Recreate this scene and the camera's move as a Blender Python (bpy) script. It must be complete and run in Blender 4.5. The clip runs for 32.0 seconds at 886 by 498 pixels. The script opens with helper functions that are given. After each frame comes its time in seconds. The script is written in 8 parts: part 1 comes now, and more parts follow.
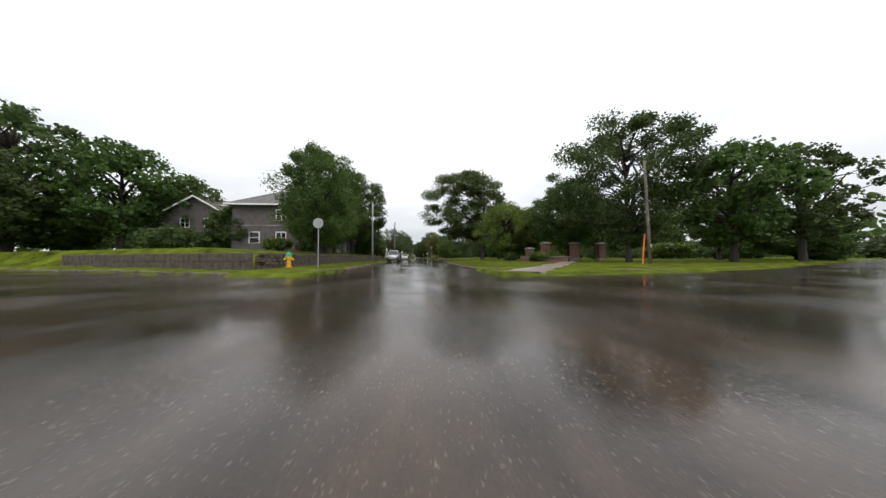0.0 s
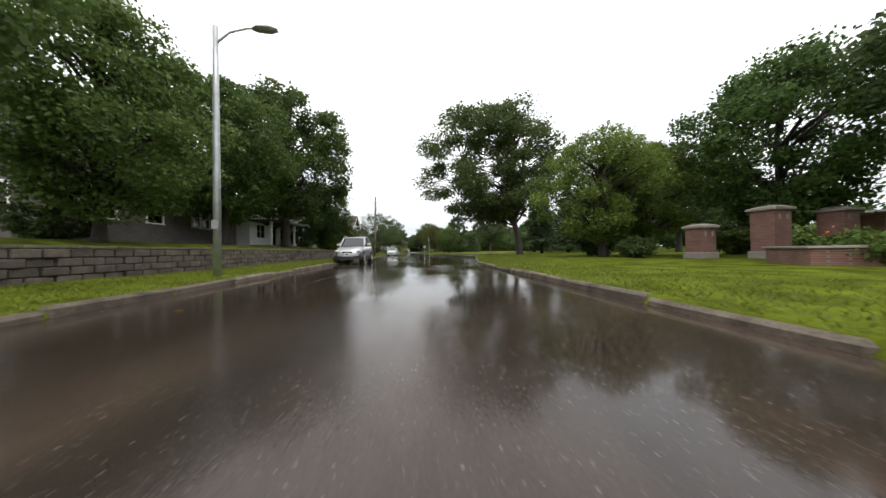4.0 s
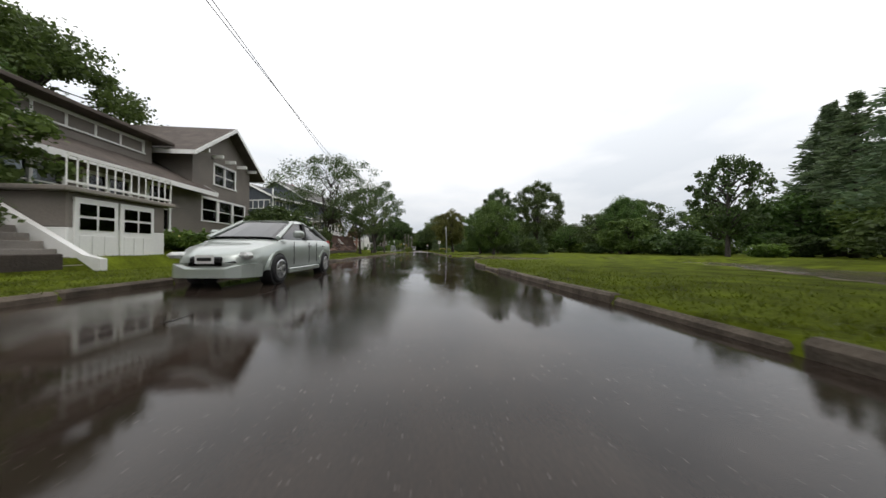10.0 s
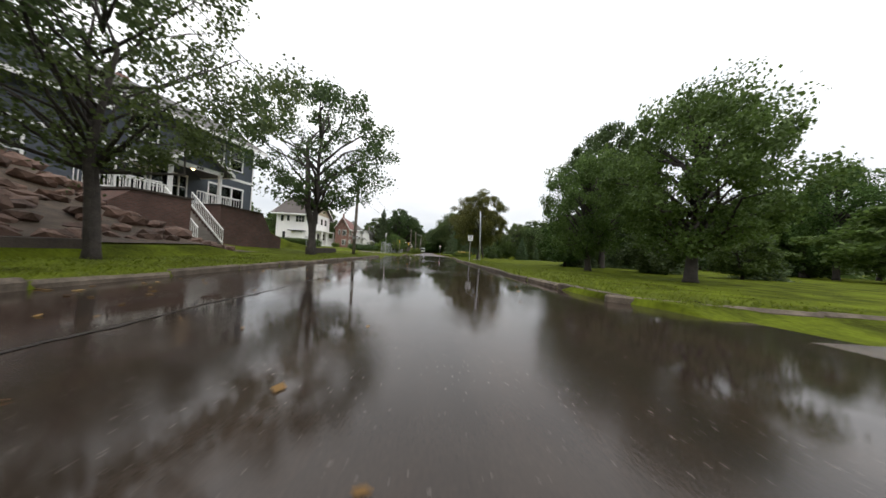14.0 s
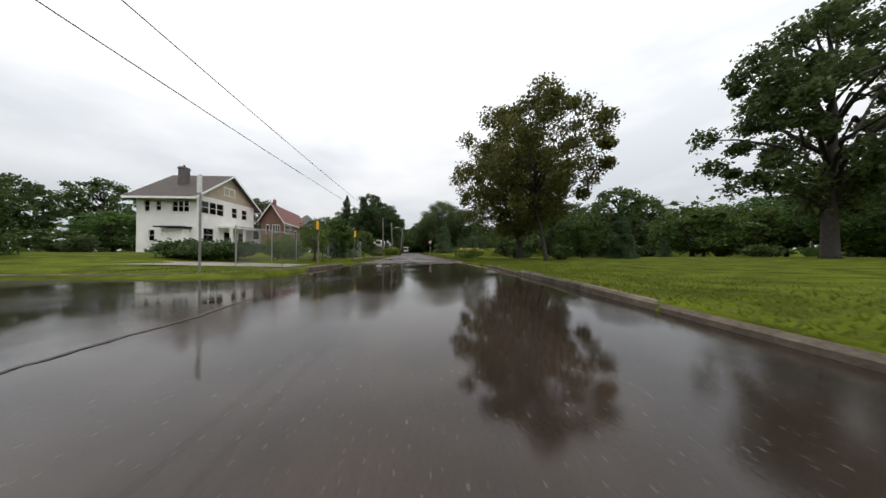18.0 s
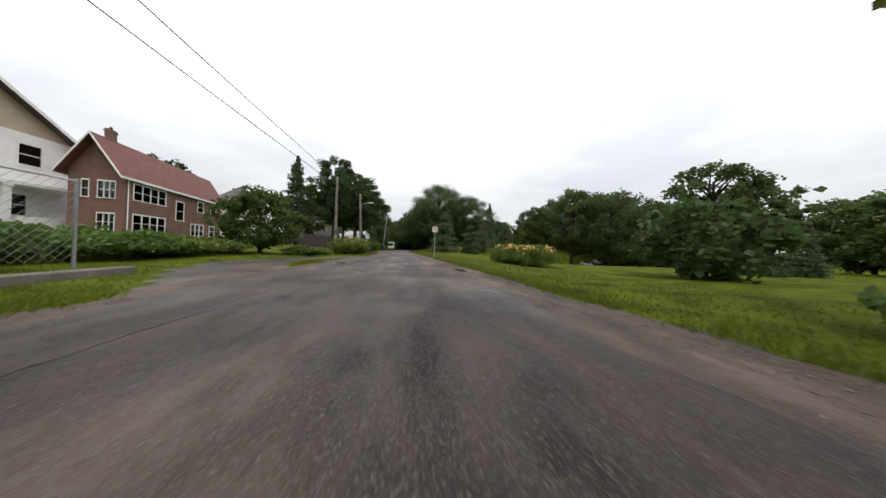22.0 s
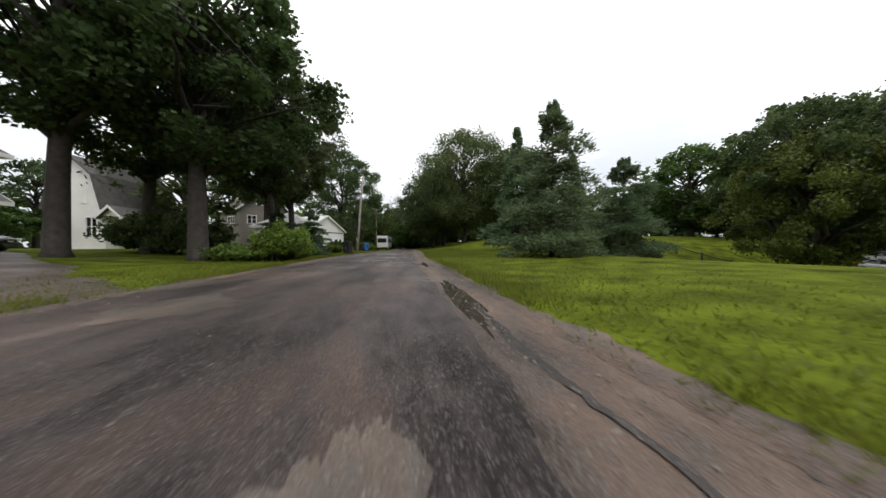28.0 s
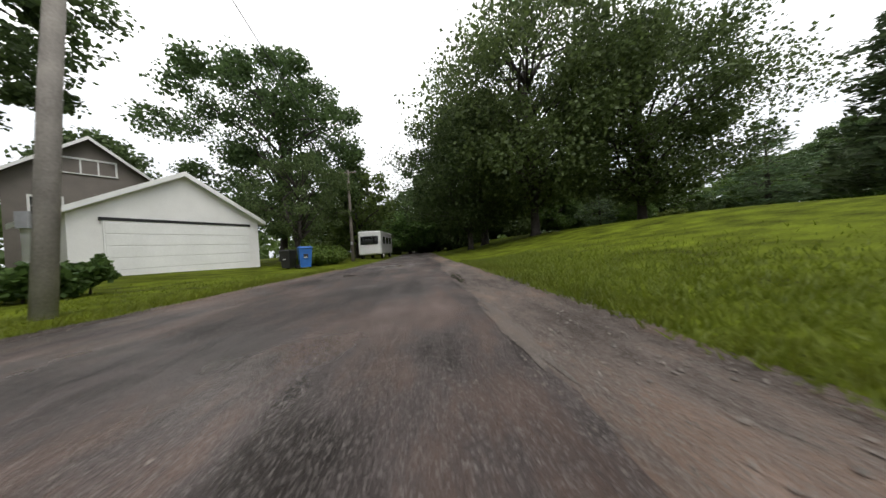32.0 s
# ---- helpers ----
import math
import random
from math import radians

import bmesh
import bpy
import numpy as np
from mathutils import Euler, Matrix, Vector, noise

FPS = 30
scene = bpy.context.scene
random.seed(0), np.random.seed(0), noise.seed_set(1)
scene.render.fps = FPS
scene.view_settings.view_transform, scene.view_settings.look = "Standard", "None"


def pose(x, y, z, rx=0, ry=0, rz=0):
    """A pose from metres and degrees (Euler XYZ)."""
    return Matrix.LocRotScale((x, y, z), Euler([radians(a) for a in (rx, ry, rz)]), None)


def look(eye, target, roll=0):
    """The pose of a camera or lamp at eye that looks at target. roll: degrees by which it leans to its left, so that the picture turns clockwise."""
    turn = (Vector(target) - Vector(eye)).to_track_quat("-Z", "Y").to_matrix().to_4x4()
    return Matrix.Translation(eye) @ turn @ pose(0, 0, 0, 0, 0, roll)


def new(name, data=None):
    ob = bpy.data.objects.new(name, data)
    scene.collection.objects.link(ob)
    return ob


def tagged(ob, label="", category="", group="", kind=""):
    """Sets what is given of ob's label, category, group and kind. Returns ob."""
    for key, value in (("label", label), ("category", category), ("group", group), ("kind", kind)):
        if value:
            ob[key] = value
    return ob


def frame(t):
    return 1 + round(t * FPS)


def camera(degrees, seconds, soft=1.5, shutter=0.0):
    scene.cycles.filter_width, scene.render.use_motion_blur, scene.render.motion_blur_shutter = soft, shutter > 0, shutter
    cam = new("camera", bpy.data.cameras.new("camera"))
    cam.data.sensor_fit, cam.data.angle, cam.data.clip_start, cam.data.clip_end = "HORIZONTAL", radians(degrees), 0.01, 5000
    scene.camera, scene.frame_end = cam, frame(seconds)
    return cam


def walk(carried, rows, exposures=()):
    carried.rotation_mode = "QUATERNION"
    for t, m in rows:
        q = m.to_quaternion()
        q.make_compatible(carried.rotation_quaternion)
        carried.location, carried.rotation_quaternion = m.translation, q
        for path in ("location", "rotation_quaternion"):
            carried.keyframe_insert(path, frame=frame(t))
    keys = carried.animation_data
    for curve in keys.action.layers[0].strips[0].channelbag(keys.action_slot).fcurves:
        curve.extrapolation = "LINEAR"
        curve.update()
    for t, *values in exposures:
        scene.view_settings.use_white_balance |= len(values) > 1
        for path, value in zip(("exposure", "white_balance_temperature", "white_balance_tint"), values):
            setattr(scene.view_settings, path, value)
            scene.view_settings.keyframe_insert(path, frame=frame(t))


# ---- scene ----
# ---- camera ----
cam = camera(118.0, 32.0, soft=1.5, shutter=0.12)
PATH = [
    (0, 0.00, -2.40, 0.75, 91.68, 0.23, -5.10),
    (0.5, 0.00, 0.46, 0.75, 90.01, -0.06, -5.96),
    (1, 0.00, 3.40, 0.75, 88.99, -1.08, -7.39),
    (1.5, 0.00, 6.34, 0.75, 88.78, -1.24, -7.60),
    (2, 0.00, 9.32, 0.75, 88.70, -1.52, -6.91),
    (2.5, 0.00, 12.32, 0.75, 89.99, -1.17, -7.13),
    (3, 0.00, 15.47, 0.75, 90.26, 0.05, -6.96),
    (3.5, 0.00, 18.73, 0.75, 90.40, 0.89, -6.16),
    (5.5, 0.00, 32.11, 0.75, 90.33, 0.12, -6.04),
    (5.8, 0.00, 34.19, 0.75, 90.53, -0.13, -5.84),
    (6, 0.00, 35.61, 0.75, 90.61, -0.38, -5.73),
    (6.5, 0.00, 39.24, 0.75, 90.57, -1.17, -5.63),
    (7, 0.00, 42.89, 0.75, 90.51, -2.05, -5.68),
    (7.5, 0.00, 46.52, 0.75, 90.47, -2.69, -5.58),
    (8, 0.00, 50.07, 0.75, 90.36, -2.98, -5.30),
    (8.5, 0.00, 53.50, 0.75, 90.43, -3.12, -5.20),
    (9, 0.00, 56.82, 0.75, 90.41, -2.63, -4.91),
    (9.5, 0.00, 60.05, 0.75, 89.95, -1.33, -4.68),
    (9.6, 0.00, 60.68, 0.75, 89.96, -1.23, -4.71),
    (10, 0.00, 63.15, 0.75, 90.21, -0.52, -4.75),
    (10.5, 0.00, 66.21, 0.75, 90.32, -0.45, -4.77),
    (11, 0.00, 69.24, 0.75, 90.57, -0.49, -3.95),
    (11.5, 0.00, 72.45, 0.75, 90.59, -0.63, -3.99),
    (12, 0.00, 75.81, 0.75, 90.59, -1.09, -3.83),
    (12.5, 0.00, 79.33, 0.75, 90.41, -1.44, -3.16),
    (13, 0.00, 82.99, 0.75, 90.86, -1.34, -3.09),
    (13.5, 0.00, 86.77, 0.75, 90.97, -2.59, -2.98),
    (14, 0.00, 90.60, 0.75, 90.77, -3.34, -2.55),
    (14.5, 0.00, 94.42, 0.75, 90.54, -2.66, -2.80),
    (15, 0.00, 98.09, 0.75, 90.34, -1.67, -2.50),
    (15.5, 0.00, 101.59, 0.75, 90.14, -1.08, -2.07),
    (17.5, 0.00, 115.97, 0.75, 90.48, -0.41, -4.78),
    (18, 0.00, 119.41, 0.75, 90.54, -0.09, -5.72),
    (18.5, 0.00, 122.73, 0.75, 90.58, -0.01, -6.61),
    (19, 0.00, 126.05, 0.75, 90.66, -0.49, -7.45),
    (19.5, 0.00, 129.37, 0.75, 90.55, -1.30, -7.81),
    (20, 0.00, 132.79, 0.75, 90.50, -2.31, -7.42),
    (20.5, 0.00, 136.02, 0.75, 90.88, -2.50, -7.06),
    (21, 0.00, 139.19, 0.75, 90.96, -2.63, -6.49),
    (21.5, 0.00, 142.37, 0.75, 90.61, -2.61, -7.47),
    (22, 0.00, 145.62, 0.75, 90.15, -2.20, -8.20),
    (22.5, 0.00, 148.97, 0.75, 89.91, -1.68, -8.03),
    (23, 0.00, 152.42, 0.75, 90.05, -1.01, -6.35),
    (23.5, 0.00, 155.86, 0.75, 89.87, -0.95, -8.32),
    (24, 0.00, 159.30, 0.75, 89.79, 0.15, -9.66),
    (24.5, 0.00, 162.71, 0.75, 89.69, 0.15, -9.43),
    (26.5, 0.00, 176.24, 0.75, 89.93, 0.32, -7.71),
    (27, 0.00, 179.59, 0.75, 90.11, 0.55, -8.26),
    (27.5, 0.00, 183.03, 0.75, 89.71, 0.11, -7.90),
    (28, 0.00, 186.50, 0.75, 89.35, 0.19, -7.62),
    (28.5, 0.00, 189.94, 0.75, 89.13, -0.50, -7.57),
    (29, 0.00, 193.35, 0.75, 89.15, 0.81, -7.79),
    (29.5, 0.00, 196.74, 0.75, 89.16, 0.62, -7.45),
    (30, 0.00, 200.12, 0.75, 89.17, 0.05, -7.32),
    (30.5, 0.00, 203.48, 0.75, 89.19, 0.66, -6.39),
    (31, 0.00, 206.84, 0.75, 89.46, 1.95, -5.62),
    (31.5, 0.00, 210.19, 0.75, 89.58, 2.93, -5.22),
    (32, 0.00, 213.54, 0.75, 89.68, 3.48, -4.77),
]
walk(cam, [(t, pose(x, y, z, rx, ry, rz)) for t, x, y, z, rx, ry, rz in PATH],
     [(0, 0.0), (3, 0.2), (5, 0.5), (6.5, 0.55), (7.2, 0.25), (8, 0.05), (9, 0.1), (10, -0.1), (12, -0.2), (13, -0.12), (14, 0.1), (15, 0.05), (18, -0.25), (20, 0.0), (23, -0.25), (24, -0.38), (27, -0.22), (28.2, 0.1), (29, 0.24), (32, 0.28)])

# ---- overcast daylight ----
world = bpy.data.worlds.new("overcast_sky")
scene.world = world
world.use_nodes = True
wn, wl = world.node_tree.nodes, world.node_tree.links
wn.clear()
w_out = wn.new("ShaderNodeOutputWorld")
w_bg = wn.new("ShaderNodeBackground")
w_sky = wn.new("ShaderNodeTexSky")
w_sky.sky_type = "NISHITA"
w_sky.sun_disc = False
w_sky.sun_elevation, w_sky.sun_rotation = radians(55), radians(200)
w_sky.dust_density = 4.0
w_co = wn.new("ShaderNodeTexCoord")
w_map = wn.new("ShaderNodeMapping")
w_map.inputs["Scale"].default_value = (1.0, 1.0, 3.0)
w_noise = wn.new("ShaderNodeTexNoise")
w_noise.inputs["Scale"].default_value = 2.2
w_noise.inputs["Detail"].default_value = 5.0
w_ramp = wn.new("ShaderNodeValToRGB")
w_ramp.color_ramp.elements[0].position, w_ramp.color_ramp.elements[0].color = 0.34, (8.7, 9.0, 9.4, 1)
w_ramp.color_ramp.elements[1].position, w_ramp.color_ramp.elements[1].color = 0.62, (11.6, 11.5, 11.5, 1)
w_sep = wn.new("ShaderNodeSeparateXYZ")
w_grad = wn.new("ShaderNodeValToRGB")
w_grad.color_ramp.elements[0].position, w_grad.color_ramp.elements[0].color = 0.0, (0.68, 0.71, 0.74, 1)
w_grad.color_ramp.elements[1].position, w_grad.color_ramp.elements[1].color = 0.45, (1.35, 1.35, 1.35, 1)
w_mul = wn.new("ShaderNodeMix")
w_mul.data_type, w_mul.blend_type = "RGBA", "MULTIPLY"
w_mul.inputs[0].default_value = 1.0
w_mix = wn.new("ShaderNodeMix")
w_mix.data_type = "RGBA"
w_mix.inputs[0].default_value = 0.93
wl.new(w_co.outputs["Generated"], w_map.inputs["Vector"])
wl.new(w_map.outputs["Vector"], w_noise.inputs["Vector"])
wl.new(w_noise.outputs["Fac"], w_ramp.inputs["Fac"])
wl.new(w_co.outputs["Generated"], w_sep.inputs[0])
wl.new(w_sep.outputs["Z"], w_grad.inputs["Fac"])
wl.new(w_ramp.outputs["Color"], w_mul.inputs[6])
wl.new(w_grad.outputs["Color"], w_mul.inputs[7])
wl.new(w_sky.outputs["Color"], w_mix.inputs[6])
wl.new(w_mul.outputs[2], w_mix.inputs[7])
wl.new(w_mix.outputs[2], w_bg.inputs["Color"])
w_bg.inputs["Strength"].default_value = 0.1
wl.new(w_bg.outputs[0], w_out.inputs[0])
sun = new("sun", bpy.data.lights.new("sun", "SUN"))
sun.data.energy, sun.data.angle, sun.data.color = 1.3, radians(40), (1.0, 0.97, 0.93)
sun.matrix_world = look((0, 0, 50), (-15, 25, 0))


# ---- materials ----
def material(name, colour, rough=0.8, metal=0.0, vary=0.25, scale=4.0, fine=40.0, bump=0.0, coat=0.0, obj=0.0, second=None, spec=0.5):
    """A surface with variation at two scales, fine relief and, with obj, a change from piece to piece."""
    m = bpy.data.materials.new(name)
    m.use_nodes = True
    n, l = m.node_tree.nodes, m.node_tree.links
    b = n["Principled BSDF"]
    b.inputs["Roughness"].default_value, b.inputs["Metallic"].default_value = rough, metal
    b.inputs["Coat Weight"].default_value = coat
    b.inputs["Specular IOR Level"].default_value = spec
    co = n.new("ShaderNodeTexCoord")
    geo = n.new("ShaderNodeNewGeometry")
    big, small = n.new("ShaderNodeTexNoise"), n.new("ShaderNodeTexNoise")
    big.inputs["Scale"].default_value, big.inputs["Detail"].default_value = scale, 4
    small.inputs["Scale"].default_value, small.inputs["Detail"].default_value = fine, 3
    for t in (big, small):
        l.new(geo.outputs["Position"], t.inputs["Vector"])
    add = n.new("ShaderNodeMath")
    add.operation = "MULTIPLY_ADD"
    add.inputs[1].default_value = 0.45
    l.new(small.outputs["Fac"], add.inputs[0])
    l.new(big.outputs["Fac"], add.inputs[2])
    ramp = n.new("ShaderNodeValToRGB")
    lo = tuple(max(0.0, c * (1 - vary)) for c in colour)
    hi = tuple(min(1.0, c * (1 + vary)) for c in (second or colour))
    ramp.color_ramp.elements[0].position, ramp.color_ramp.elements[0].color = 0.45, (*lo, 1)
    ramp.color_ramp.elements[1].position, ramp.color_ramp.elements[1].color = 1.0, (*hi, 1)
    l.new(add.outputs[0], ramp.inputs["Fac"])
    colour_out = ramp.outputs["Color"]
    if obj:
        info = n.new("ShaderNodeObjectInfo")
        hsv = n.new("ShaderNodeHueSaturation")
        rng = n.new("ShaderNodeMapRange")
        rng.inputs["To Min"].default_value, rng.inputs["To Max"].default_value = 1 - obj, 1 + obj
        l.new(info.outputs["Random"], rng.inputs["Value"])
        l.new(rng.outputs[0], hsv.inputs["Value"])
        l.new(colour_out, hsv.inputs["Color"])
        colour_out = hsv.outputs["Color"]
    l.new(colour_out, b.inputs["Base Color"])
    if bump:
        bp = n.new("ShaderNodeBump")
        bp.inputs["Strength"].default_value, bp.inputs["Distance"].default_value = min(1.0, bump), 0.02
        l.new(small.outputs["Fac"], bp.inputs["Height"])
        l.new(bp.outputs[0], b.inputs["Normal"])
    return m


def leaf_material(name, dark, light):
    """Leaves: each clump a shade of its own, a little light through them."""
    m = bpy.data.materials.new(name)
    m.use_nodes = True
    n, l = m.node_tree.nodes, m.node_tree.links
    b = n["Principled BSDF"]
    geo = n.new("ShaderNodeNewGeometry")
    noise_t = n.new("ShaderNodeTexNoise")
    noise_t.inputs["Scale"].default_value = 0.7
    l.new(geo.outputs["Position"], noise_t.inputs["Vector"])
    mixf = n.new("ShaderNodeMath")
    mixf.operation = "MULTIPLY_ADD"
    mixf.inputs[1].default_value = 0.55
    l.new(geo.outputs["Random Per Island"], mixf.inputs[0])
    l.new(noise_t.outputs["Fac"], mixf.inputs[2])
    ramp = n.new("ShaderNodeValToRGB")
    ramp.color_ramp.elements[0].position, ramp.color_ramp.elements[0].color = 0.35, (*dark, 1)
    ramp.color_ramp.elements[1].position, ramp.color_ramp.elements[1].color = 1.0, (*light, 1)
    l.new(mixf.outputs[0], ramp.inputs["Fac"])
    info = n.new("ShaderNodeObjectInfo")
    rng = n.new("ShaderNodeMapRange")
    rng.inputs["To Min"].default_value, rng.inputs["To Max"].default_value = 0.8, 1.2
    hsv = n.new("ShaderNodeHueSaturation")
    l.new(info.outputs["Random"], rng.inputs["Value"])
    l.new(rng.outputs[0], hsv.inputs["Value"])
    shift = n.new("ShaderNodeMath")
    shift.operation = "MULTIPLY"
    shift.inputs[1].default_value = 7.3
    part_of = n.new("ShaderNodeMath")
    part_of.operation = "FRACT"
    hue = n.new("ShaderNodeMapRange")
    hue.inputs["To Min"].default_value, hue.inputs["To Max"].default_value = 0.482, 0.516
    l.new(info.outputs["Random"], shift.inputs[0])
    l.new(shift.outputs[0], part_of.inputs[0])
    l.new(part_of.outputs[0], hue.inputs["Value"])
    l.new(hue.outputs[0], hsv.inputs["Hue"])
    l.new(ramp.outputs["Color"], hsv.inputs["Color"])
    l.new(hsv.outputs["Color"], b.inputs["Base Color"])
    b.inputs["Roughness"].default_value = 0.55
    b.inputs["Specular IOR Level"].default_value = 0.3
    tr = n.new("ShaderNodeBsdfTranslucent")
    l.new(hsv.outputs["Color"], tr.inputs["Color"])
    mix = n.new("ShaderNodeMixShader")
    mix.inputs[0].default_value = 0.42
    l.new(b.outputs[0], mix.inputs[1])
    l.new(tr.outputs[0], mix.inputs[2])
    l.new(mix.outputs[0], n["Material Output"].inputs[0])
    return m


def wet_material(name, colour, dry, wet, gravel=0.0, puddle=0.5, wear=0.25, chips=0.06, spec=0.5, into=None):
    """Wet paving: rough aggregate, a water film that fills the low spots, long worn streaks."""
    m = into[0] if into else bpy.data.materials.new(name)
    m.use_nodes = True
    n, l = m.node_tree.nodes, m.node_tree.links
    b = into[1] if into else n["Principled BSDF"]
    geo = n.new("ShaderNodeNewGeometry")
    stretch = n.new("ShaderNodeMapping")
    stretch.inputs["Scale"].default_value = (1.0, 0.16, 1.0)
    l.new(geo.outputs["Position"], stretch.inputs["Vector"])
    streak, patch, grain, crack = (n.new("ShaderNodeTexNoise") for _ in range(4))
    streak.inputs["Scale"].default_value, streak.inputs["Detail"].default_value = 1.1, 6
    patch.inputs["Scale"].default_value, patch.inputs["Detail"].default_value = 0.35, 5
    grain.inputs["Scale"].default_value, grain.inputs["Detail"].default_value = 55, 4
    crack.inputs["Scale"].default_value, crack.inputs["Detail"].default_value = 6, 6
    l.new(stretch.outputs[0], streak.inputs["Vector"])
    for t in (patch, grain, crack):
        l.new(geo.outputs["Position"], t.inputs["Vector"])
    tone = n.new("ShaderNodeMath")
    tone.operation = "MULTIPLY_ADD"
    tone.inputs[1].default_value = 0.6
    l.new(grain.outputs["Fac"], tone.inputs[0])
    l.new(streak.outputs["Fac"], tone.inputs[2])
    ramp = n.new("ShaderNodeValToRGB")
    ramp.color_ramp.elements[0].position, ramp.color_ramp.elements[0].color = 0.5, (*(c * 0.6 for c in colour), 1)
    ramp.color_ramp.elements[1].position, ramp.color_ramp.elements[1].color = 1.05, (*(min(1, c * 1.5) for c in colour), 1)
    l.new(tone.outputs[0], ramp.inputs["Fac"])
    mud = n.new("ShaderNodeTexNoise")
    mud.inputs["Scale"].default_value, mud.inputs["Detail"].default_value, mud.inputs["Roughness"].default_value = 0.8, 9, 0.68
    mud_map = n.new("ShaderNodeMapping")
    mud_map.inputs["Scale"].default_value, mud_map.inputs["Location"].default_value = (1.3, 0.45, 1.0), (3.0, 7.0, 0.0)
    l.new(geo.outputs["Position"], mud_map.inputs["Vector"])
    l.new(mud_map.outputs[0], mud.inputs["Vector"])
    mud_ramp = n.new("ShaderNodeValToRGB")
    e = mud_ramp.color_ramp.elements
    e[0].position, e[0].color = 0.40, (1 - 0.6 * wear, 1 - 0.62 * wear, 1 - 0.64 * wear, 1)
    e[1].position, e[1].color = 0.49, (1, 1, 1, 1)
    x = e.new(0.56)
    x.color = (1 + 0.35 * wear, 1 + 0.18 * wear, 1 + 0.05 * wear, 1)
    x = e.new(0.66)
    x.color = (1 + 1.2 * wear, 1 + 1.05 * wear, 1 + 0.95 * wear, 1)
    l.new(mud.outputs["Fac"], mud_ramp.inputs["Fac"])
    stain = n.new("ShaderNodeMix")
    stain.data_type, stain.blend_type = "RGBA", "MULTIPLY"
    stain.inputs[0].default_value = 1.0
    l.new(ramp.outputs["Color"], stain.inputs[6])
    l.new(mud_ramp.outputs["Color"], stain.inputs[7])
    chip = n.new("ShaderNodeTexVoronoi")
    chip.inputs["Scale"].default_value = 120
    l.new(geo.outputs["Position"], chip.inputs["Vector"])
    chip_sep = n.new("ShaderNodeSeparateColor")
    l.new(chip.outputs["Color"], chip_sep.inputs[0])
    chip_map = n.new("ShaderNodeMapRange")
    chip_map.inputs["From Min"].default_value, chip_map.inputs["From Max"].default_value = 1 - chips, 1.0
    chip_map.inputs["To Max"].default_value = 0.75
    l.new(chip_sep.outputs[0], chip_map.inputs["Value"])
    pale = n.new("ShaderNodeMix")
    pale.data_type = "RGBA"
    pale.inputs[7].default_value = (0.20, 0.18, 0.165, 1)
    l.new(chip_map.outputs[0], pale.inputs[0])
    l.new(stain.outputs[2], pale.inputs[6])
    l.new(pale.outputs[2], b.inputs["Base Color"])
    film = n.new("ShaderNodeMath")
    film.operation = "MULTIPLY_ADD"
    film.inputs[1].default_value = 0.5
    l.new(streak.outputs["Fac"], film.inputs[0])
    l.new(patch.outputs["Fac"], film.inputs[2])
    rr = n.new("ShaderNodeMapRange")
    rr.inputs["From Min"].default_value, rr.inputs["From Max"].default_value = puddle + 0.12, puddle + 0.4
    rr.inputs["To Min"].default_value, rr.inputs["To Max"].default_value = dry, wet
    l.new(film.outputs[0], rr.inputs["Value"])
    l.new(rr.outputs[0], b.inputs["Roughness"])
    b.inputs["Specular IOR Level"].default_value = spec
    b.inputs["IOR"].default_value = 1.4
    hgt = n.new("ShaderNodeMath")
    hgt.operation = "MULTIPLY_ADD"
    hgt.inputs[1].default_value = 1.0 + gravel
    l.new(grain.outputs["Fac"], hgt.inputs[0])
    l.new(crack.outputs["Fac"], hgt.inputs[2])
    bs = n.new("ShaderNodeMapRange")
    bs.inputs["From Min"].default_value, bs.inputs["From Max"].default_value = puddle + 0.05, puddle + 0.4
    bs.inputs["To Min"].default_value, bs.inputs["To Max"].default_value = 0.09 + gravel, 0.012 + 0.3 * gravel
    l.new(film.outputs[0], bs.inputs["Value"])
    bp = n.new("ShaderNodeBump")
    bp.inputs["Distance"].default_value = 0.02
    l.new(bs.outputs[0], bp.inputs["Strength"])
    l.new(hgt.outputs[0], bp.inputs["Height"])
    l.new(bp.outputs[0], b.inputs["Normal"])
    return m


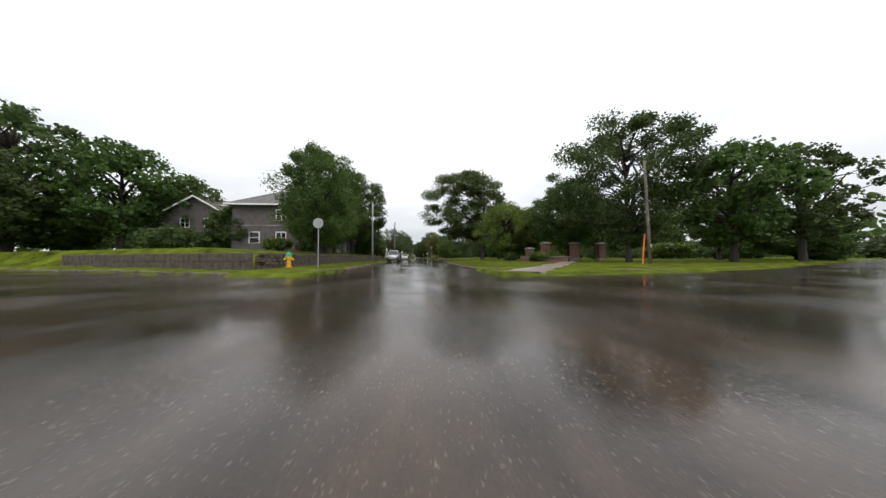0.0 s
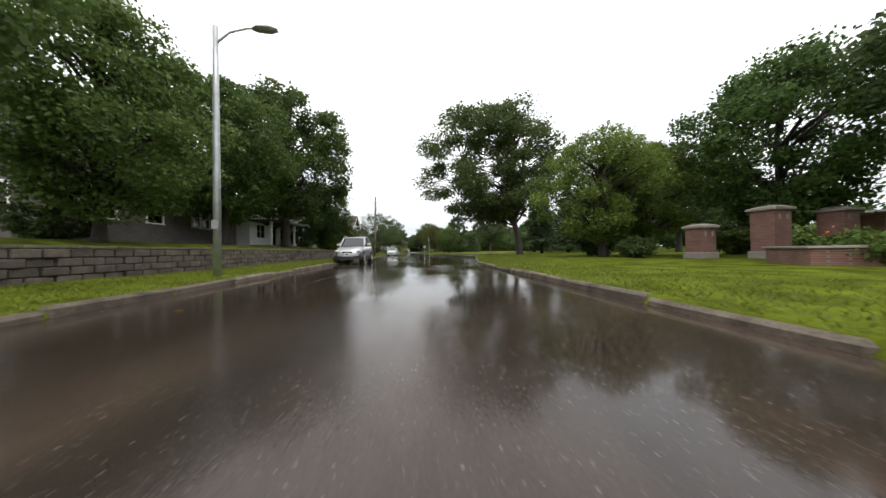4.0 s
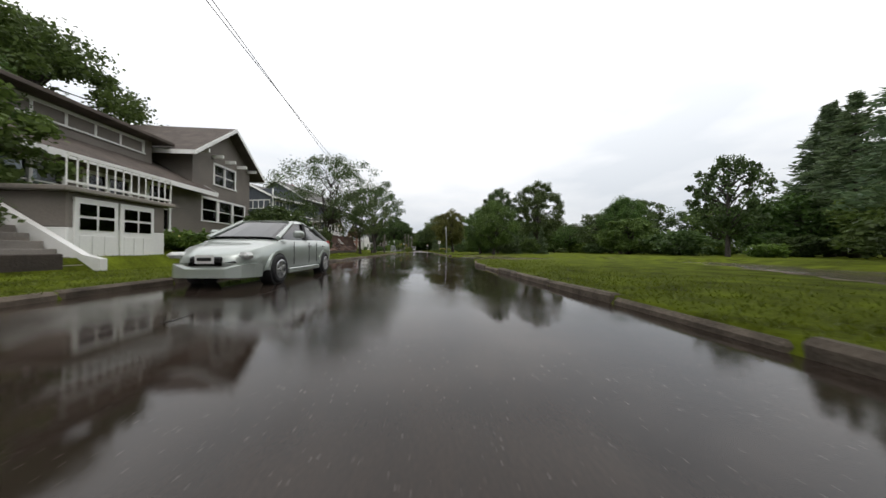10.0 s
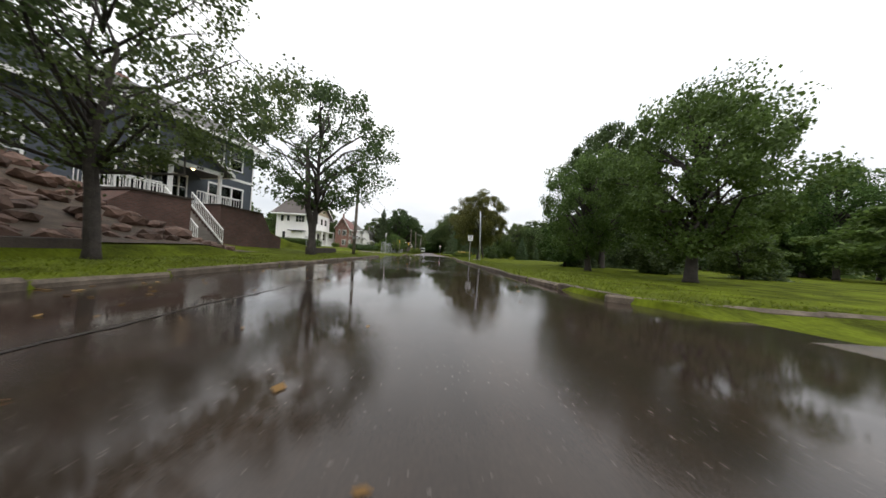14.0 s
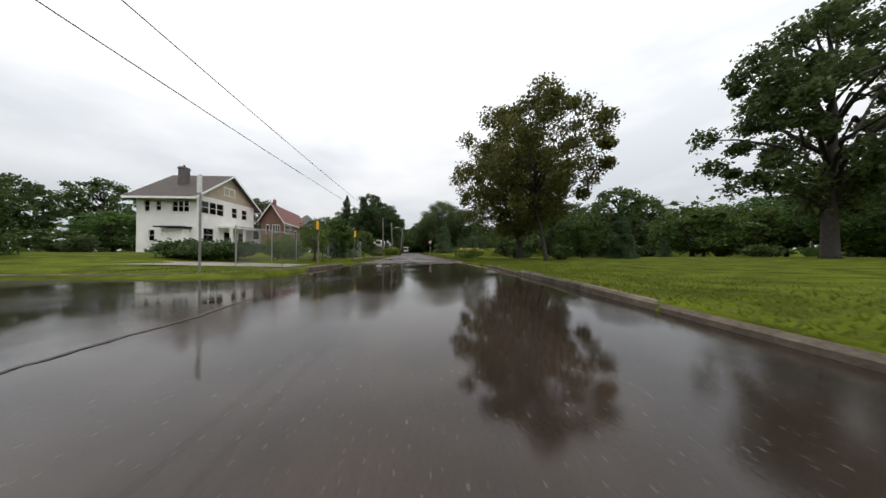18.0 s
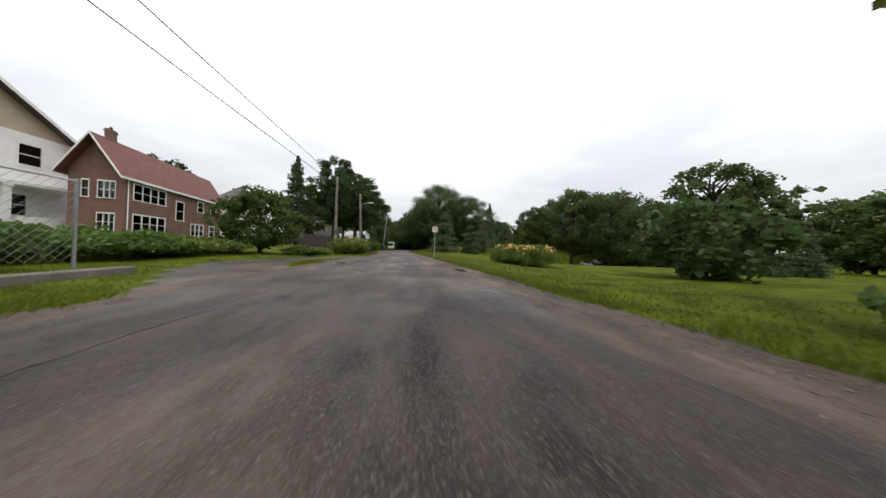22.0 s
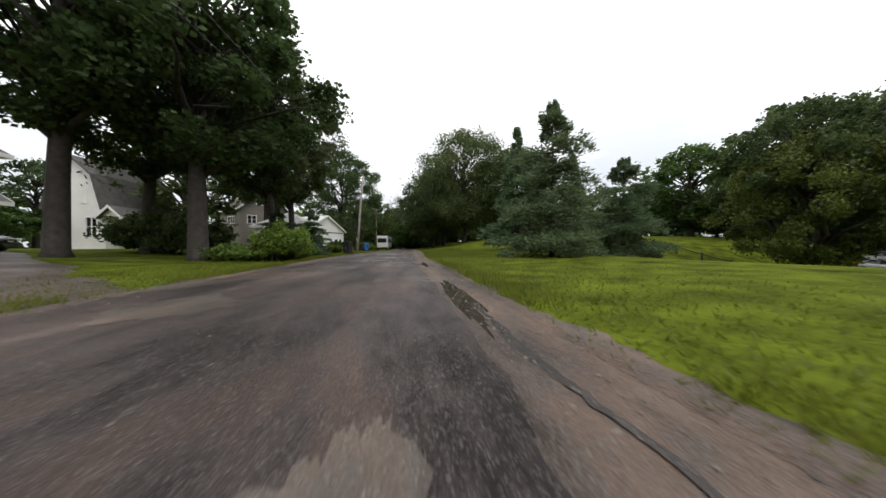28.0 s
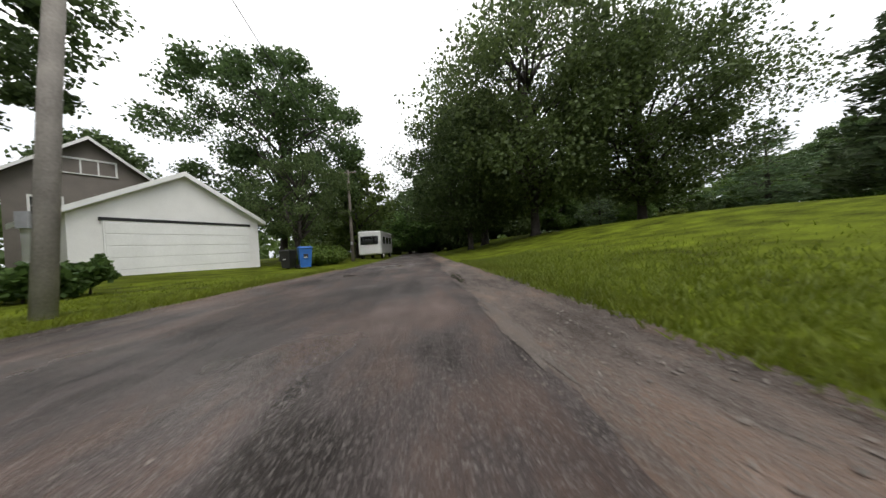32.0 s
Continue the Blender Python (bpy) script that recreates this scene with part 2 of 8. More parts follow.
def worn_blend(name, first, second, y0, y1, spread=6.0):
    """One paving that passes raggedly into another along the street."""
    m = bpy.data.materials.new(name)
    m.use_nodes = True
    n, l = m.node_tree.nodes, m.node_tree.links
    one, two = n["Principled BSDF"], n.new("ShaderNodeBsdfPrincipled")
    wet_material(name, *first, into=(m, one))
    wet_material(name, *second, into=(m, two))
    geo, sep, ragged, add, rng, mix = n.new("ShaderNodeNewGeometry"), n.new("ShaderNodeSeparateXYZ"), n.new("ShaderNodeTexNoise"), n.new("ShaderNodeMath"), n.new("ShaderNodeMapRange"), n.new("ShaderNodeMixShader")
    ragged.inputs["Scale"].default_value, ragged.inputs["Detail"].default_value, ragged.inputs["Roughness"].default_value = 0.7, 8, 0.65
    l.new(geo.outputs["Position"], sep.inputs[0])
    l.new(geo.outputs["Position"], ragged.inputs["Vector"])
    add.operation = "MULTIPLY_ADD"
    add.inputs[1].default_value = spread
    l.new(ragged.outputs["Fac"], add.inputs[0])
    l.new(sep.outputs["Y"], add.inputs[2])
    rng.inputs["From Min"].default_value, rng.inputs["From Max"].default_value = y0 + spread / 2, y1 + spread / 2
    l.new(add.outputs[0], rng.inputs["Value"])
    l.new(rng.outputs[0], mix.inputs[0])
    l.new(one.outputs[0], mix.inputs[1])
    l.new(two.outputs[0], mix.inputs[2])
    l.new(mix.outputs[0], n["Material Output"].inputs[0])
    return m


def brick_material(name, one, two, mortar, size=0.21):
    m = bpy.data.materials.new(name)
    m.use_nodes = True
    n, l = m.node_tree.nodes, m.node_tree.links
    b = n["Principled BSDF"]
    geo = n.new("ShaderNodeNewGeometry")
    sep = n.new("ShaderNodeSeparateXYZ")
    l.new(geo.outputs["Position"], sep.inputs[0])
    add = n.new("ShaderNodeMath")
    l.new(sep.outputs["X"], add.inputs[0])
    l.new(sep.outputs["Y"], add.inputs[1])
    comb = n.new("ShaderNodeCombineXYZ")
    l.new(add.outputs[0], comb.inputs[0])
    l.new(sep.outputs["Z"], comb.inputs[1])
    tex = n.new("ShaderNodeTexBrick")
    tex.inputs["Color1"].default_value, tex.inputs["Color2"].default_value = (*one, 1), (*two, 1)
    tex.inputs["Mortar"].default_value = (*mortar, 1)
    tex.inputs["Scale"].default_value = 1.0
    tex.inputs["Brick Width"].default_value, tex.inputs["Row Height"].default_value = size, size * 0.35
    tex.inputs["Mortar Size"].default_value = 0.008
    l.new(comb.outputs[0], tex.inputs["Vector"])
    stain = n.new("ShaderNodeTexNoise")
    stain.inputs["Scale"].default_value = 1.3
    l.new(geo.outputs["Position"], stain.inputs["Vector"])
    rng = n.new("ShaderNodeMapRange")
    rng.inputs["To Min"].default_value, rng.inputs["To Max"].default_value = 0.6, 1.4
    l.new(stain.outputs["Fac"], rng.inputs["Value"])
    hsv = n.new("ShaderNodeHueSaturation")
    l.new(tex.outputs["Color"], hsv.inputs["Color"])
    l.new(rng.outputs[0], hsv.inputs["Value"])
    l.new(hsv.outputs["Color"], b.inputs["Base Color"])
    b.inputs["Roughness"].default_value = 0.75
    bp = n.new("ShaderNodeBump")
    bp.inputs["Strength"].default_value, bp.inputs["Distance"].default_value = 0.6, 0.01
    bp.invert = True
    l.new(tex.outputs["Fac"], bp.inputs["Height"])
    l.new(bp.outputs[0], b.inputs["Normal"])
    return m


def glass_material(name, tint):
    """A thin pane: clear, tinted, with a gloss that grows towards grazing sight."""
    m = bpy.data.materials.new(name)
    m.use_nodes = True
    n, l = m.node_tree.nodes, m.node_tree.links
    n.remove(n["Principled BSDF"])
    clear, gloss, mix, fres = n.new("ShaderNodeBsdfTransparent"), n.new("ShaderNodeBsdfGlossy"), n.new("ShaderNodeMixShader"), n.new("ShaderNodeFresnel")
    clear.inputs["Color"].default_value = (*tint, 1)
    gloss.inputs["Roughness"].default_value = 0.02
    fres.inputs["IOR"].default_value = 1.6
    l.new(fres.outputs[0], mix.inputs[0])
    l.new(clear.outputs[0], mix.inputs[1])
    l.new(gloss.outputs[0], mix.inputs[2])
    l.new(mix.outputs[0], n["Material Output"].inputs[0])
    return m


M = {}
SMOOTH_STREET = ((0.0275, 0.0205, 0.0162), 0.16, 0.02, 0.0, 0.44, 0.3, 0.007)
ROUGH_LANE = ((0.047, 0.0375, 0.0355), 0.55, 0.2, 0.9, 0.60, 1.15, 0.22, 0.35)
COARSE_STREET = ((0.033, 0.0250, 0.0205), 0.25, 0.05, 0.08, 0.50, 0.6, 0.025)
M["coarse_asphalt"] = wet_material("coarse_wet_asphalt", *COARSE_STREET)
M["early_join"] = worn_blend("smoothing_wet_asphalt", COARSE_STREET, SMOOTH_STREET, 16.0, 30.0)
M["asphalt"] = wet_material("wet_asphalt", *SMOOTH_STREET)
M["rough_asphalt"] = wet_material("worn_wet_asphalt", *ROUGH_LANE)
M["worn_join"] = worn_blend("wearing_wet_asphalt", SMOOTH_STREET, ROUGH_LANE, 133.5, 138.5)
M["drive"] = wet_material("wet_park_drive", (0.085, 0.068, 0.056), 0.26, 0.08, 0.2, 0.45, 0.5, 0.1)
M["concrete"] = wet_material("wet_concrete", (0.22, 0.20, 0.18), 0.55, 0.3, 0.1, 0.7)
M["gravel"] = wet_material("wet_gravel", (0.104, 0.082, 0.070), 0.75, 0.35, 1.0, 0.75, 1.0, 0.4, 0.3)
M["pathway"] = wet_material("wet_path_concrete", (0.17, 0.14, 0.115), 0.5, 0.3, 0.2, 0.65, 0.8, 0.1)
M["mud"] = wet_material("wet_mud", (0.056, 0.042, 0.034), 0.5, 0.2, 0.8, 0.6, 1.0, 0.18, 0.4)
M["kerb"] = material("kerb_concrete", (0.120, 0.098, 0.076), 0.85, spec=0.25, vary=0.6, scale=3, fine=30, bump=0.6, obj=0.25)
M["grass"] = material("lawn_grass", (0.047, 0.052, 0.006), 0.95, vary=0.65, scale=1.1, fine=14, bump=1.0, second=(0.080, 0.102, 0.008), spec=0.05)
M["blade"] = leaf_material("grass_blade", (0.086, 0.108, 0.009), (0.152, 0.178, 0.020))
M["dirt"] = material("damp_soil", (0.085, 0.06, 0.042), 0.8, vary=0.5, scale=3, fine=30, bump=0.8)
M["bark"] = material("wet_bark", (0.040, 0.032, 0.027), 0.8, vary=0.5, scale=5, fine=22, bump=1.0)
M["leaf_maple"] = leaf_material("maple_leaf", (0.033, 0.062, 0.014), (0.105, 0.165, 0.040))
M["leaf_light"] = leaf_material("light_leaf", (0.045, 0.080, 0.014), (0.15, 0.21, 0.042))
M["leaf_vine"] = leaf_material("vine_leaf", (0.062, 0.105, 0.014), (0.19, 0.26, 0.045))
M["leaf_warm"] = leaf_material("turning_leaf", (0.052, 0.058, 0.013), (0.165, 0.16, 0.040))
M["leaf_turn"] = leaf_material("half_turned_leaf", (0.048, 0.060, 0.014), (0.145, 0.145, 0.038))
M["leaf_dark"] = leaf_material("dark_leaf", (0.032, 0.054, 0.018), (0.098, 0.142, 0.046))
M["needle"] = leaf_material("spruce_needle", (0.045, 0.078, 0.036), (0.13, 0.18, 0.088))
M["wood_pole"] = material("weathered_pole_wood", (0.17, 0.145, 0.125), 0.85, vary=0.4, scale=2, fine=25, bump=0.7)
M["pale_pole"] = material("bleached_pole_wood", (0.31, 0.285, 0.26), 0.85, vary=0.35, scale=2, fine=25, bump=0.6)
M["steel"] = material("galvanised_steel", (0.42, 0.43, 0.44), 0.45, 0.8, vary=0.2)
M["dark_metal"] = material("dark_metal", (0.03, 0.03, 0.032), 0.5, 0.5, vary=0.2)
M["white_paint"] = material("white_paint", (0.80, 0.80, 0.78), 0.5, vary=0.08, scale=0.8, fine=12, bump=0.1)
M["white_siding"] = material("white_stucco", (0.80, 0.79, 0.77), 0.75, vary=0.1, scale=0.7, fine=30, bump=0.3)
M["tan_siding"] = material("tan_shingle", (0.44, 0.37, 0.27), 0.75, vary=0.15, scale=1, fine=18, bump=0.4)
M["grey_siding"] = material("taupe_siding", (0.195, 0.172, 0.152), 0.75, vary=0.15, scale=1, fine=18, bump=0.4)
M["blue_siding"] = material("slate_blue_siding", (0.075, 0.088, 0.11), 0.65, vary=0.15, scale=1, fine=18, bump=0.3)
M["cream_siding"] = material("cream_siding", (0.60, 0.52, 0.38), 0.7, vary=0.1, scale=1, fine=18, bump=0.3)
M["dark_brick"] = brick_material("dark_brick", (0.085, 0.07, 0.072), (0.12, 0.10, 0.10), (0.15, 0.14, 0.14))
M["brown_brick"] = brick_material("brown_brick", (0.085, 0.042, 0.033), (0.13, 0.062, 0.048), (0.10, 0.085, 0.075))
M["red_brick"] = brick_material("red_brick", (0.155, 0.064, 0.048), (0.215, 0.092, 0.068), (0.21, 0.175, 0.155))
M["roof_grey"] = material("grey_shingle", (0.11, 0.105, 0.10), 0.85, vary=0.35, scale=2, fine=20, bump=0.6)
M["roof_brown"] = material("brown_shingle", (0.085, 0.068, 0.058), 0.85, vary=0.35, scale=2, fine=20, bump=0.6)
M["roof_dark"] = material("dark_wet_shingle", (0.075, 0.062, 0.055), 0.75, vary=0.35, scale=2, fine=20, bump=0.6)
M["peeling_roof"] = material("peeling_white_roof", (0.50, 0.49, 0.47), 0.7, vary=0.55, scale=3, fine=26, bump=0.4, second=(0.62, 0.62, 0.60))
M["roof_red"] = material("red_roof_tile", (0.17, 0.062, 0.050), 0.7, vary=0.3, scale=2, fine=16, bump=0.6)
M["glass"] = glass_material("window_glass", (0.55, 0.6, 0.6))
M["car_glass"] = glass_material("tinted_car_glass", (0.12, 0.13, 0.13))
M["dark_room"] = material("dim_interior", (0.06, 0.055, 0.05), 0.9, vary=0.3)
M["blind"] = material("window_blind", (0.45, 0.46, 0.46), 0.6, vary=0.15)
M["stone"] = material("wall_stone", (0.082, 0.066, 0.054), 0.8, vary=0.5, scale=4, fine=25, bump=0.9, obj=0.35)
M["red_stone"] = material("red_rubble", (0.135, 0.082, 0.062), 0.8, vary=0.45, scale=4, fine=20, bump=0.9, obj=0.4)
M["timber"] = material("dark_timber", (0.048, 0.036, 0.029), 0.8, vary=0.35, scale=3, fine=20, bump=0.5, obj=0.2)
M["rubber"] = material("tyre_rubber", (0.018, 0.018, 0.019), 0.7, vary=0.2)
M["plastic_black"] = material("black_plastic", (0.022, 0.022, 0.023), 0.45, vary=0.2)
M["plastic_blue"] = material("blue_plastic", (0.03, 0.13, 0.42), 0.4, vary=0.2)
M["yellow"] = material("hydrant_yellow", (0.72, 0.40, 0.03), 0.4, vary=0.15)
M["green_paint"] = material("hydrant_green", (0.03, 0.27, 0.13), 0.4, vary=0.15)
M["orange"] = material("orange_marker", (0.80, 0.20, 0.05), 0.45, vary=0.15)
M["sign_yellow"] = material("sign_yellow", (0.85, 0.47, 0.02), 0.4, vary=0.1)
M["sign_white"] = material("sign_white", (0.75, 0.75, 0.74), 0.4, vary=0.06)
M["sign_back"] = material("sign_back_aluminium", (0.38, 0.39, 0.40), 0.4, 0.6, vary=0.1)
M["red_paint"] = material("sign_red", (0.62, 0.05, 0.04), 0.4, vary=0.1)
M["black_ink"] = material("sign_black", (0.02, 0.02, 0.02), 0.5, vary=0.1)
M["dead_leaf"] = leaf_material("fallen_leaf", (0.12, 0.06, 0.015), (0.42, 0.30, 0.09))
M["stone_chip"] = material("pale_stone_chip", (0.15, 0.128, 0.11), 0.6, vary=0.6, scale=9, fine=60)
M["flower_yellow"] = leaf_material("yellow_petal", (0.70, 0.48, 0.06), (0.90, 0.76, 0.30))
M["flower_orange"] = leaf_material("orange_petal", (0.60, 0.17, 0.03), (0.80, 0.42, 0.14))


# ---- mesh helpers ----
def part(name, bm, mat, parent=None, label="", smooth=False):
    me = bpy.data.meshes.new(name)
    if isinstance(bm, tuple):
        me.from_pydata(*bm)
    else:
        bmesh.ops.recalc_face_normals(bm, faces=bm.faces)
        bm.to_mesh(me)
        bm.free()
    me.materials.append(mat)
    if smooth:
        me.shade_smooth()
    ob = new(name, me)
    if parent is not None:
        ob.parent = parent
    if label:
        ob["label"] = label
    return ob


def thing(name, m, label, category, group="", kind=""):
    ob = new(name)
    ob.matrix_basis = m
    return tagged(ob, label, category, group, kind)


def box(bm, lo, hi, bevel=0.0, m=None):
    """An upright block between two corners, with worn edges if bevel is given."""
    c = [(a + b) / 2 for a, b in zip(lo, hi)]
    s = [abs(b - a) for a, b in zip(lo, hi)]
    mat = Matrix.LocRotScale(c, None, s)
    r = bmesh.ops.create_cube(bm, size=1.0, matrix=mat)
    vs = r["verts"]
    if bevel:
        edges = list({e for v in vs for e in v.link_edges})
        r = bmesh.ops.bevel(bm, geom=edges, offset=min(bevel, min(s) * 0.45), segments=1, profile=0.5, affect="EDGES")
        vs = r["verts"]
    if m is not None:
        bmesh.ops.transform(bm, matrix=m, verts=vs)
    return vs


def tube(bm, pts, radii, sides=8, cap=True):
    """A tapered tube along points."""
    rings = []
    pts = [Vector(p) for p in pts]
    for i, p in enumerate(pts):
        d = (pts[min(i + 1, len(pts) - 1)] - pts[max(i - 1, 0)]).normalized()
        a = d.orthogonal().normalized() if abs(d.z) < 0.95 else Vector((1, 0, 0))
        a = (a - d * a.dot(d)).normalized()
        b = d.cross(a)
        rings.append([bm.verts.new(p + (a * math.cos(k * math.tau / sides) + b * math.sin(k * math.tau / sides)) * radii[i]) for k in range(sides)])
    for r0, r1 in zip(rings, rings[1:]):
        for k in range(sides):
            bm.faces.new((r0[k], r0[(k + 1) % sides], r1[(k + 1) % sides], r1[k]))
    if cap:
        bm.faces.new(rings[0][::-1])
        bm.faces.new(rings[-1])
    return rings


def prism(bm, outline, z0, z1):
    """An upright prism over an outline of (x, y)."""
    lo = [bm.verts.new((x, y, z0)) for x, y in outline]
    hi = [bm.verts.new((x, y, z1)) for x, y in outline]
    bm.faces.new(lo[::-1])
    bm.faces.new(hi)
    for i in range(len(lo)):
        j = (i + 1) % len(lo)
        bm.faces.new((lo[i], lo[j], hi[j], hi[i]))


def quads_mesh(name, corners, mat, parent=None, label=""):
    """One mesh of many loose quads from an array (n, 4, 3)."""
    n = len(corners)
    me = bpy.data.meshes.new(name)
    me.vertices.add(4 * n)
    me.vertices.foreach_set("co", np.ascontiguousarray(corners, dtype=np.float32).ravel())
    me.loops.add(4 * n)
    me.loops.foreach_set("vertex_index", np.arange(4 * n, dtype=np.int32))
    me.polygons.add(n)
    me.polygons.foreach_set("loop_start", np.arange(0, 4 * n, 4, dtype=np.int32))
    me.update(calc_edges=True)
    me.materials.append(mat)
    ob = new(name, me)
    if parent is not None:
        ob.parent = parent
    if label:
        ob["label"] = label
    return ob


def leaf_quads(rng, centres, size, droop=0.3, slim=1.0, along=None):
    """Pointed leaf clumps, folded at random, round the centres."""
    n = len(centres)
    a = rng.normal(size=(n, 3))
    a[:, 2] *= 0.6
    a[:, 2] -= droop
    if along is not None:
        a = a * 0.45 + along
    a /= np.linalg.norm(a, axis=1, keepdims=True)
    b = np.cross(a, rng.normal(size=(n, 3)))
    b /= np.linalg.norm(b, axis=1, keepdims=True)
    s = size * rng.uniform(0.6, 1.35, size=(n, 1))
    w = s * slim * rng.uniform(0.38, 0.62, size=(n, 1))
    return np.stack([centres - a * s * 0.5, centres + b * w - a * s * 0.05, centres + a * s * 0.6, centres - b * w], 1)




# ---- lie of the land ----
LEFT_EDGE = [(-60, -4.6), (14, -4.2), (22, -4.3), (36, -4.8), (58, -5.0), (78, -5.2), (92, -4.9), (113, -4.9), (128, -4.4), (140, -3.4), (150, -3.2), (158, -3.4), (166, -2.8), (176, -2.9), (183, -3.8), (192, -4.4), (206, -5.0), (216, -4.6), (226, -3.7), (236, -3.1), (330, -3.0)]
RIGHT_EDGE = [(-60, 3.2), (14, 3.2), (22, 3.0), (36, 3.4), (40, 4.3), (44, 5.2), (50, 6.6), (54.5, 8.0), (58, 7.6), (61.2, 2.8), (76, 2.7), (84, 4.2), (86, 4.4), (94.5, 4.2), (96, 3.4), (100, 3.1), (112, 2.9), (119, 2.8), (127, 3.4), (142, 3.1), (150, 2.6), (166, 2.15), (178, 1.75), (188, 1.3), (203, 1.1), (216, 1.7), (330, 1.7)]
PAVED_EDGE = [p for p in RIGHT_EDGE if p[0] < 128] + [(128, 3.3), (142, 2.4), (150, 1.9), (157, 1.6), (166, 0.8), (178, 0.8), (188, 0.7), (203, 0.6), (216, 0.9), (330, 0.9)]


def curve_at(table, y):
    return float(np.interp(y, [a for a, _ in table], [b for _, b in table]))


def smooth(a, b, v):
    u = min(1.0, max(0.0, (v - a) / (b - a)))
    return u * u * (3 - 2 * u)


def line_gap(x, y, x0, y0, x1, y1):
    """How far a place lies from the line between two points."""
    dx, dy = x1 - x0, y1 - y0
    u = min(1.0, max(0.0, ((x - x0) * dx + (y - y0) * dy) / (dx * dx + dy * dy)))
    return math.hypot(x - x0 - u * dx, y - y0 - u * dy)


# centre lines and half widths of the side roads
SIDE_ROADS = {
    "cross_street": ([(-75, 30), (-28, 12.2), (-14, 6.4), (-7, 3.4), (0, 2.0), (10, 3.0), (20, 5.5), (45, 17), (80, 38)], 5.2),
    "park_loop": ([(1.0, 54.5), (4.5, 56.5), (9.4, 62.0), (14, 68.5), (18, 75), (19.5, 81), (17, 86), (11.5, 89), (6, 90.2), (0.5, 90.5)], 3.0),
    "loop_mouth": ([(0.5, 87.5), (6.0, 88.8)], 6.0),
    "side_street": ([(-70, 123.0), (-2, 123.0)], 4.7),
    "pull_off": ([(-2.6, 150.5), (-4.6, 153.5), (-5.9, 157.0), (-5.8, 160.5), (-2.6, 166.0)], 1.25),
    "dirt_pullout": ([(-3.5, 182), (-8.5, 183.2)], 1.3),
}


def side_depth(x, y):
    """Metres inside the nearest side road; below zero outside."""
    best = -99.0
    for pts, half in SIDE_ROADS.values():
        for (x0, y0), (x1, y1) in zip(pts, pts[1:]):
            best = max(best, half - line_gap(x, y, x0, y0, x1, y1))
    return best


def land(x, y):
    """Height of the ground beside the road."""
    l, r = curve_at(LEFT_EDGE, y), curve_at(RIGHT_EDGE, y)
    if x < l:
        d = l - x
        z = 0.10 + 0.05 * smooth(0, 3, d) - 0.08 * smooth(135, 150, y)
        corner = 12.0 + 0.42 * max(0.0, -8.6 - x)
        up = smooth(corner + 0.2, corner + (0.4 if x > -8.7 else 1.8), y) * (1 - smooth(57, 60, y))
        z += up * (0.72 * smooth(-8.35, -8.5, x) + 0.55 * smooth(-8.6, -14, x))
        mid = smooth(59, 62, y) * (1 - smooth(112, 116, y)) * (1 - 0.85 * smooth(101, 103, y) * (1 - smooth(112.5, 114, y)))
        z += mid * (0.32 * smooth(-8.15, -8.35, x) + 0.9 * smooth(-8.6, -12, x))
        z += 1.9 * smooth(-11.5, -16.0, x) * smooth(92, 100, y) * (1 - smooth(113, 117, y))
        z += smooth(126, 134, y) * 0.5 * smooth(3, 14, d)
    elif x > r:
        d = x - r
        kerbed = 1 - smooth(132, 142, y)
        z = 0.02 + 0.10 * kerbed + 0.12 * smooth(0.3, 4, d) * (1 - kerbed)
        z += 0.12 * smooth(3, 20, d) * smooth(20, 90, y) * (1 - smooth(150, 175, y))
        z -= 0.42 * smooth(1.5, 8, d) * smooth(142, 158, y) * (1 - smooth(171, 184, y))
        z += 0.30 * smooth(2, 18, d) * smooth(170, 190, y) * (1 - smooth(24, 60, d))
        z -= 2.5 * smooth(7, 30, d) * smooth(170, 184, y) * (1 - smooth(203, 214, y))
        z += smooth(203, 228, y) * (1.5 * smooth(0.5, 14, d) + 0.5 * smooth(14, 40, d))
    else:
        return -0.06
    z += 0.05 * noise.noise((x * 0.22, y * 0.22, 0)) * smooth(0.5, 3, abs(x - (l if x < l else r)))
    return z + (-0.08 - z) * smooth(-0.12, 0.2, side_depth(x, y))


GROUND_OFF = [0.02, 0.2, 0.6, 1.1, 1.7, 2.4, 3.0, 3.4, 3.6, 3.8, 4.1, 4.5, 5.0, 5.6, 6.3, 7, 8, 9.2, 10.5, 12, 14, 16, 18.5, 21, 24, 28, 33, 40, 50, 65, 90, 140, 250, 500, 1400]
GROUND_Y = [-1200, -500, -200, -90, -50, -30] + [-20 + 0.7 * i for i in range(226)] + [138.2 + 0.35 * i for i in range(268)] + [238, 246, 258, 280, 320, 400, 550, 900, 2000]


def ground_rows():
    verts, faces = [], []
    cols = 2 * len(GROUND_OFF) + 3
    for y in GROUND_Y:
        l, r = curve_at(LEFT_EDGE, y), curve_at(RIGHT_EDGE, y)
        xs = [l - o for o in reversed(GROUND_OFF)] + [l + 0.05, (l + r) / 2, r - 0.05] + [r + o for o in GROUND_OFF]
        verts += [(x, y, land(x, y)) for x in xs]
    for i in range(len(GROUND_Y) - 1):
        for j in range(cols - 1):
            a = i * cols + j
            faces.append((a, a + 1, a + cols + 1, a + cols))
    return verts, [], faces


ground = part("ground", ground_rows(), M["grass"], smooth=True)
tagged(ground, "rain-wet green lawns and parkland beside the street", "ground", kind="structure")


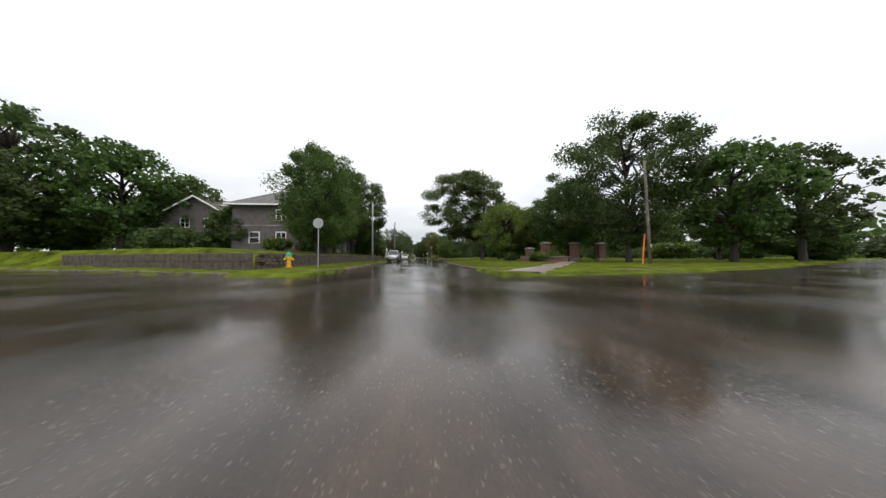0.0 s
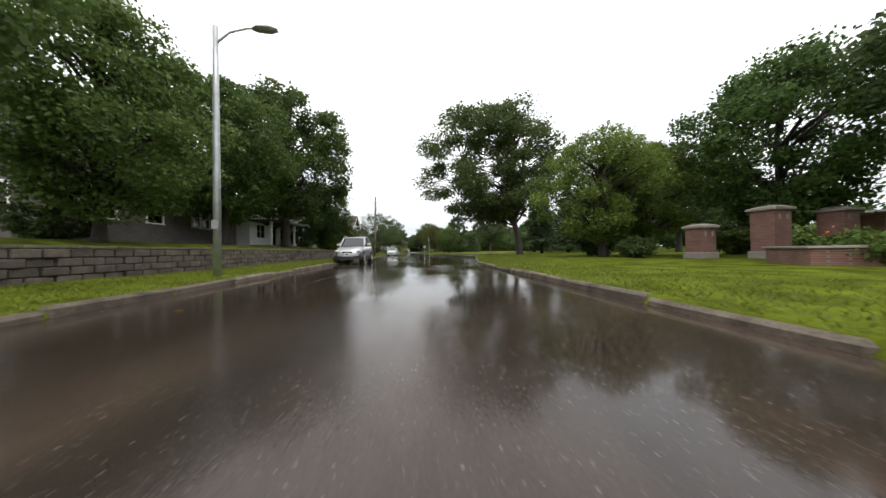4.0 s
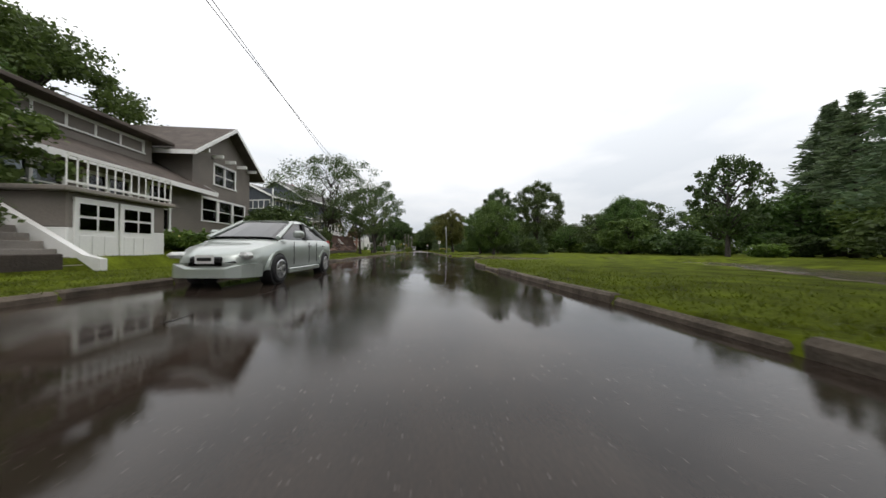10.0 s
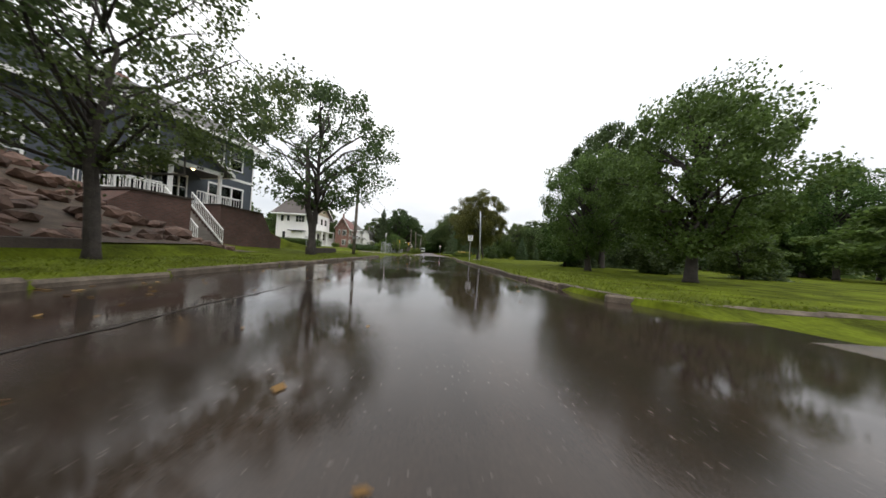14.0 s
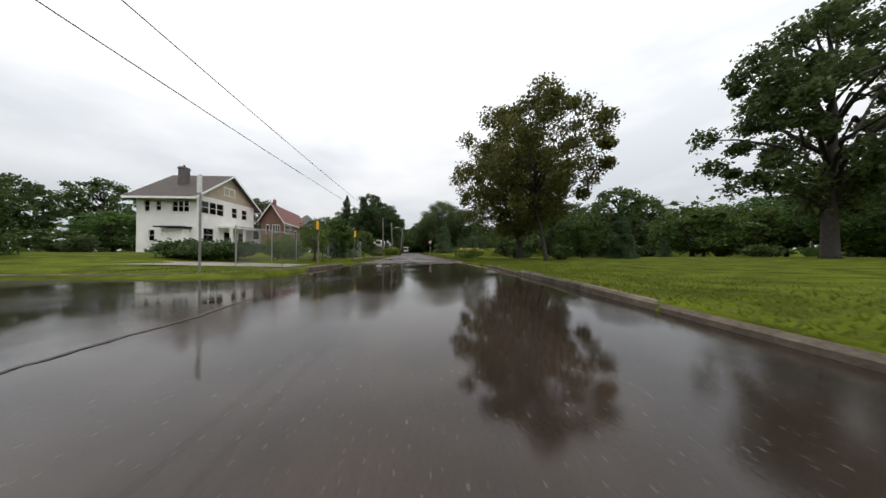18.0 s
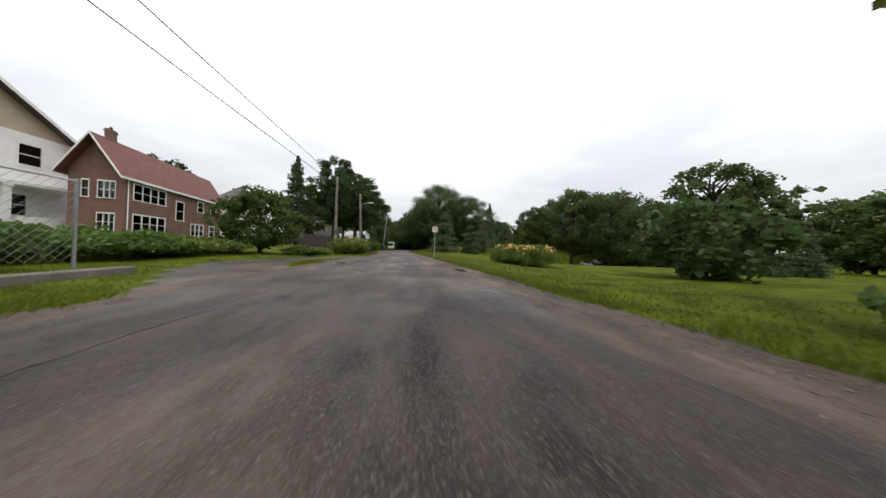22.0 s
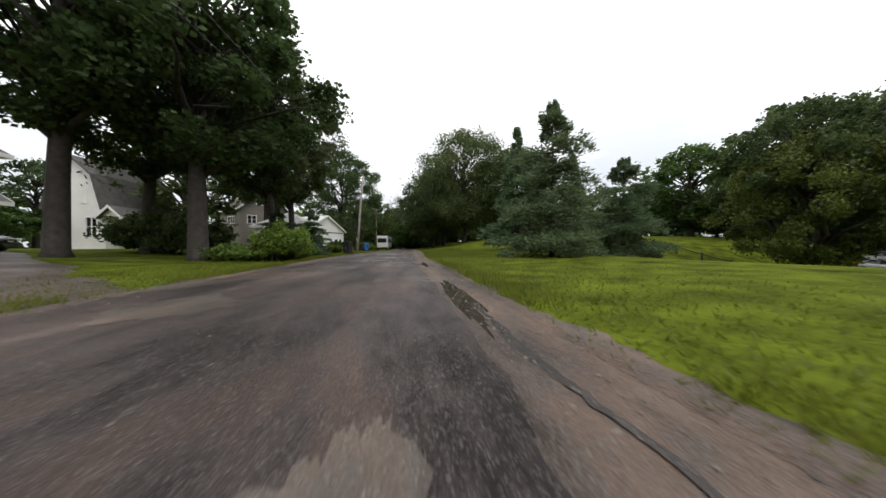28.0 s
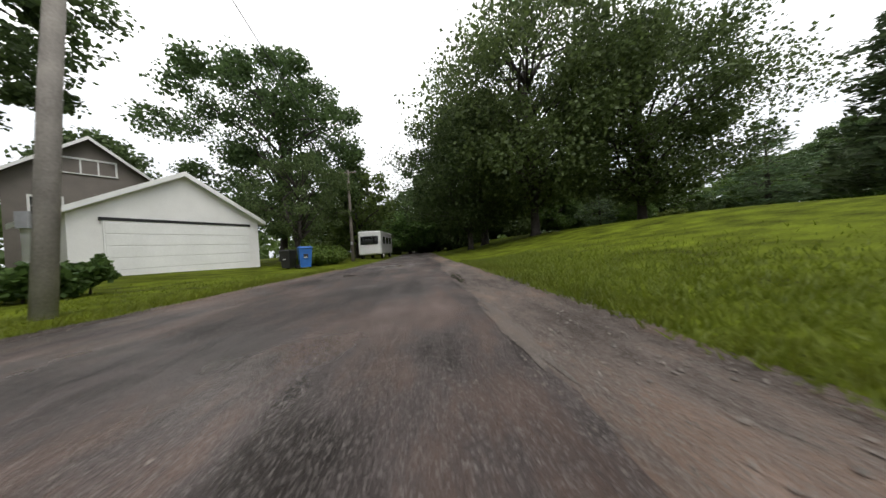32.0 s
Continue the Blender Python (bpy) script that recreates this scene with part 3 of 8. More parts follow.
def strip(name, left, right, y0, y1, z, mat, label, step=1.0, crown=0.0):
    """A road surface between two edge tables."""
    verts, faces = [], []
    n = int((y1 - y0) / step)
    for i in range(n + 1):
        y = y0 + (y1 - y0) * i / n
        a, b = curve_at(left, y), curve_at(right, y)
        for k in range(7):
            u = k / 6
            verts.append((a + (b - a) * u, y, z + crown * (1 - (2 * u - 1) ** 2)))
    for i in range(n):
        for k in range(6):
            a = i * 7 + k
            faces.append((a, a + 1, a + 8, a + 7))
    ob = part(name, (verts, [], faces), mat, smooth=True)
    return tagged(ob, label, "road", kind="structure")


strip("road", LEFT_EDGE, PAVED_EDGE, -60, 40, 0.0, M["early_join"], "wet coarse asphalt at the street corner")
strip("road", LEFT_EDGE, PAVED_EDGE, 40, 126, 0.0, M["asphalt"], "wet dark asphalt street with mirror-like film of rain")
strip("road", LEFT_EDGE, PAVED_EDGE, 126, 146, 0.0, M["worn_join"], "wet street breaking up into worn gritty paving")
strip("road", LEFT_EDGE, PAVED_EDGE, 146, 330, 0.0, M["rough_asphalt"], "patched worn asphalt lane, damp and gritty")
strip("road_shoulder", [(a, b - 0.15) for a, b in PAVED_EDGE], [(a, b + 0.55) for a, b in RIGHT_EDGE], 126.5, 330, -0.004, M["gravel"], "brown gravel and mud shoulder beside worn asphalt")
strip("road_shoulder", [(a, b - 0.7) for a, b in LEFT_EDGE], [(a, b + 0.2) for a, b in LEFT_EDGE], 139, 226, -0.004, M["gravel"], "muddy gravel edge along the worn lane")


def washed_edge(name, table, way, y0, y1, label):
    """Grit washed out of the lane over the first strip of grass, with a torn outer edge."""
    verts, faces = [], []
    n = int((y1 - y0) / 0.09)
    for i in range(n + 1):
        y = y0 + (y1 - y0) * i / n
        e = curve_at(table, y)
        reach = 0.16 + 0.30 * noise.noise((y * 0.45, 3.0 * way, 0)) + 0.20 * noise.noise((y * 1.6, 7.0 * way, 0)) + 0.10 * noise.noise((y * 5.0, 11.0 * way, 0))
        reach = max(0.03, min(0.55, reach)) * smooth(y0, y0 + 3, y)
        for x, up in ((e - 0.03 * way, 0.0), (e + 0.03 * way, 0.012), (e + way * (0.03 + reach * 0.5), 0.014), (e + way * (0.03 + reach), 0.010), (e + way * (0.05 + reach), -0.03)):
            inside = (x - e) * way < 0.02
            verts.append((x, y, -0.003 if inside else land(x, y) + up))
    for i in range(n):
        for k in range(4):
            a = i * 5 + k
            f = (a, a + 1, a + 6, a + 5)
            faces.append(f if way > 0 else f[::-1])
    tagged(part(name, (verts, [], faces), M["gravel"], smooth=True), label, "road edge", kind="structure")


washed_edge("road_edge", RIGHT_EDGE, 1, 138, 226, "torn edge of brown grit washed into the grass")
washed_edge("road_edge", LEFT_EDGE, -1, 142, 226, "torn muddy edge of the lane along the verge")


def grit_spill(name, table, way, y0, y1, width, label, mat="mud", z=0.003):
    """Mud and grit lying over the side of the paving, with a torn inner edge."""
    verts, faces = [], []
    n = int((y1 - y0) / 0.08)
    for i in range(n + 1):
        y = y0 + (y1 - y0) * i / n
        e = curve_at(table, y)
        reach = width * (0.62 + 0.9 * noise.noise((y * 0.33, 5.0 * way, 2)) + 0.5 * noise.noise((y * 1.1, 9.0 * way, 2)) + 0.22 * noise.noise((y * 3.7, 2.0, 4)))
        reach = max(0.04, reach) * smooth(y0, y0 + 3, y) * (1 - smooth(y1 - 3, y1, y))
        for u in (-0.12, 0.0, 0.5, 1.0):
            verts.append((e + way * (reach * u if u > 0 else u), y, z if u < 1 else 0.0005))
    for i in range(n):
        for k in range(3):
            a = 4 * i + k
            f = (a, a + 1, a + 5, a + 4)
            faces.append(f if way > 0 else f[::-1])
    tagged(part(name, (verts, [], faces), M[mat], smooth=True), label, "road edge", kind="structure")


grit_spill("road_edge", LEFT_EDGE, 1, 136, 168, 0.95, "brown mud and grit washed over the lane's side")
grit_spill("road_edge", LEFT_EDGE, 1, 168, 226, 0.6, "damp grit along the lane's verge")
grit_spill("road_edge", PAVED_EDGE, -1, 139, 226, 0.28, "grit broken out of the paving's edge", "gravel")


def band(name, pts, half, z, mat, label):
    """A side road along a bent line."""
    fine = []
    for (x0, y0), (x1, y1) in zip(pts, pts[1:]):
        k = max(1, int(math.hypot(x1 - x0, y1 - y0) / 1.5))
        fine += [(x0 + (x1 - x0) * i / k, y0 + (y1 - y0) * i / k) for i in range(k)]
    fine.append(pts[-1])
    verts, faces = [], []
    for i, (x, y) in enumerate(fine):
        a, b = Vector(fine[max(0, i - 2)]), Vector(fine[min(len(fine) - 1, i + 2)])
        d = (b - a).normalized()
        for s in (-1, -0.5, 0, 0.5, 1):
            verts.append((x - d.y * (half + 0.1) * s, y + d.x * (half + 0.1) * s, z))
    for i in range(len(fine) - 1):
        for k in range(4):
            a = i * 5 + k
            faces.append((a, a + 1, a + 6, a + 5))
    return tagged(part(name, (verts, [], faces), mat, smooth=True), label, "road", kind="structure")


band("side_road", *SIDE_ROADS["cross_street"], -0.004, M["coarse_asphalt"], "wet asphalt cross street")
band("side_road", *SIDE_ROADS["park_loop"], -0.008, M["drive"], "wet asphalt loop drive through the park")
band("side_road", *SIDE_ROADS["loop_mouth"], -0.012, M["asphalt"], "wet asphalt mouth of the park loop")
band("side_road", *SIDE_ROADS["side_street"], -0.006, M["asphalt"], "wet asphalt side street")
band("side_road", *SIDE_ROADS["pull_off"], -0.014, M["mud"], "dark gravel pull-off beside the worn lane")
band("side_road", *SIDE_ROADS["dirt_pullout"], -0.010, M["gravel"], "muddy gravel drive mouth")


def draped(name, pts, half, mat, label, category="drive"):
    """A beaten track that lies on the lawn, with uneven sides."""
    fine = []
    for (x0, y0), (x1, y1) in zip(pts, pts[1:]):
        k = max(1, int(math.hypot(x1 - x0, y1 - y0) / 0.3))
        fine += [(x0 + (x1 - x0) * i / k, y0 + (y1 - y0) * i / k) for i in range(k)]
    verts, faces = [], []
    for i, (x, y) in enumerate(fine):
        a, b = Vector(fine[max(0, i - 4)]), Vector(fine[min(len(fine) - 1, i + 4)])
        d = (b - a).normalized()
        w = half * (1 + 0.35 * noise.noise((i * 0.13, half * 9, 0)) + 0.2 * noise.noise((i * 0.6, half * 5, 2)))
        for k in range(-4, 5):
            px, py = x - d.y * w * k / 4, y + d.x * w * k / 4
            verts.append((px, py, land(px, py) + (0.018 if abs(k) < 4 else -0.01)))
    for i in range(len(fine) - 1):
        for k in range(8):
            a = i * 9 + k
            faces.append((a, a + 1, a + 10, a + 9))
    return tagged(part(name, (verts, [], faces), mat, smooth=True), label, category, kind="structure")


draped("drive", [(-4.2, 189.6), (-6.5, 191.2), (-9.5, 193.6), (-13.0, 196.4), (-18.5, 199.4)], 1.5, M["mud"], "muddy gravel drive across the lawn")
draped("drive", [(-4.6, 184.6), (-7.5, 185.6), (-12.0, 186.4)], 0.9, M["mud"], "sandy worn track at the lawn's edge")


# ---- trees ----
def build_tree(seed, height, radius, clear, leaves=9000, leaf=0.34, trunk=0.28, blobs=46, tight=0.75, lean=(0, 0), stems=1, shift=(0, 0)):
    """A broad-leaved tree: tapered trunk, bent limbs, and a crown of leaf clumps with gaps between them."""
    rng = np.random.default_rng(seed)
    bm = bmesh.new()
    fork = clear * 0.9 + 0.3
    top = Vector((lean[0], lean[1], height * 0.8))
    for k in range(stems):
        off = Vector((0.25 * k, 0.1 * k, 0))
        bend = Vector((rng.normal() * 0.3 - 1.1 * k, rng.normal() * 0.3, height * 0.12))
        tube(bm, [off + Vector((0, 0, -0.15)), off + Vector((0, 0, 0.25)), off + Vector((lean[0] * 0.2 - 0.25 * k, lean[1] * 0.2, fork * 0.6)), off + Vector((lean[0] * 0.45 - 0.7 * k, lean[1] * 0.45, fork)), top * 0.62 + bend, top],
             [trunk * 1.6, trunk * 1.1, trunk * 0.95, trunk * 0.85, trunk * 0.45, trunk * 0.08], 10)
    centres = []
    mid = Vector((lean[0] * 0.7 + shift[0], lean[1] * 0.7 + shift[1], clear + (height - clear) * 0.5))
    half = (height - clear) * 0.5
    for i in range(blobs):
        a = i * 2.399963 + rng.uniform(-0.4, 0.4)
        u = 1 - 2 * (i + 0.5) / blobs
        rad = math.sqrt(max(0.0, 1 - u * u))
        k = rng.uniform(0.45, 1.08)
        c = mid + Vector((math.cos(a) * rad * radius * k, math.sin(a) * rad * radius * k, u * half * rng.uniform(0.78, 1.04)))
        centres.append(c)
        if i % (2 if stems == 1 else 4) == 0:
            s = Vector((lean[0] * 0.5, lean[1] * 0.5, max(fork * 0.9, min(height * 0.7, c.z - rad * radius * 0.55))))
            way = c - s
            side = Vector(rng.normal(size=3)) * 0.08 * way.length
            tube(bm, [s, s + way * 0.35 + Vector((0, 0, 0.13 * way.length)) + side, s + way * 0.7 + Vector((0, 0, 0.1 * way.length)) - side * 0.4, c],
                 [trunk * 0.45, trunk * 0.3, trunk * 0.17, trunk * 0.05], 6)
    all_c = []
    per = leaves // blobs
    for c in centres:
        size = radius * rng.uniform(0.17, 0.38) * tight
        n = int(per * rng.uniform(0.6, 1.4))
        p = rng.normal(size=(n, 3))
        p /= np.linalg.norm(p, axis=1, keepdims=True)
        p *= (rng.uniform(0.12, 1.0, size=(n, 1)) ** 0.5) * size * rng.uniform(0.8, 1.45, size=(n, 1))
        p[:, 2] *= 0.75
        all_c.append(p + np.array(c))
    pts = np.concatenate(all_c)
    pts[:, 2] = np.maximum(pts[:, 2], clear * 0.7)
    return bm, leaf_quads(rng, pts, leaf)


def build_spruce(seed, height, radius, skirt=0.15, leaves=7000, leaf=0.30, bare=0.0, spread=0.85):
    """A conifer: straight trunk and whorls of drooping boughs set with needle tufts."""
    rng = np.random.default_rng(seed)
    bm = bmesh.new()
    tube(bm, [(0, 0, -0.1), (0, 0, height * 0.5), (0, 0, height * 0.98)], [0.12 + height * 0.012, 0.1, 0.015], 8)
    pts, ways = [], []
    whorls = max(8, int(height * 2.2))
    per = leaves / whorls
    for w in range(whorls):
        f = (w + rng.uniform(0, 0.8)) / whorls
        z = skirt + (height - skirt) * f
        r = radius * (1 - f) ** spread * rng.uniform(0.72, 1.15) + 0.12
        boughs = 7 if f < 0.8 else 4
        for b in range(boughs):
            if rng.uniform() < bare:
                continue
            a = b * math.tau / boughs + rng.uniform(-0.5, 0.5)
            rb = r * rng.uniform(0.65, 1.18)
            end = np.array([math.cos(a) * rb, math.sin(a) * rb, max(0.05, z - 0.16 * rb + 0.1)])
            tube(bm, [(0, 0, z), tuple(end * (0.5, 0.5, 1) + (0, 0, 0.05 * rb)), tuple(end)], [0.035, 0.02, 0.006], 4, cap=False)
            n = max(4, int(per / boughs * (0.4 + 1.2 * (1 - f))))
            u = rng.uniform(0.1, 1.05, size=(n, 1)) ** 0.7
            side = np.array([-math.sin(a), math.cos(a), 0])
            p = np.array([0, 0, z]) * (1 - u) + end * u + side * rng.normal(size=(n, 1)) * 0.22 * rb * (1.15 - 0.6 * u) + np.array([0, 0, 1]) * rng.normal(size=(n, 1)) * 0.15
            pts.append(p)
            ways.append(np.repeat([[math.cos(a), math.sin(a), 0.25]], n, 0) + side * rng.choice([-0.9, 0.9], size=(n, 1)))
    return bm, leaf_quads(rng, np.concatenate(pts), leaf * 1.5, 0.0, 0.34, np.concatenate(ways))


TREE_KINDS = {}


def tree_kind(key, built, mat, label):
    bm, quads = built
    trunk_me = bpy.data.meshes.new("trunk")
    bm.to_mesh(trunk_me)
    bm.free()
    trunk_me.materials.append(M["bark"])
    trunk_me.shade_smooth()
    crown = quads_mesh("crown", quads, M[mat])
    TREE_KINDS[key] = (trunk_me, crown.data, label)
    bpy.data.objects.remove(crown)


def broadleaf(key, mat, label, seed, height, radius, clear, leaves, leaf, trunk, blobs, tight=0.75, lean=(0, 0), stems=1, shift=(0, 0)):
    """The kind in full, and a coarse one of the same shape for far woods."""
    tree_kind(key, build_tree(seed, height, radius, clear, leaves, leaf, trunk, blobs, tight, lean, stems, shift), mat, label)
    tree_kind(key + "_far", build_tree(seed, height, radius, clear, 7500, max(0.36, leaf * 1.9), trunk, blobs, tight, lean, stems, shift), mat, label)


def conifer(key, label, seed, height, radius, skirt, leaves, leaf, bare=0.0, spread=0.85):
    tree_kind(key, build_spruce(seed, height, radius, skirt, leaves, leaf, bare, spread), "needle", label)
    tree_kind(key + "_far", build_spruce(seed, height, radius, skirt, 5000, leaf * 1.7, bare, spread), "needle", label)


broadleaf("maple", "leaf_maple", "tall dense green maple with a dark wet trunk", 1, 12, 5.2, 2.0, 42000, 0.18, 0.30, 84, 0.70)
broadleaf("low_maple", "leaf_maple", "broad dense maple with boughs hanging low over the lawn", 33, 13, 5.2, 1.5, 50000, 0.17, 0.30, 120, 0.78)
broadleaf("maple_b", "leaf_maple", "large leafy maple standing on the lawn", 2, 13, 5.0, 2.4, 44000, 0.175, 0.32, 90, 0.72)
broadleaf("oak", "leaf_dark", "old spreading oak with dark foliage and gaps", 3, 14, 6.2, 2.2, 46000, 0.165, 0.25, 110, 0.55, (0.4, 0.2))
broadleaf("big_oak", "leaf_dark", "huge old oak with a high dense crown and dark trunk", 3, 14, 5.3, 3.0, 66000, 0.145, 0.22, 150, 0.58, (-0.7, 0.2), 1, (-1.1, 1.0))
broadleaf("round_oak", "leaf_dark", "broad dark oak with a dense rounded crown", 31, 14, 6.6, 1.8, 54000, 0.17, 0.28, 130, 0.74)
broadleaf("oak_b", "leaf_dark", "tall dark oak with open branching crown", 4, 15, 5.6, 3.2, 36000, 0.19, 0.36, 90, 0.54)
broadleaf("tall_oak", "leaf_dark", "tall old tree with a high open crown", 14, 15, 5.4, 4.6, 30000, 0.18, 0.30, 84, 0.52, (0.6, -0.3))
broadleaf("park_maple", "leaf_turn", "tall park maple with leaves turning and a slanting trunk", 16, 10.5, 4.8, 3.0, 34000, 0.14, 0.13, 110, 0.50, (-1.3, 0.3))
broadleaf("light", "leaf_light", "spreading light green tree with a stout trunk", 5, 9, 4.6, 1.3, 34000, 0.135, 0.30, 96, 0.58, (0.3, 0.2))
broadleaf("spreading", "leaf_maple", "round spreading dark green park tree with low limbs", 25, 9, 4.6, 1.3, 40000, 0.135, 0.30, 110, 0.62, (0.3, 0.2))
broadleaf("warm", "leaf_warm", "broad tree with leaves turning yellow-brown", 6, 9, 4.8, 2.0, 36000, 0.135, 0.16, 115, 0.54, (0.6, 0.3), 2, (-0.7, 0))
broadleaf("sparse", "leaf_dark", "street tree with thin crown and forked leaning trunk", 7, 8.5, 4.0, 2.2, 15000, 0.115, 0.16, 120, 0.42, (0.9, 0.4), 2)
broadleaf("open", "leaf_dark", "street tree with a thin crown of long arching branches", 27, 8.5, 5.2, 2.4, 21000, 0.10, 0.12, 140, 0.44, (1.1, 0.3), 2)
broadleaf("young", "leaf_maple", "small bushy green park tree", 11, 5, 2.6, 0.4, 10000, 0.18, 0.14, 50, 0.8)
conifer("spruce", "green spruce with drooping boughs", 8, 9, 2.8, 0.15, 15000, 0.22)
conifer("thin_spruce", "tall thin spruce with ragged boughs", 9, 11, 2.8, 0.6, 13000, 0.24, 0.3)
conifer("bare_spruce", "tall spruce with a bare lower trunk", 21, 15, 3.0, 4.3, 18000, 0.2, 0.25)
conifer("pine", "broad soft-needled pine beside the lawn", 10, 8, 3.6, 0.2, 46000, 0.135, 0.24, 0.7)
broadleaf("shrub", "leaf_dark", "dense dark green garden shrub", 12, 2.2, 1.5, 0.1, 3600, 0.17, 0.05, 30, 1.0)
broadleaf("light_shrub", "leaf_light", "large-leaved light green shrub", 13, 1.8, 1.4, 0.1, 3000, 0.19, 0.05, 28, 1.0)


def plant(key, x, y, scale=1.0, turn=0.0, wide=1.0, label="", group="", name=""):
    near = -26 < x < (45 if 190 < y < 205 or 130 < y < 145 or 112 < y < 120 else 26 if y > 214 or y < 44 else 17) and 15 < y < 246 or key in ("young", "shrub", "light_shrub")
    trunk_me, crown_me, text = TREE_KINDS[key if near else key + "_far"]
    shrub = "shrub" in key
    z = land(x, y) - 0.03
    ob = thing(name or ("shrub" if shrub else "tree"), pose(x, y, z, 0, 0, turn), label or text, "shrub" if shrub else "tree", group)
    ob.scale = (scale * wide, scale * wide, scale)
    for nm, me in (("trunk", trunk_me), ("crown", crown_me)):
        o = new(nm, me)
        o.parent = ob
    return ob


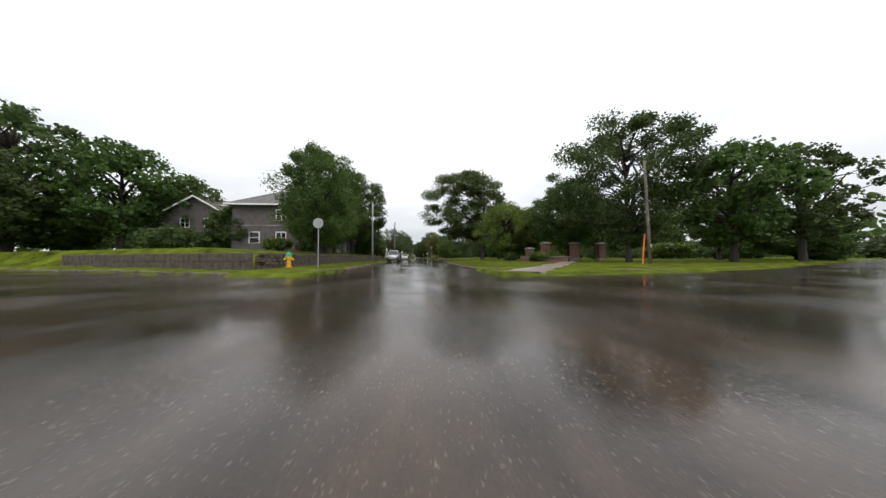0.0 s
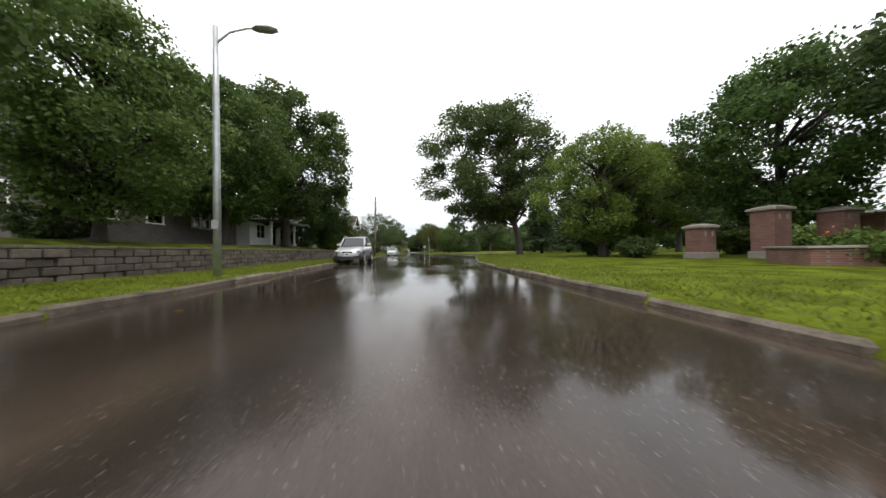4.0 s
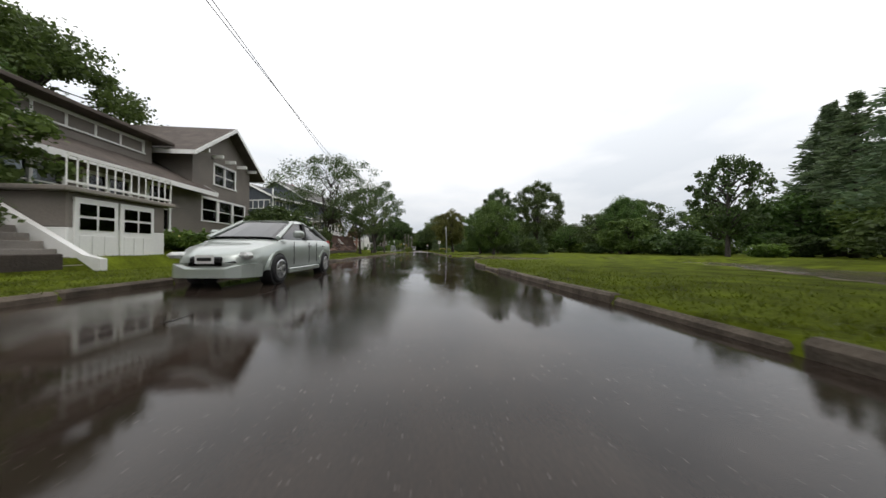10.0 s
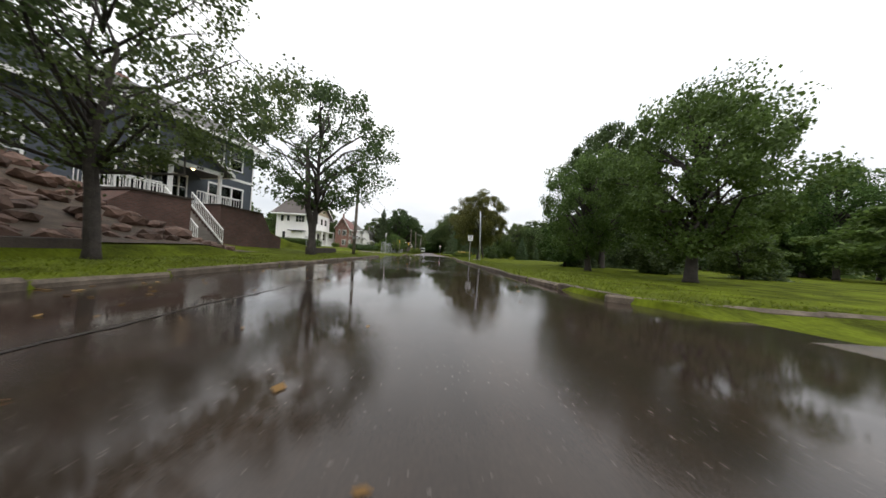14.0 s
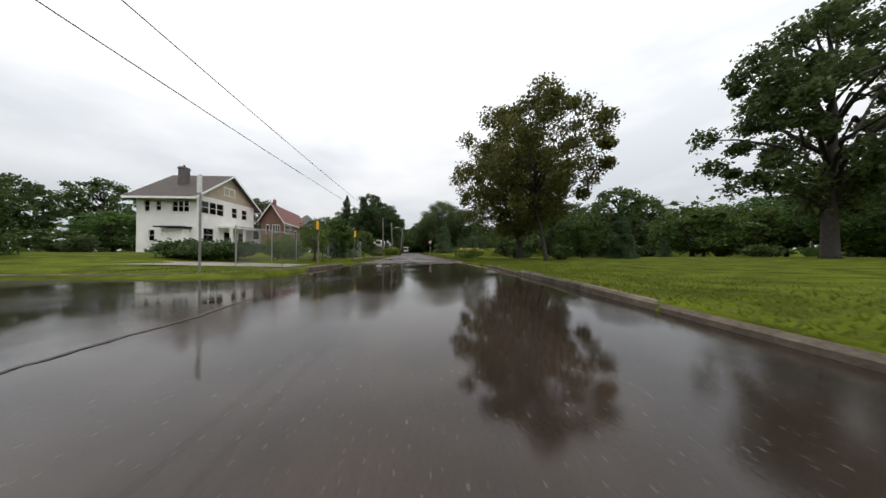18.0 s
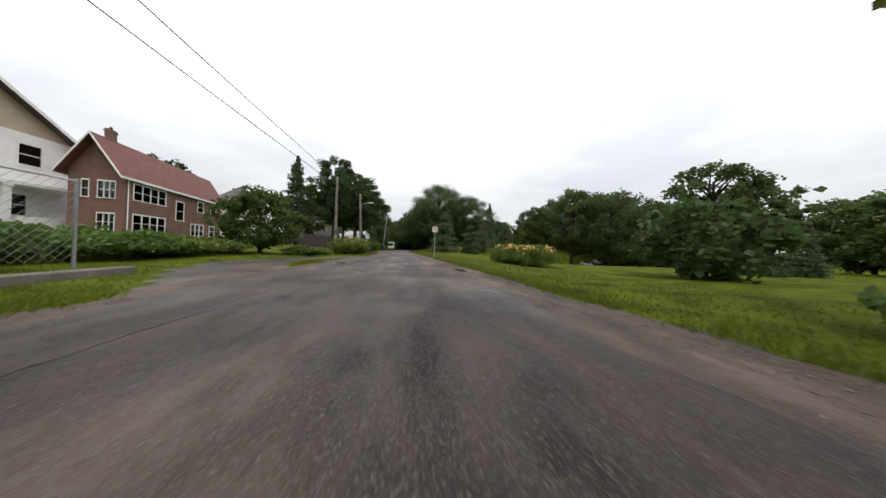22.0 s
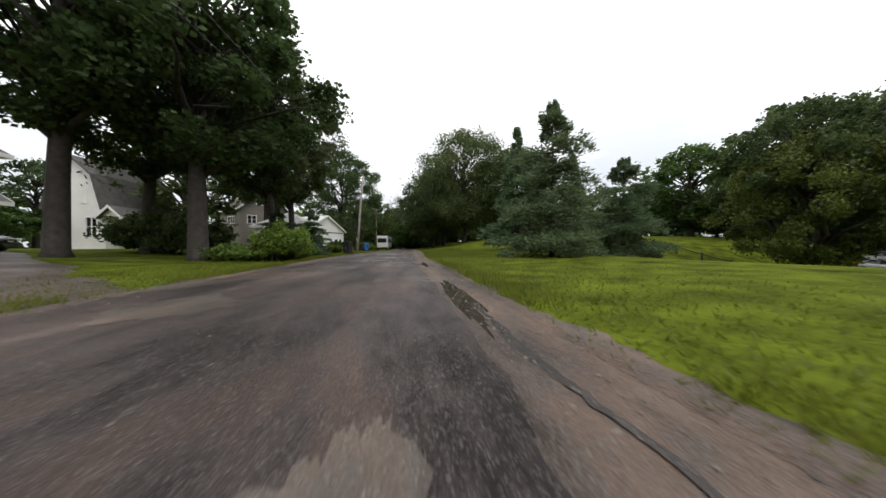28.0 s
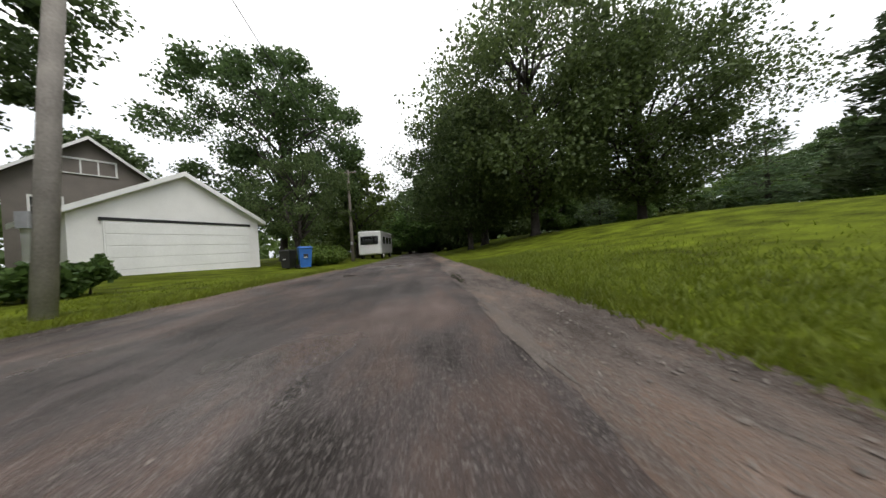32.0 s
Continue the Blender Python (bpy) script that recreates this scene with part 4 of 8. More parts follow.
TREES = [
    # kind, x, y, scale, turn, width
    ("low_maple", -10.4, 26.0, 0.86, 20, 0.84), ("maple_b", -13.2, 51.2, 1.22, 80, 1.05), ("maple", -14.2, 43.8, 1.0, 20, 0.95), ("oak", -31, 60, 0.95, 10, 1.1), ("maple_b", -43, 40, 1.25, 0, 1.0), ("maple", -38, 45, 1.05, 60, 0.9), ("oak_b", -52, 36, 1.25, 70, 1.1), ("maple", -47, 52, 1.1, 100, 1.1), ("oak", -50, 30, 1.0, 200, 1.1), ("young", -26.5, 38.5, 1.3, 0, 1.1), ("young", -24, 41.5, 1.2, 90, 1.0), ("shrub", -34, 37, 1.6, 0, 1.3), ("shrub", -30, 34, 1.4, 80, 1.4), ("low_maple", -12.4, 34.0, 0.72, 200, 0.95),
    ("oak", 23, 25, 1.15, 40, 1.05), ("light", 14.6, 41.2, 1.05, 70, 1.0), ("maple", 22.5, 36, 1.0, 0, 0.95), ("maple", 32, 22, 1.0, 90, 1.0), ("oak_b", 40, 22, 0.8, 10, 1.0), ("oak", 44, 33, 0.9, 10, 1.0), ("light", 19, 42.5, 1.0, 170, 1.0),
    ("big_oak", 14.3, 57.0, 1.46, 0, 1.25), ("oak_b", 33, 52, 0.9, 200, 1.0), ("oak_b", 42, 58, 0.9, 30, 1.1),
    ("thin_spruce", 19, 60, 1.0, 0, 1), ("thin_spruce", 25, 63, 1.1, 90, 1), ("bare_spruce", 24, 73, 0.78, 10, 1), ("bare_spruce", 28, 76, 0.85, 50, 1), ("oak_b", 36, 91.6, 0.78, 0, 0.8), ("bare_spruce", 60, 97.5, 1.51, 0, 1.25), ("bare_spruce", 66, 101, 1.62, 70, 1.25), ("bare_spruce", 54, 92, 1.37, 200, 1.2), ("bare_spruce", 72, 103, 1.58, 150, 1.3), ("thin_spruce", 33, 75, 1.15, 120, 1.1), ("maple", 30, 66, 0.9, 0, 1),
    ("spruce", -13.6, 67.6, 0.78, 60, 1.15), ("maple_b", -16.5, 73, 0.5, 10, 1.1), ("young", -12.2, 70.5, 0.8, 10, 1.0), ("young", -10.5, 64.5, 0.8, 0, 1), ("maple", -12.6, 60.0, 0.8, 30, 0.9), ("maple_b", -23.5, 81, 1.0, 30, 1.0),
    ("open", -10.6, 93.2, 1.12, 0, 1.04), ("open", -7.4, 96.8, 0.9, 140, 0.85), ("sparse", -7.6, 107.7, 1.3, 70, 0.95),
    ("spreading", 10.5, 100.9, 0.86, 0, 0.8), ("maple", 43, 117, 1.0, 50, 0.8), ("spreading", 9.8, 106.8, 0.8, 90, 0.72), ("young", 11.5, 113.0, 0.8, 90, 1.0), ("oak_b", 14.6, 112.8, 0.8, 150, 0.8), ("spruce", 20, 106, 0.5, 0, 0.9), ("spruce", 17, 109, 0.33, 40, 1.3), ("young", 17.5, 104.8, 0.5, 40, 1.2), ("shrub", 14.5, 107.5, 0.9, 0, 1.2),
    ("spruce", 13.2, 113.6, 0.55, 0, 1.1), ("spruce", 18, 115, 0.55, 60, 1.2), ("spruce", 23, 117, 0.5, 10, 1.2),
    ("oak_b", 33.8, 138.0, 1.32, 90, 1.0), ("warm", 9.3, 143.0, 1.12, 0, 0.98), ("park_maple", 9.2, 137.6, 1.1, 0, 0.95), ("spruce", 17, 140, 0.45, 0, 1.1), ("young", 15.5, 143, 0.7, 0, 1), ("spruce", 24, 143, 0.22, 0, 1.2), ("spruce", 24, 160, 0.27, 0, 1.0), ("spruce", 28, 160.5, 0.42, 60, 1.0), ("spruce", 17, 150, 0.17, 0, 1.1), ("shrub", 15.0, 157, 1.75, 0, 1.0),
    ("maple", -42, 136, 0.75, 0, 1.1), ("maple_b", -58, 150, 0.9, 0, 1.1), ("oak", -52, 186, 0.9, 0, 1), ("oak", -46, 202, 1.1, 0, 1), ("sparse", -6.7, 137.6, 0.33, 0, 0.75), ("young", -7.6, 144.5, 0.72, 50, 1.1), ("young", -8.2, 149, 0.7, 90, 1.1), ("young", -8.3, 162.4, 0.74, 90, 1.1),
    ("bare_spruce", -19.4, 196.4, 1.05, 40, 1.0), ("tall_oak", -13.8, 199, 1.12, 10, 0.95), ("tall_oak", -9.8, 200.5, 0.98, 150, 1.25), ("tall_oak", -9.6, 207.4, 0.95, 230, 0.9), ("tall_oak", -14.5, 203.5, 0.95, 20, 1.0), ("oak_b", -26, 222, 1.0, 20, 1.2), ("pine", -7.6, 208.9, 0.45, 20, 1.15), ("pine", -9.2, 207.0, 0.42, 70, 1.3),
    ("oak_b", 34, 196, 1.05, 30, 1.0), ("oak", 39, 191.5, 1.05, 120, 1.0), ("oak_b", 29, 202.5, 0.85, 70, 0.95), ("pine", 7.8, 200.0, 1.02, 0, 0.9), ("pine", 14.0, 202.2, 0.8, 40, 1.05), ("pine", 16.5, 209, 0.6, 90, 1.1), ("pine", 19.5, 211, 0.8, 10, 1.1), ("thin_spruce", 9.8, 209.4, 0.98, 0, 1.15), ("pine", 24, 221.5, 0.9, 80, 1.1), ("pine", 21, 218.5, 0.85, 10, 1.1), ("thin_spruce", 25.5, 225, 1.2, 60, 1.0), ("tall_oak", -16.6, 220.8, 1.1, 140, 1.1), ("tall_oak", -10.4, 212.4, 0.95, 300, 0.9), ("light", 28, 201.5, 1.12, 10, 0.95),
    ("round_oak", 11.4, 239.0, 1.5, 50, 1.0), ("round_oak", 5.4, 242, 1.05, 0, 1.0), ("round_oak", 20.8, 236.8, 1.22, 150, 1.12), ("oak_b", 8.0, 246, 1.2, 200, 1.0), ("oak", -12.5, 239, 1.3, 30, 1.0), ("maple", -7.5, 246, 0.9, 0, 1.0), ("oak_b", -35, 246, 1.0, 0, 1.0), ("sparse", -8.8, 233, 0.9, 0, 1.0), ("oak_b", 5, 258, 1.1, 60, 1.2),
]
for key, x, y, s, turn, w in TREES:
    plant(key, x, y, s, turn, w)

# woods that close the park, the street's end and the back yards
rng_w = np.random.default_rng(77)
wood_keys = ["maple", "maple_b", "oak", "oak_b", "maple"]
for i in range(30):
    plant(wood_keys[i % 5], 44 + rng_w.uniform(0, 14) + (26 if i < 6 else 24 if 10 < i < 18 else 0), 88 + i * 5.5 + rng_w.uniform(-2, 2), rng_w.uniform(0.7, 0.95) + (-0.15 if i > 25 else 0.4 if i > 17 else 0.1 if i > 10 else 0), rng_w.uniform(0, 360), 1.2, "leafy tree in the dense wood behind the park", "wood behind the park")
for i in range(22):
    plant(wood_keys[i % 5], 62 + rng_w.uniform(0, 20), 70 + i * 9 + rng_w.uniform(-2, 2), rng_w.uniform(0.9, 1.2), rng_w.uniform(0, 360), 1.3, "leafy tree in the dense wood behind the park", "wood behind the park")
for i in range(16):
    plant(wood_keys[i % 5], -12 + i * 4.2 + rng_w.uniform(-2, 2), 272 + rng_w.uniform(-8, 12), rng_w.uniform(0.85, 1.15), rng_w.uniform(0, 360), 1.2, "leafy tree in the wood at the end of the lane", "wood at the lane's end")
for i in range(20):
    plant(wood_keys[i % 5], -56 - rng_w.uniform(0, 14), 40 + i * 11 + rng_w.uniform(-3, 3), rng_w.uniform(0.75, 1.0), rng_w.uniform(0, 360), 1.15, "leafy tree behind the houses' back yards", "back yard trees")
for i in range(14):
    plant(["pine", "young", "light_shrub", "shrub"][i % 4], 26 + i * 2.6 + rng_w.uniform(-1, 1), 250 - i * 3.0, rng_w.uniform(0.7, 1.2), rng_w.uniform(0, 360), 1.2, "low tree at the edge of the park wood", "wood edge")


# ---- houses ----
def sides(side, length, depth):
    """From (along the wall, outwards, up) to the house's own axes."""
    return {"front": lambda a, b, z: (a, -b, z), "south": lambda a, b, z: (-b, a, z), "north": lambda a, b, z: (length + b, a, z), "back": lambda a, b, z: (a, depth + b, z)}[side]


def block(bm, at, a0, a1, b0, b1, z0, z1, bevel=0.0):
    p, q = at(a0, b0, z0), at(a1, b1, z1)
    box(bm, [min(i, j) for i, j in zip(p, q)], [max(i, j) for i, j in zip(p, q)], bevel)


def wall_panel(parent, name, mat, at, a0, a1, z0, z1, holes, thick=0.2):
    """A wall with real openings, built round them."""
    bm = bmesh.new()
    zs = sorted({z0, z1, *(h[2] for h in holes), *(h[3] for h in holes)})
    for lo, hi in zip(zs, zs[1:]):
        mid = (lo + hi) / 2
        cut = sorted((h[0], h[1]) for h in holes if h[2] < mid < h[3])
        x = a0
        for c0, c1 in cut:
            if c0 > x:
                block(bm, at, x, c0, -thick, 0, lo, hi)
            x = max(x, c1)
        if x < a1:
            block(bm, at, x, a1, -thick, 0, lo, hi)
    return part(name, bm, mat, parent)


def window(parent, at, a, z, w, h, cols=1, rows=1, trim="white_paint", blind=0.0):
    """Casing, mullions, sill and panes set into an opening."""
    c = 0.11

    def bar(name, *size):
        bm = bmesh.new()
        block(bm, at, *size)
        return part(name, bm, M[trim], ob)

    bm = bmesh.new()
    block(bm, at, a - c, a + w + c, -0.05, 0.035, z + h, z + h + c * 1.2)
    ob = part("window", bm, M[trim], parent)
    bar("jamb", a - c, a, -0.05, 0.03, z, z + h)
    bar("jamb", a + w, a + w + c, -0.05, 0.03, z, z + h)
    for i in range(1, cols):
        bar("mullion", a + w * i / cols - 0.045, a + w * i / cols + 0.045, -0.12, 0.015, z, z + h)
    for i in range(cols):
        bar("meeting_rail", a + w * i / cols, a + w * (i + 1) / cols, -0.10, -0.03, z + h * 0.5 - 0.025, z + h * 0.5 + 0.025)
    bm = bmesh.new()
    block(bm, at, a - c - 0.03, a + w + c + 0.03, -0.15, 0.07, z - 0.07, z)
    part("sill", bm, M[trim], ob)
    for i in range(cols):
        for j in range(2):
            bm = bmesh.new()
            block(bm, at, a + w * i / cols, a + w * (i + 1) / cols, -0.075 - 0.012 * j, -0.07 - 0.012 * j, z + h * 0.5 * j, z + h * 0.5 * (j + 1))
            pane = part("pane", bm, M["glass"], ob)
            pane.visible_shadow = False
    if blind:
        bm = bmesh.new()
        block(bm, at, a, a + w, -0.16, -0.15, z + h * (1 - blind), z + h)
        part("blind", bm, M["blind"], ob, "pale roller blind")
    return ob


def gable_roof(parent, x0, x1, y0, y1, z, rise, along, mat, over=0.45, wall=None, thick=0.16, trim="white_paint", gables=True):
    """Two slopes with eaves and bargeboards; along: the axis of the ridge."""
    def put(a, b, c):
        return (a, b, c) if along == "x" else (b, a, c)

    a0, a1, b0, b1 = (x0, x1, y0, y1) if along == "x" else (y0, y1, x0, x1)
    bmid, half = (b0 + b1) / 2, (b1 - b0) / 2
    slope = rise / half
    for s in (-1, 1):
        bm = bmesh.new()
        e = bmid + s * (half + over)
        ze = z - slope * over
        pts = [(a0 - over, e, ze), (a1 + over, e, ze), (a1 + over, bmid, z + rise), (a0 - over, bmid, z + rise)]
        lo = [bm.verts.new(put(*p)) for p in pts]
        hi = [bm.verts.new(put(p[0], p[1], p[2] + thick)) for p in pts]
        bm.faces.new(lo)
        bm.faces.new(hi)
        for i in range(4):
            bm.faces.new((lo[i], lo[(i + 1) % 4], hi[(i + 1) % 4], hi[i]))
        part("roof_slope", bm, M[mat], parent)
        bm = bmesh.new()
        for end in (a0 - over, a1 + over):
            d = 0.035 if end > a0 else -0.035
            q = [(end, e, ze - 0.06), (end, bmid, z + rise - 0.06), (end, bmid, z + rise + thick + 0.02), (end, e, ze + thick + 0.02)]
            f = [bm.verts.new(put(*p)) for p in q]
            g = [bm.verts.new(put(p[0] + d, p[1], p[2])) for p in q]
            bm.faces.new(f)
            bm.faces.new(g)
            for i in range(4):
                bm.faces.new((f[i], f[(i + 1) % 4], g[(i + 1) % 4], g[i]))
        box(bm, [min(p, q) for p, q in zip(put(a0 - over, e - 0.02, ze - 0.07), put(a1 + over, e + 0.02, ze + thick))], [max(p, q) for p, q in zip(put(a0 - over, e - 0.02, ze - 0.07), put(a1 + over, e + 0.02, ze + thick))])
        part("bargeboard", bm, M[trim], parent)
    if wall and gables:
        for end, d in ((a0, 0.2), (a1, -0.2)):
            bm = bmesh.new()
            q = [(end, b0, z), (end, b1, z), (end, bmid, z + rise)]
            f = [bm.verts.new(put(*p)) for p in q]
            g = [bm.verts.new(put(p[0] + d, p[1], p[2])) for p in q]
            bm.faces.new(f)
            bm.faces.new(g)
            for i in range(3):
                bm.faces.new((f[i], f[(i + 1) % 3], g[(i + 1) % 3], g[i]))
            part("gable", bm, M[wall], parent)


def hip_roof(parent, x0, x1, y0, y1, z, rise, mat, over=0.5, trim="white_paint"):
    bm = bmesh.new()
    a, b, c, d = x0 - over, x1 + over, y0 - over, y1 + over
    inset = min(b - a, d - c) / 2
    ridge = [(a + inset, (c + d) / 2), (b - inset, (c + d) / 2)] if b - a >= d - c else [((a + b) / 2, c + inset), ((a + b) / 2, d - inset)]
    lo = [bm.verts.new(p) for p in ((a, c, z), (b, c, z), (b, d, z), (a, d, z))]
    hi = [bm.verts.new((x, y, z + rise)) for x, y in ridge]
    if b - a >= d - c:
        for f in ((lo[0], lo[1], hi[1], hi[0]), (lo[1], lo[2], hi[1]), (lo[2], lo[3], hi[0], hi[1]), (lo[3], lo[0], hi[0])):
            bm.faces.new(f)
    else:
        for f in ((lo[0], lo[1], hi[0]), (lo[1], lo[2], hi[1], hi[0]), (lo[2], lo[3], hi[1]), (lo[3], lo[0], hi[0], hi[1])):
            bm.faces.new(f)
    bm.faces.new(lo[::-1])
    part("roof_slope", bm, M[mat], parent)
    bm = bmesh.new()
    for p, q in (((a, c - 0.03), (b, c)), ((a, d), (b, d + 0.03)), ((a - 0.03, c), (a, d)), ((b, c), (b + 0.03, d))):
        box(bm, (*p, z - 0.2), (*q, z + 0.03))
    part("fascia", bm, M[trim], parent)


def chimney(parent, x, y, z0, z1, mat="red_brick", w=0.7):
    bm = bmesh.new()
    box(bm, (x - w / 2, y - w / 2, z0), (x + w / 2, y + w / 2, z1), 0.02)
    box(bm, (x - w / 2 - 0.06, y - w / 2 - 0.06, z1 - 0.3), (x + w / 2 + 0.06, y + w / 2 + 0.06, z1 - 0.12), 0.02)
    ob = part("chimney", bm, M[mat], parent)
    bm = bmesh.new()
    tube(bm, [(x, y, z1 - 0.05), (x, y, z1 + 0.25)], [0.14, 0.12], 10)
    part("flue", bm, M["dark_metal"], ob)


def railing(parent, name, p, q, height=0.9, gap=0.16, mat="white_paint"):
    """Posts, top and bottom rail and pickets between two points."""
    p, q = Vector(p), Vector(q)
    bm = bmesh.new()
    for z in (0.12, height):
        tube(bm, [p + Vector((0, 0, z)), q + Vector((0, 0, z))], [0.045, 0.045], 4)
    ob = part(name, bm, M[mat], parent)
    n = max(2, int((q - p).length / gap))
    for i in range(n + 1):
        c = p + (q - p) * i / n
        bm = bmesh.new()
        tube(bm, [c, c + Vector((0, 0, height))], [0.022, 0.022], 4)
        part("picket", bm, M[mat], ob)
    return ob


def post(parent, x, y, z0, z1, w=0.16, mat="white_paint", name="post"):
    bm = bmesh.new()
    box(bm, (x - w / 2, y - w / 2, z0), (x + w / 2, y + w / 2, z1), 0.01)
    box(bm, (x - w * 0.7, y - w * 0.7, z1 - 0.14), (x + w * 0.7, y + w * 0.7, z1), 0.01)
    return part(name, bm, M[mat], parent)


def house(label, x, y, z, length, depth, height, wall, front=(), south=(), north=(), trim="white_paint", turn=90.0, skip=0.0):
    """Four walls with openings; windows as (along, height, width, height, lights, blind). Returns the thing."""
    ob = thing("house", pose(x, y, z, 0, 0, turn), label, "house")
    sets = {"front": (front, length), "south": (south, depth), "north": (north, depth), "back": ((), length)}
    for side, (wins, span) in sets.items():
        at = sides(side, length, depth)
        inner = 0.2 if side in ("south", "north") else 0.0
        wall_panel(ob, "wall", M[wall], at, inner, span - inner, -0.6, height, [(w[0], w[0] + w[2], w[1], w[1] + w[3]) for w in wins])
        for w in wins:
            window(ob, at, w[0], w[1], w[2], w[3], w[4] if len(w) > 4 else 1, 1, trim, w[5] if len(w) > 5 else 0.0)
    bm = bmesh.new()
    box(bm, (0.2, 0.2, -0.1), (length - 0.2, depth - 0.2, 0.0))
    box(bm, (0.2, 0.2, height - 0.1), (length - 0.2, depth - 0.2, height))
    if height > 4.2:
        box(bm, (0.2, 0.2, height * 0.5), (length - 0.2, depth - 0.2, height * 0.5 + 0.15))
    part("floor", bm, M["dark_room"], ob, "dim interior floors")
    return ob


def belt(ob, length, depth, z, h=0.18, mat="white_paint", name="trim_board", out=0.04):
    for lo, hi in (((-out, -out, z), (length + out, 0.0, z + h)), ((-out, 0.0, z), (0.0, depth, z + h)), ((length, 0.0, z), (length + out, depth, z + h))):
        bm = bmesh.new()
        box(bm, lo, hi)
        part(name, bm, M[mat], ob)


def corner_boards(ob, length, z0, z1, mat="white_paint"):
    bm = bmesh.new()
    for a in (0.0, length):
        box(bm, (a - 0.05, -0.05, z0), (a + 0.09 if a == 0 else a + 0.05, -0.003, z1))
    box(bm, (-0.05, -0.003, z0), (-0.003, 0.12, z1))
    part("corner_board", bm, M[mat], ob)


def clapboards(ob, side, length, depth, z0, z1, mat, step=0.22, holes=()):
    """Overlapping boards proud of the wall, one strip a course, cut at openings."""
    at = sides(side, length, depth)
    span = length if side in ("front", "back") else depth
    bm = bmesh.new()
    z = z0
    while z < z1 - 0.02:
        top = min(z + step, z1)
        cuts = sorted((h[0] - 0.1, h[0] + h[2] + 0.1) for h in holes if h[1] - 0.1 < z + step / 2 < h[1] + h[3] + 0.1)
        x = 0.0
        for c0, c1 in [*cuts, (span, span)]:
            if c0 > x + 0.02:
                block(bm, at, x, c0, 0.004, 0.022, z, top - 0.02)
            x = max(x, c1)
        z += step
    part("siding", bm, M[mat], ob)["kind"] = "stuff"


# bungalow on the corner lawn, with a deep bracketed porch
ob = house("dark brick bungalow with a deep bracketed porch and bunting", -30.0, 42.0, 4.6, 11.5, 9, 3.0, "dark_brick",
           front=[(1.2, 0.9, 1.3, 1.4, 2), (4.4, 0.1, 1.0, 2.1), (6.5, 0.9, 1.5, 1.4, 2), (9.2, 0.9, 1.5, 1.4, 2)], south=[(2.0, 0.9, 1.2, 1.3, 2), (5.5, 0.9, 1.2, 1.3, 2)])
gable_roof(ob, 0, 11.5, 0, 9, 3.0, 2.6, "x", "roof_brown", 0.7, "dark_brick")
gable_roof(ob, 0.2, 6.2, -2.4, 0.4, 2.6, 0.8, "x", "roof_brown", 0.5, "dark_brick")
bm = bmesh.new()
box(bm, (0.2, -2.4, -0.6), (6.2, 0, 0.02), 0.02)
part("porch_floor", bm, M["concrete"], ob)
for px in (0.4, 3.2, 6.0):
    post(ob, px, -2.2, 0.02, 2.6, 0.32, "dark_brick", "porch_pier")
railing(ob, "porch_railing", (0.6, -2.25, 0.02), (3.0, -2.25, 0.02), 0.8)
bm = bmesh.new()
box(bm, (3.2, 0.6, 3.6), (7.4, 4.0, 5.0))
part("dormer", bm, M["grey_siding"], ob)
at = lambda a, b, z: (3.2 + a, 0.6 - b, z)
window(ob, at, 0.7, 3.95, 2.8, 0.7, 3)
gable_roof(ob, 3.2, 7.4, 0.6, 4.0, 5.0, 0.9, "y", "roof_brown", 0.5, "grey_siding")
for px in (1.2, 4.6):
    bm = bmesh.new()
    for k in range(7):
        t0 = math.pi * k / 6
        box(bm, (px + 0.5 * math.cos(t0) - 0.09, -2.47, 2.0 - 0.42 * math.sin(t0)), (px + 0.5 * math.cos(t0) + 0.09, -2.45, 2.2 - 0.42 * math.sin(t0)))
    part("bunting", bm, M["sign_white"], ob, "white and red half-round bunting")
chimney(ob, 9.5, 5.0, 3.5, 6.6, "dark_brick")

# grey brick house behind the big maple
front = [(0.8, 0.9, 1.6, 1.5, 2), (4.2, 0.9, 1.0, 1.5), (7.6, 0.9, 1.6, 1.5, 2), (10.4, 0.9, 1.0, 1.5), (0.9, 4.0, 1.4, 1.4, 2), (4.2, 4.0, 1.0, 1.4), (7.7, 4.0, 1.4, 1.4, 2), (10.4, 4.0, 1.0, 1.4)]
ob = house("two-storey grey brick house with white sash windows", -16.5, 36.3, 1.9, 12.5, 9, 6.2, "dark_brick", front=front, south=[(2, 0.9, 1.2, 1.4, 2), (5.5, 0.9, 1.2, 1.4), (2, 4.0, 1.2, 1.4, 2)])
hip_roof(ob, 0, 12.5, 0, 9, 6.2, 3.0, "roof_grey", 0.7)
belt(ob, 12.5, 9, 3.2, 0.16, "concrete", "stone_band")
chimney(ob, 11.0, 4.0, 6.5, 9.6, "dark_brick")

# white clapboard house with a porch
fr = [(1.2, 0.8, 1.4, 1.3, 2), (4.0, 0.1, 1.0, 2.1), (6.0, 0.8, 1.4, 1.3, 2), (9.0, 0.8, 1.4, 1.3, 2)]
so = [(2.0, 0.9, 1.0, 1.3), (5.0, 0.9, 1.0, 1.3)]
ob = house("white clapboard cottage with a low front porch", -16.0, 50.0, 1.6, 12.0, 8.0, 2.9, "white_siding", front=fr, south=so, north=so)
clapboards(ob, "front", 12, 8, 0, 2.9, "white_paint", 0.2, fr)
clapboards(ob, "south", 12, 8, 0, 2.9, "white_paint", 0.2, so)
gable_roof(ob, 0, 12, 0, 8, 2.9, 2.6, "x", "roof_grey", 0.5, "white_siding")
bm = bmesh.new()
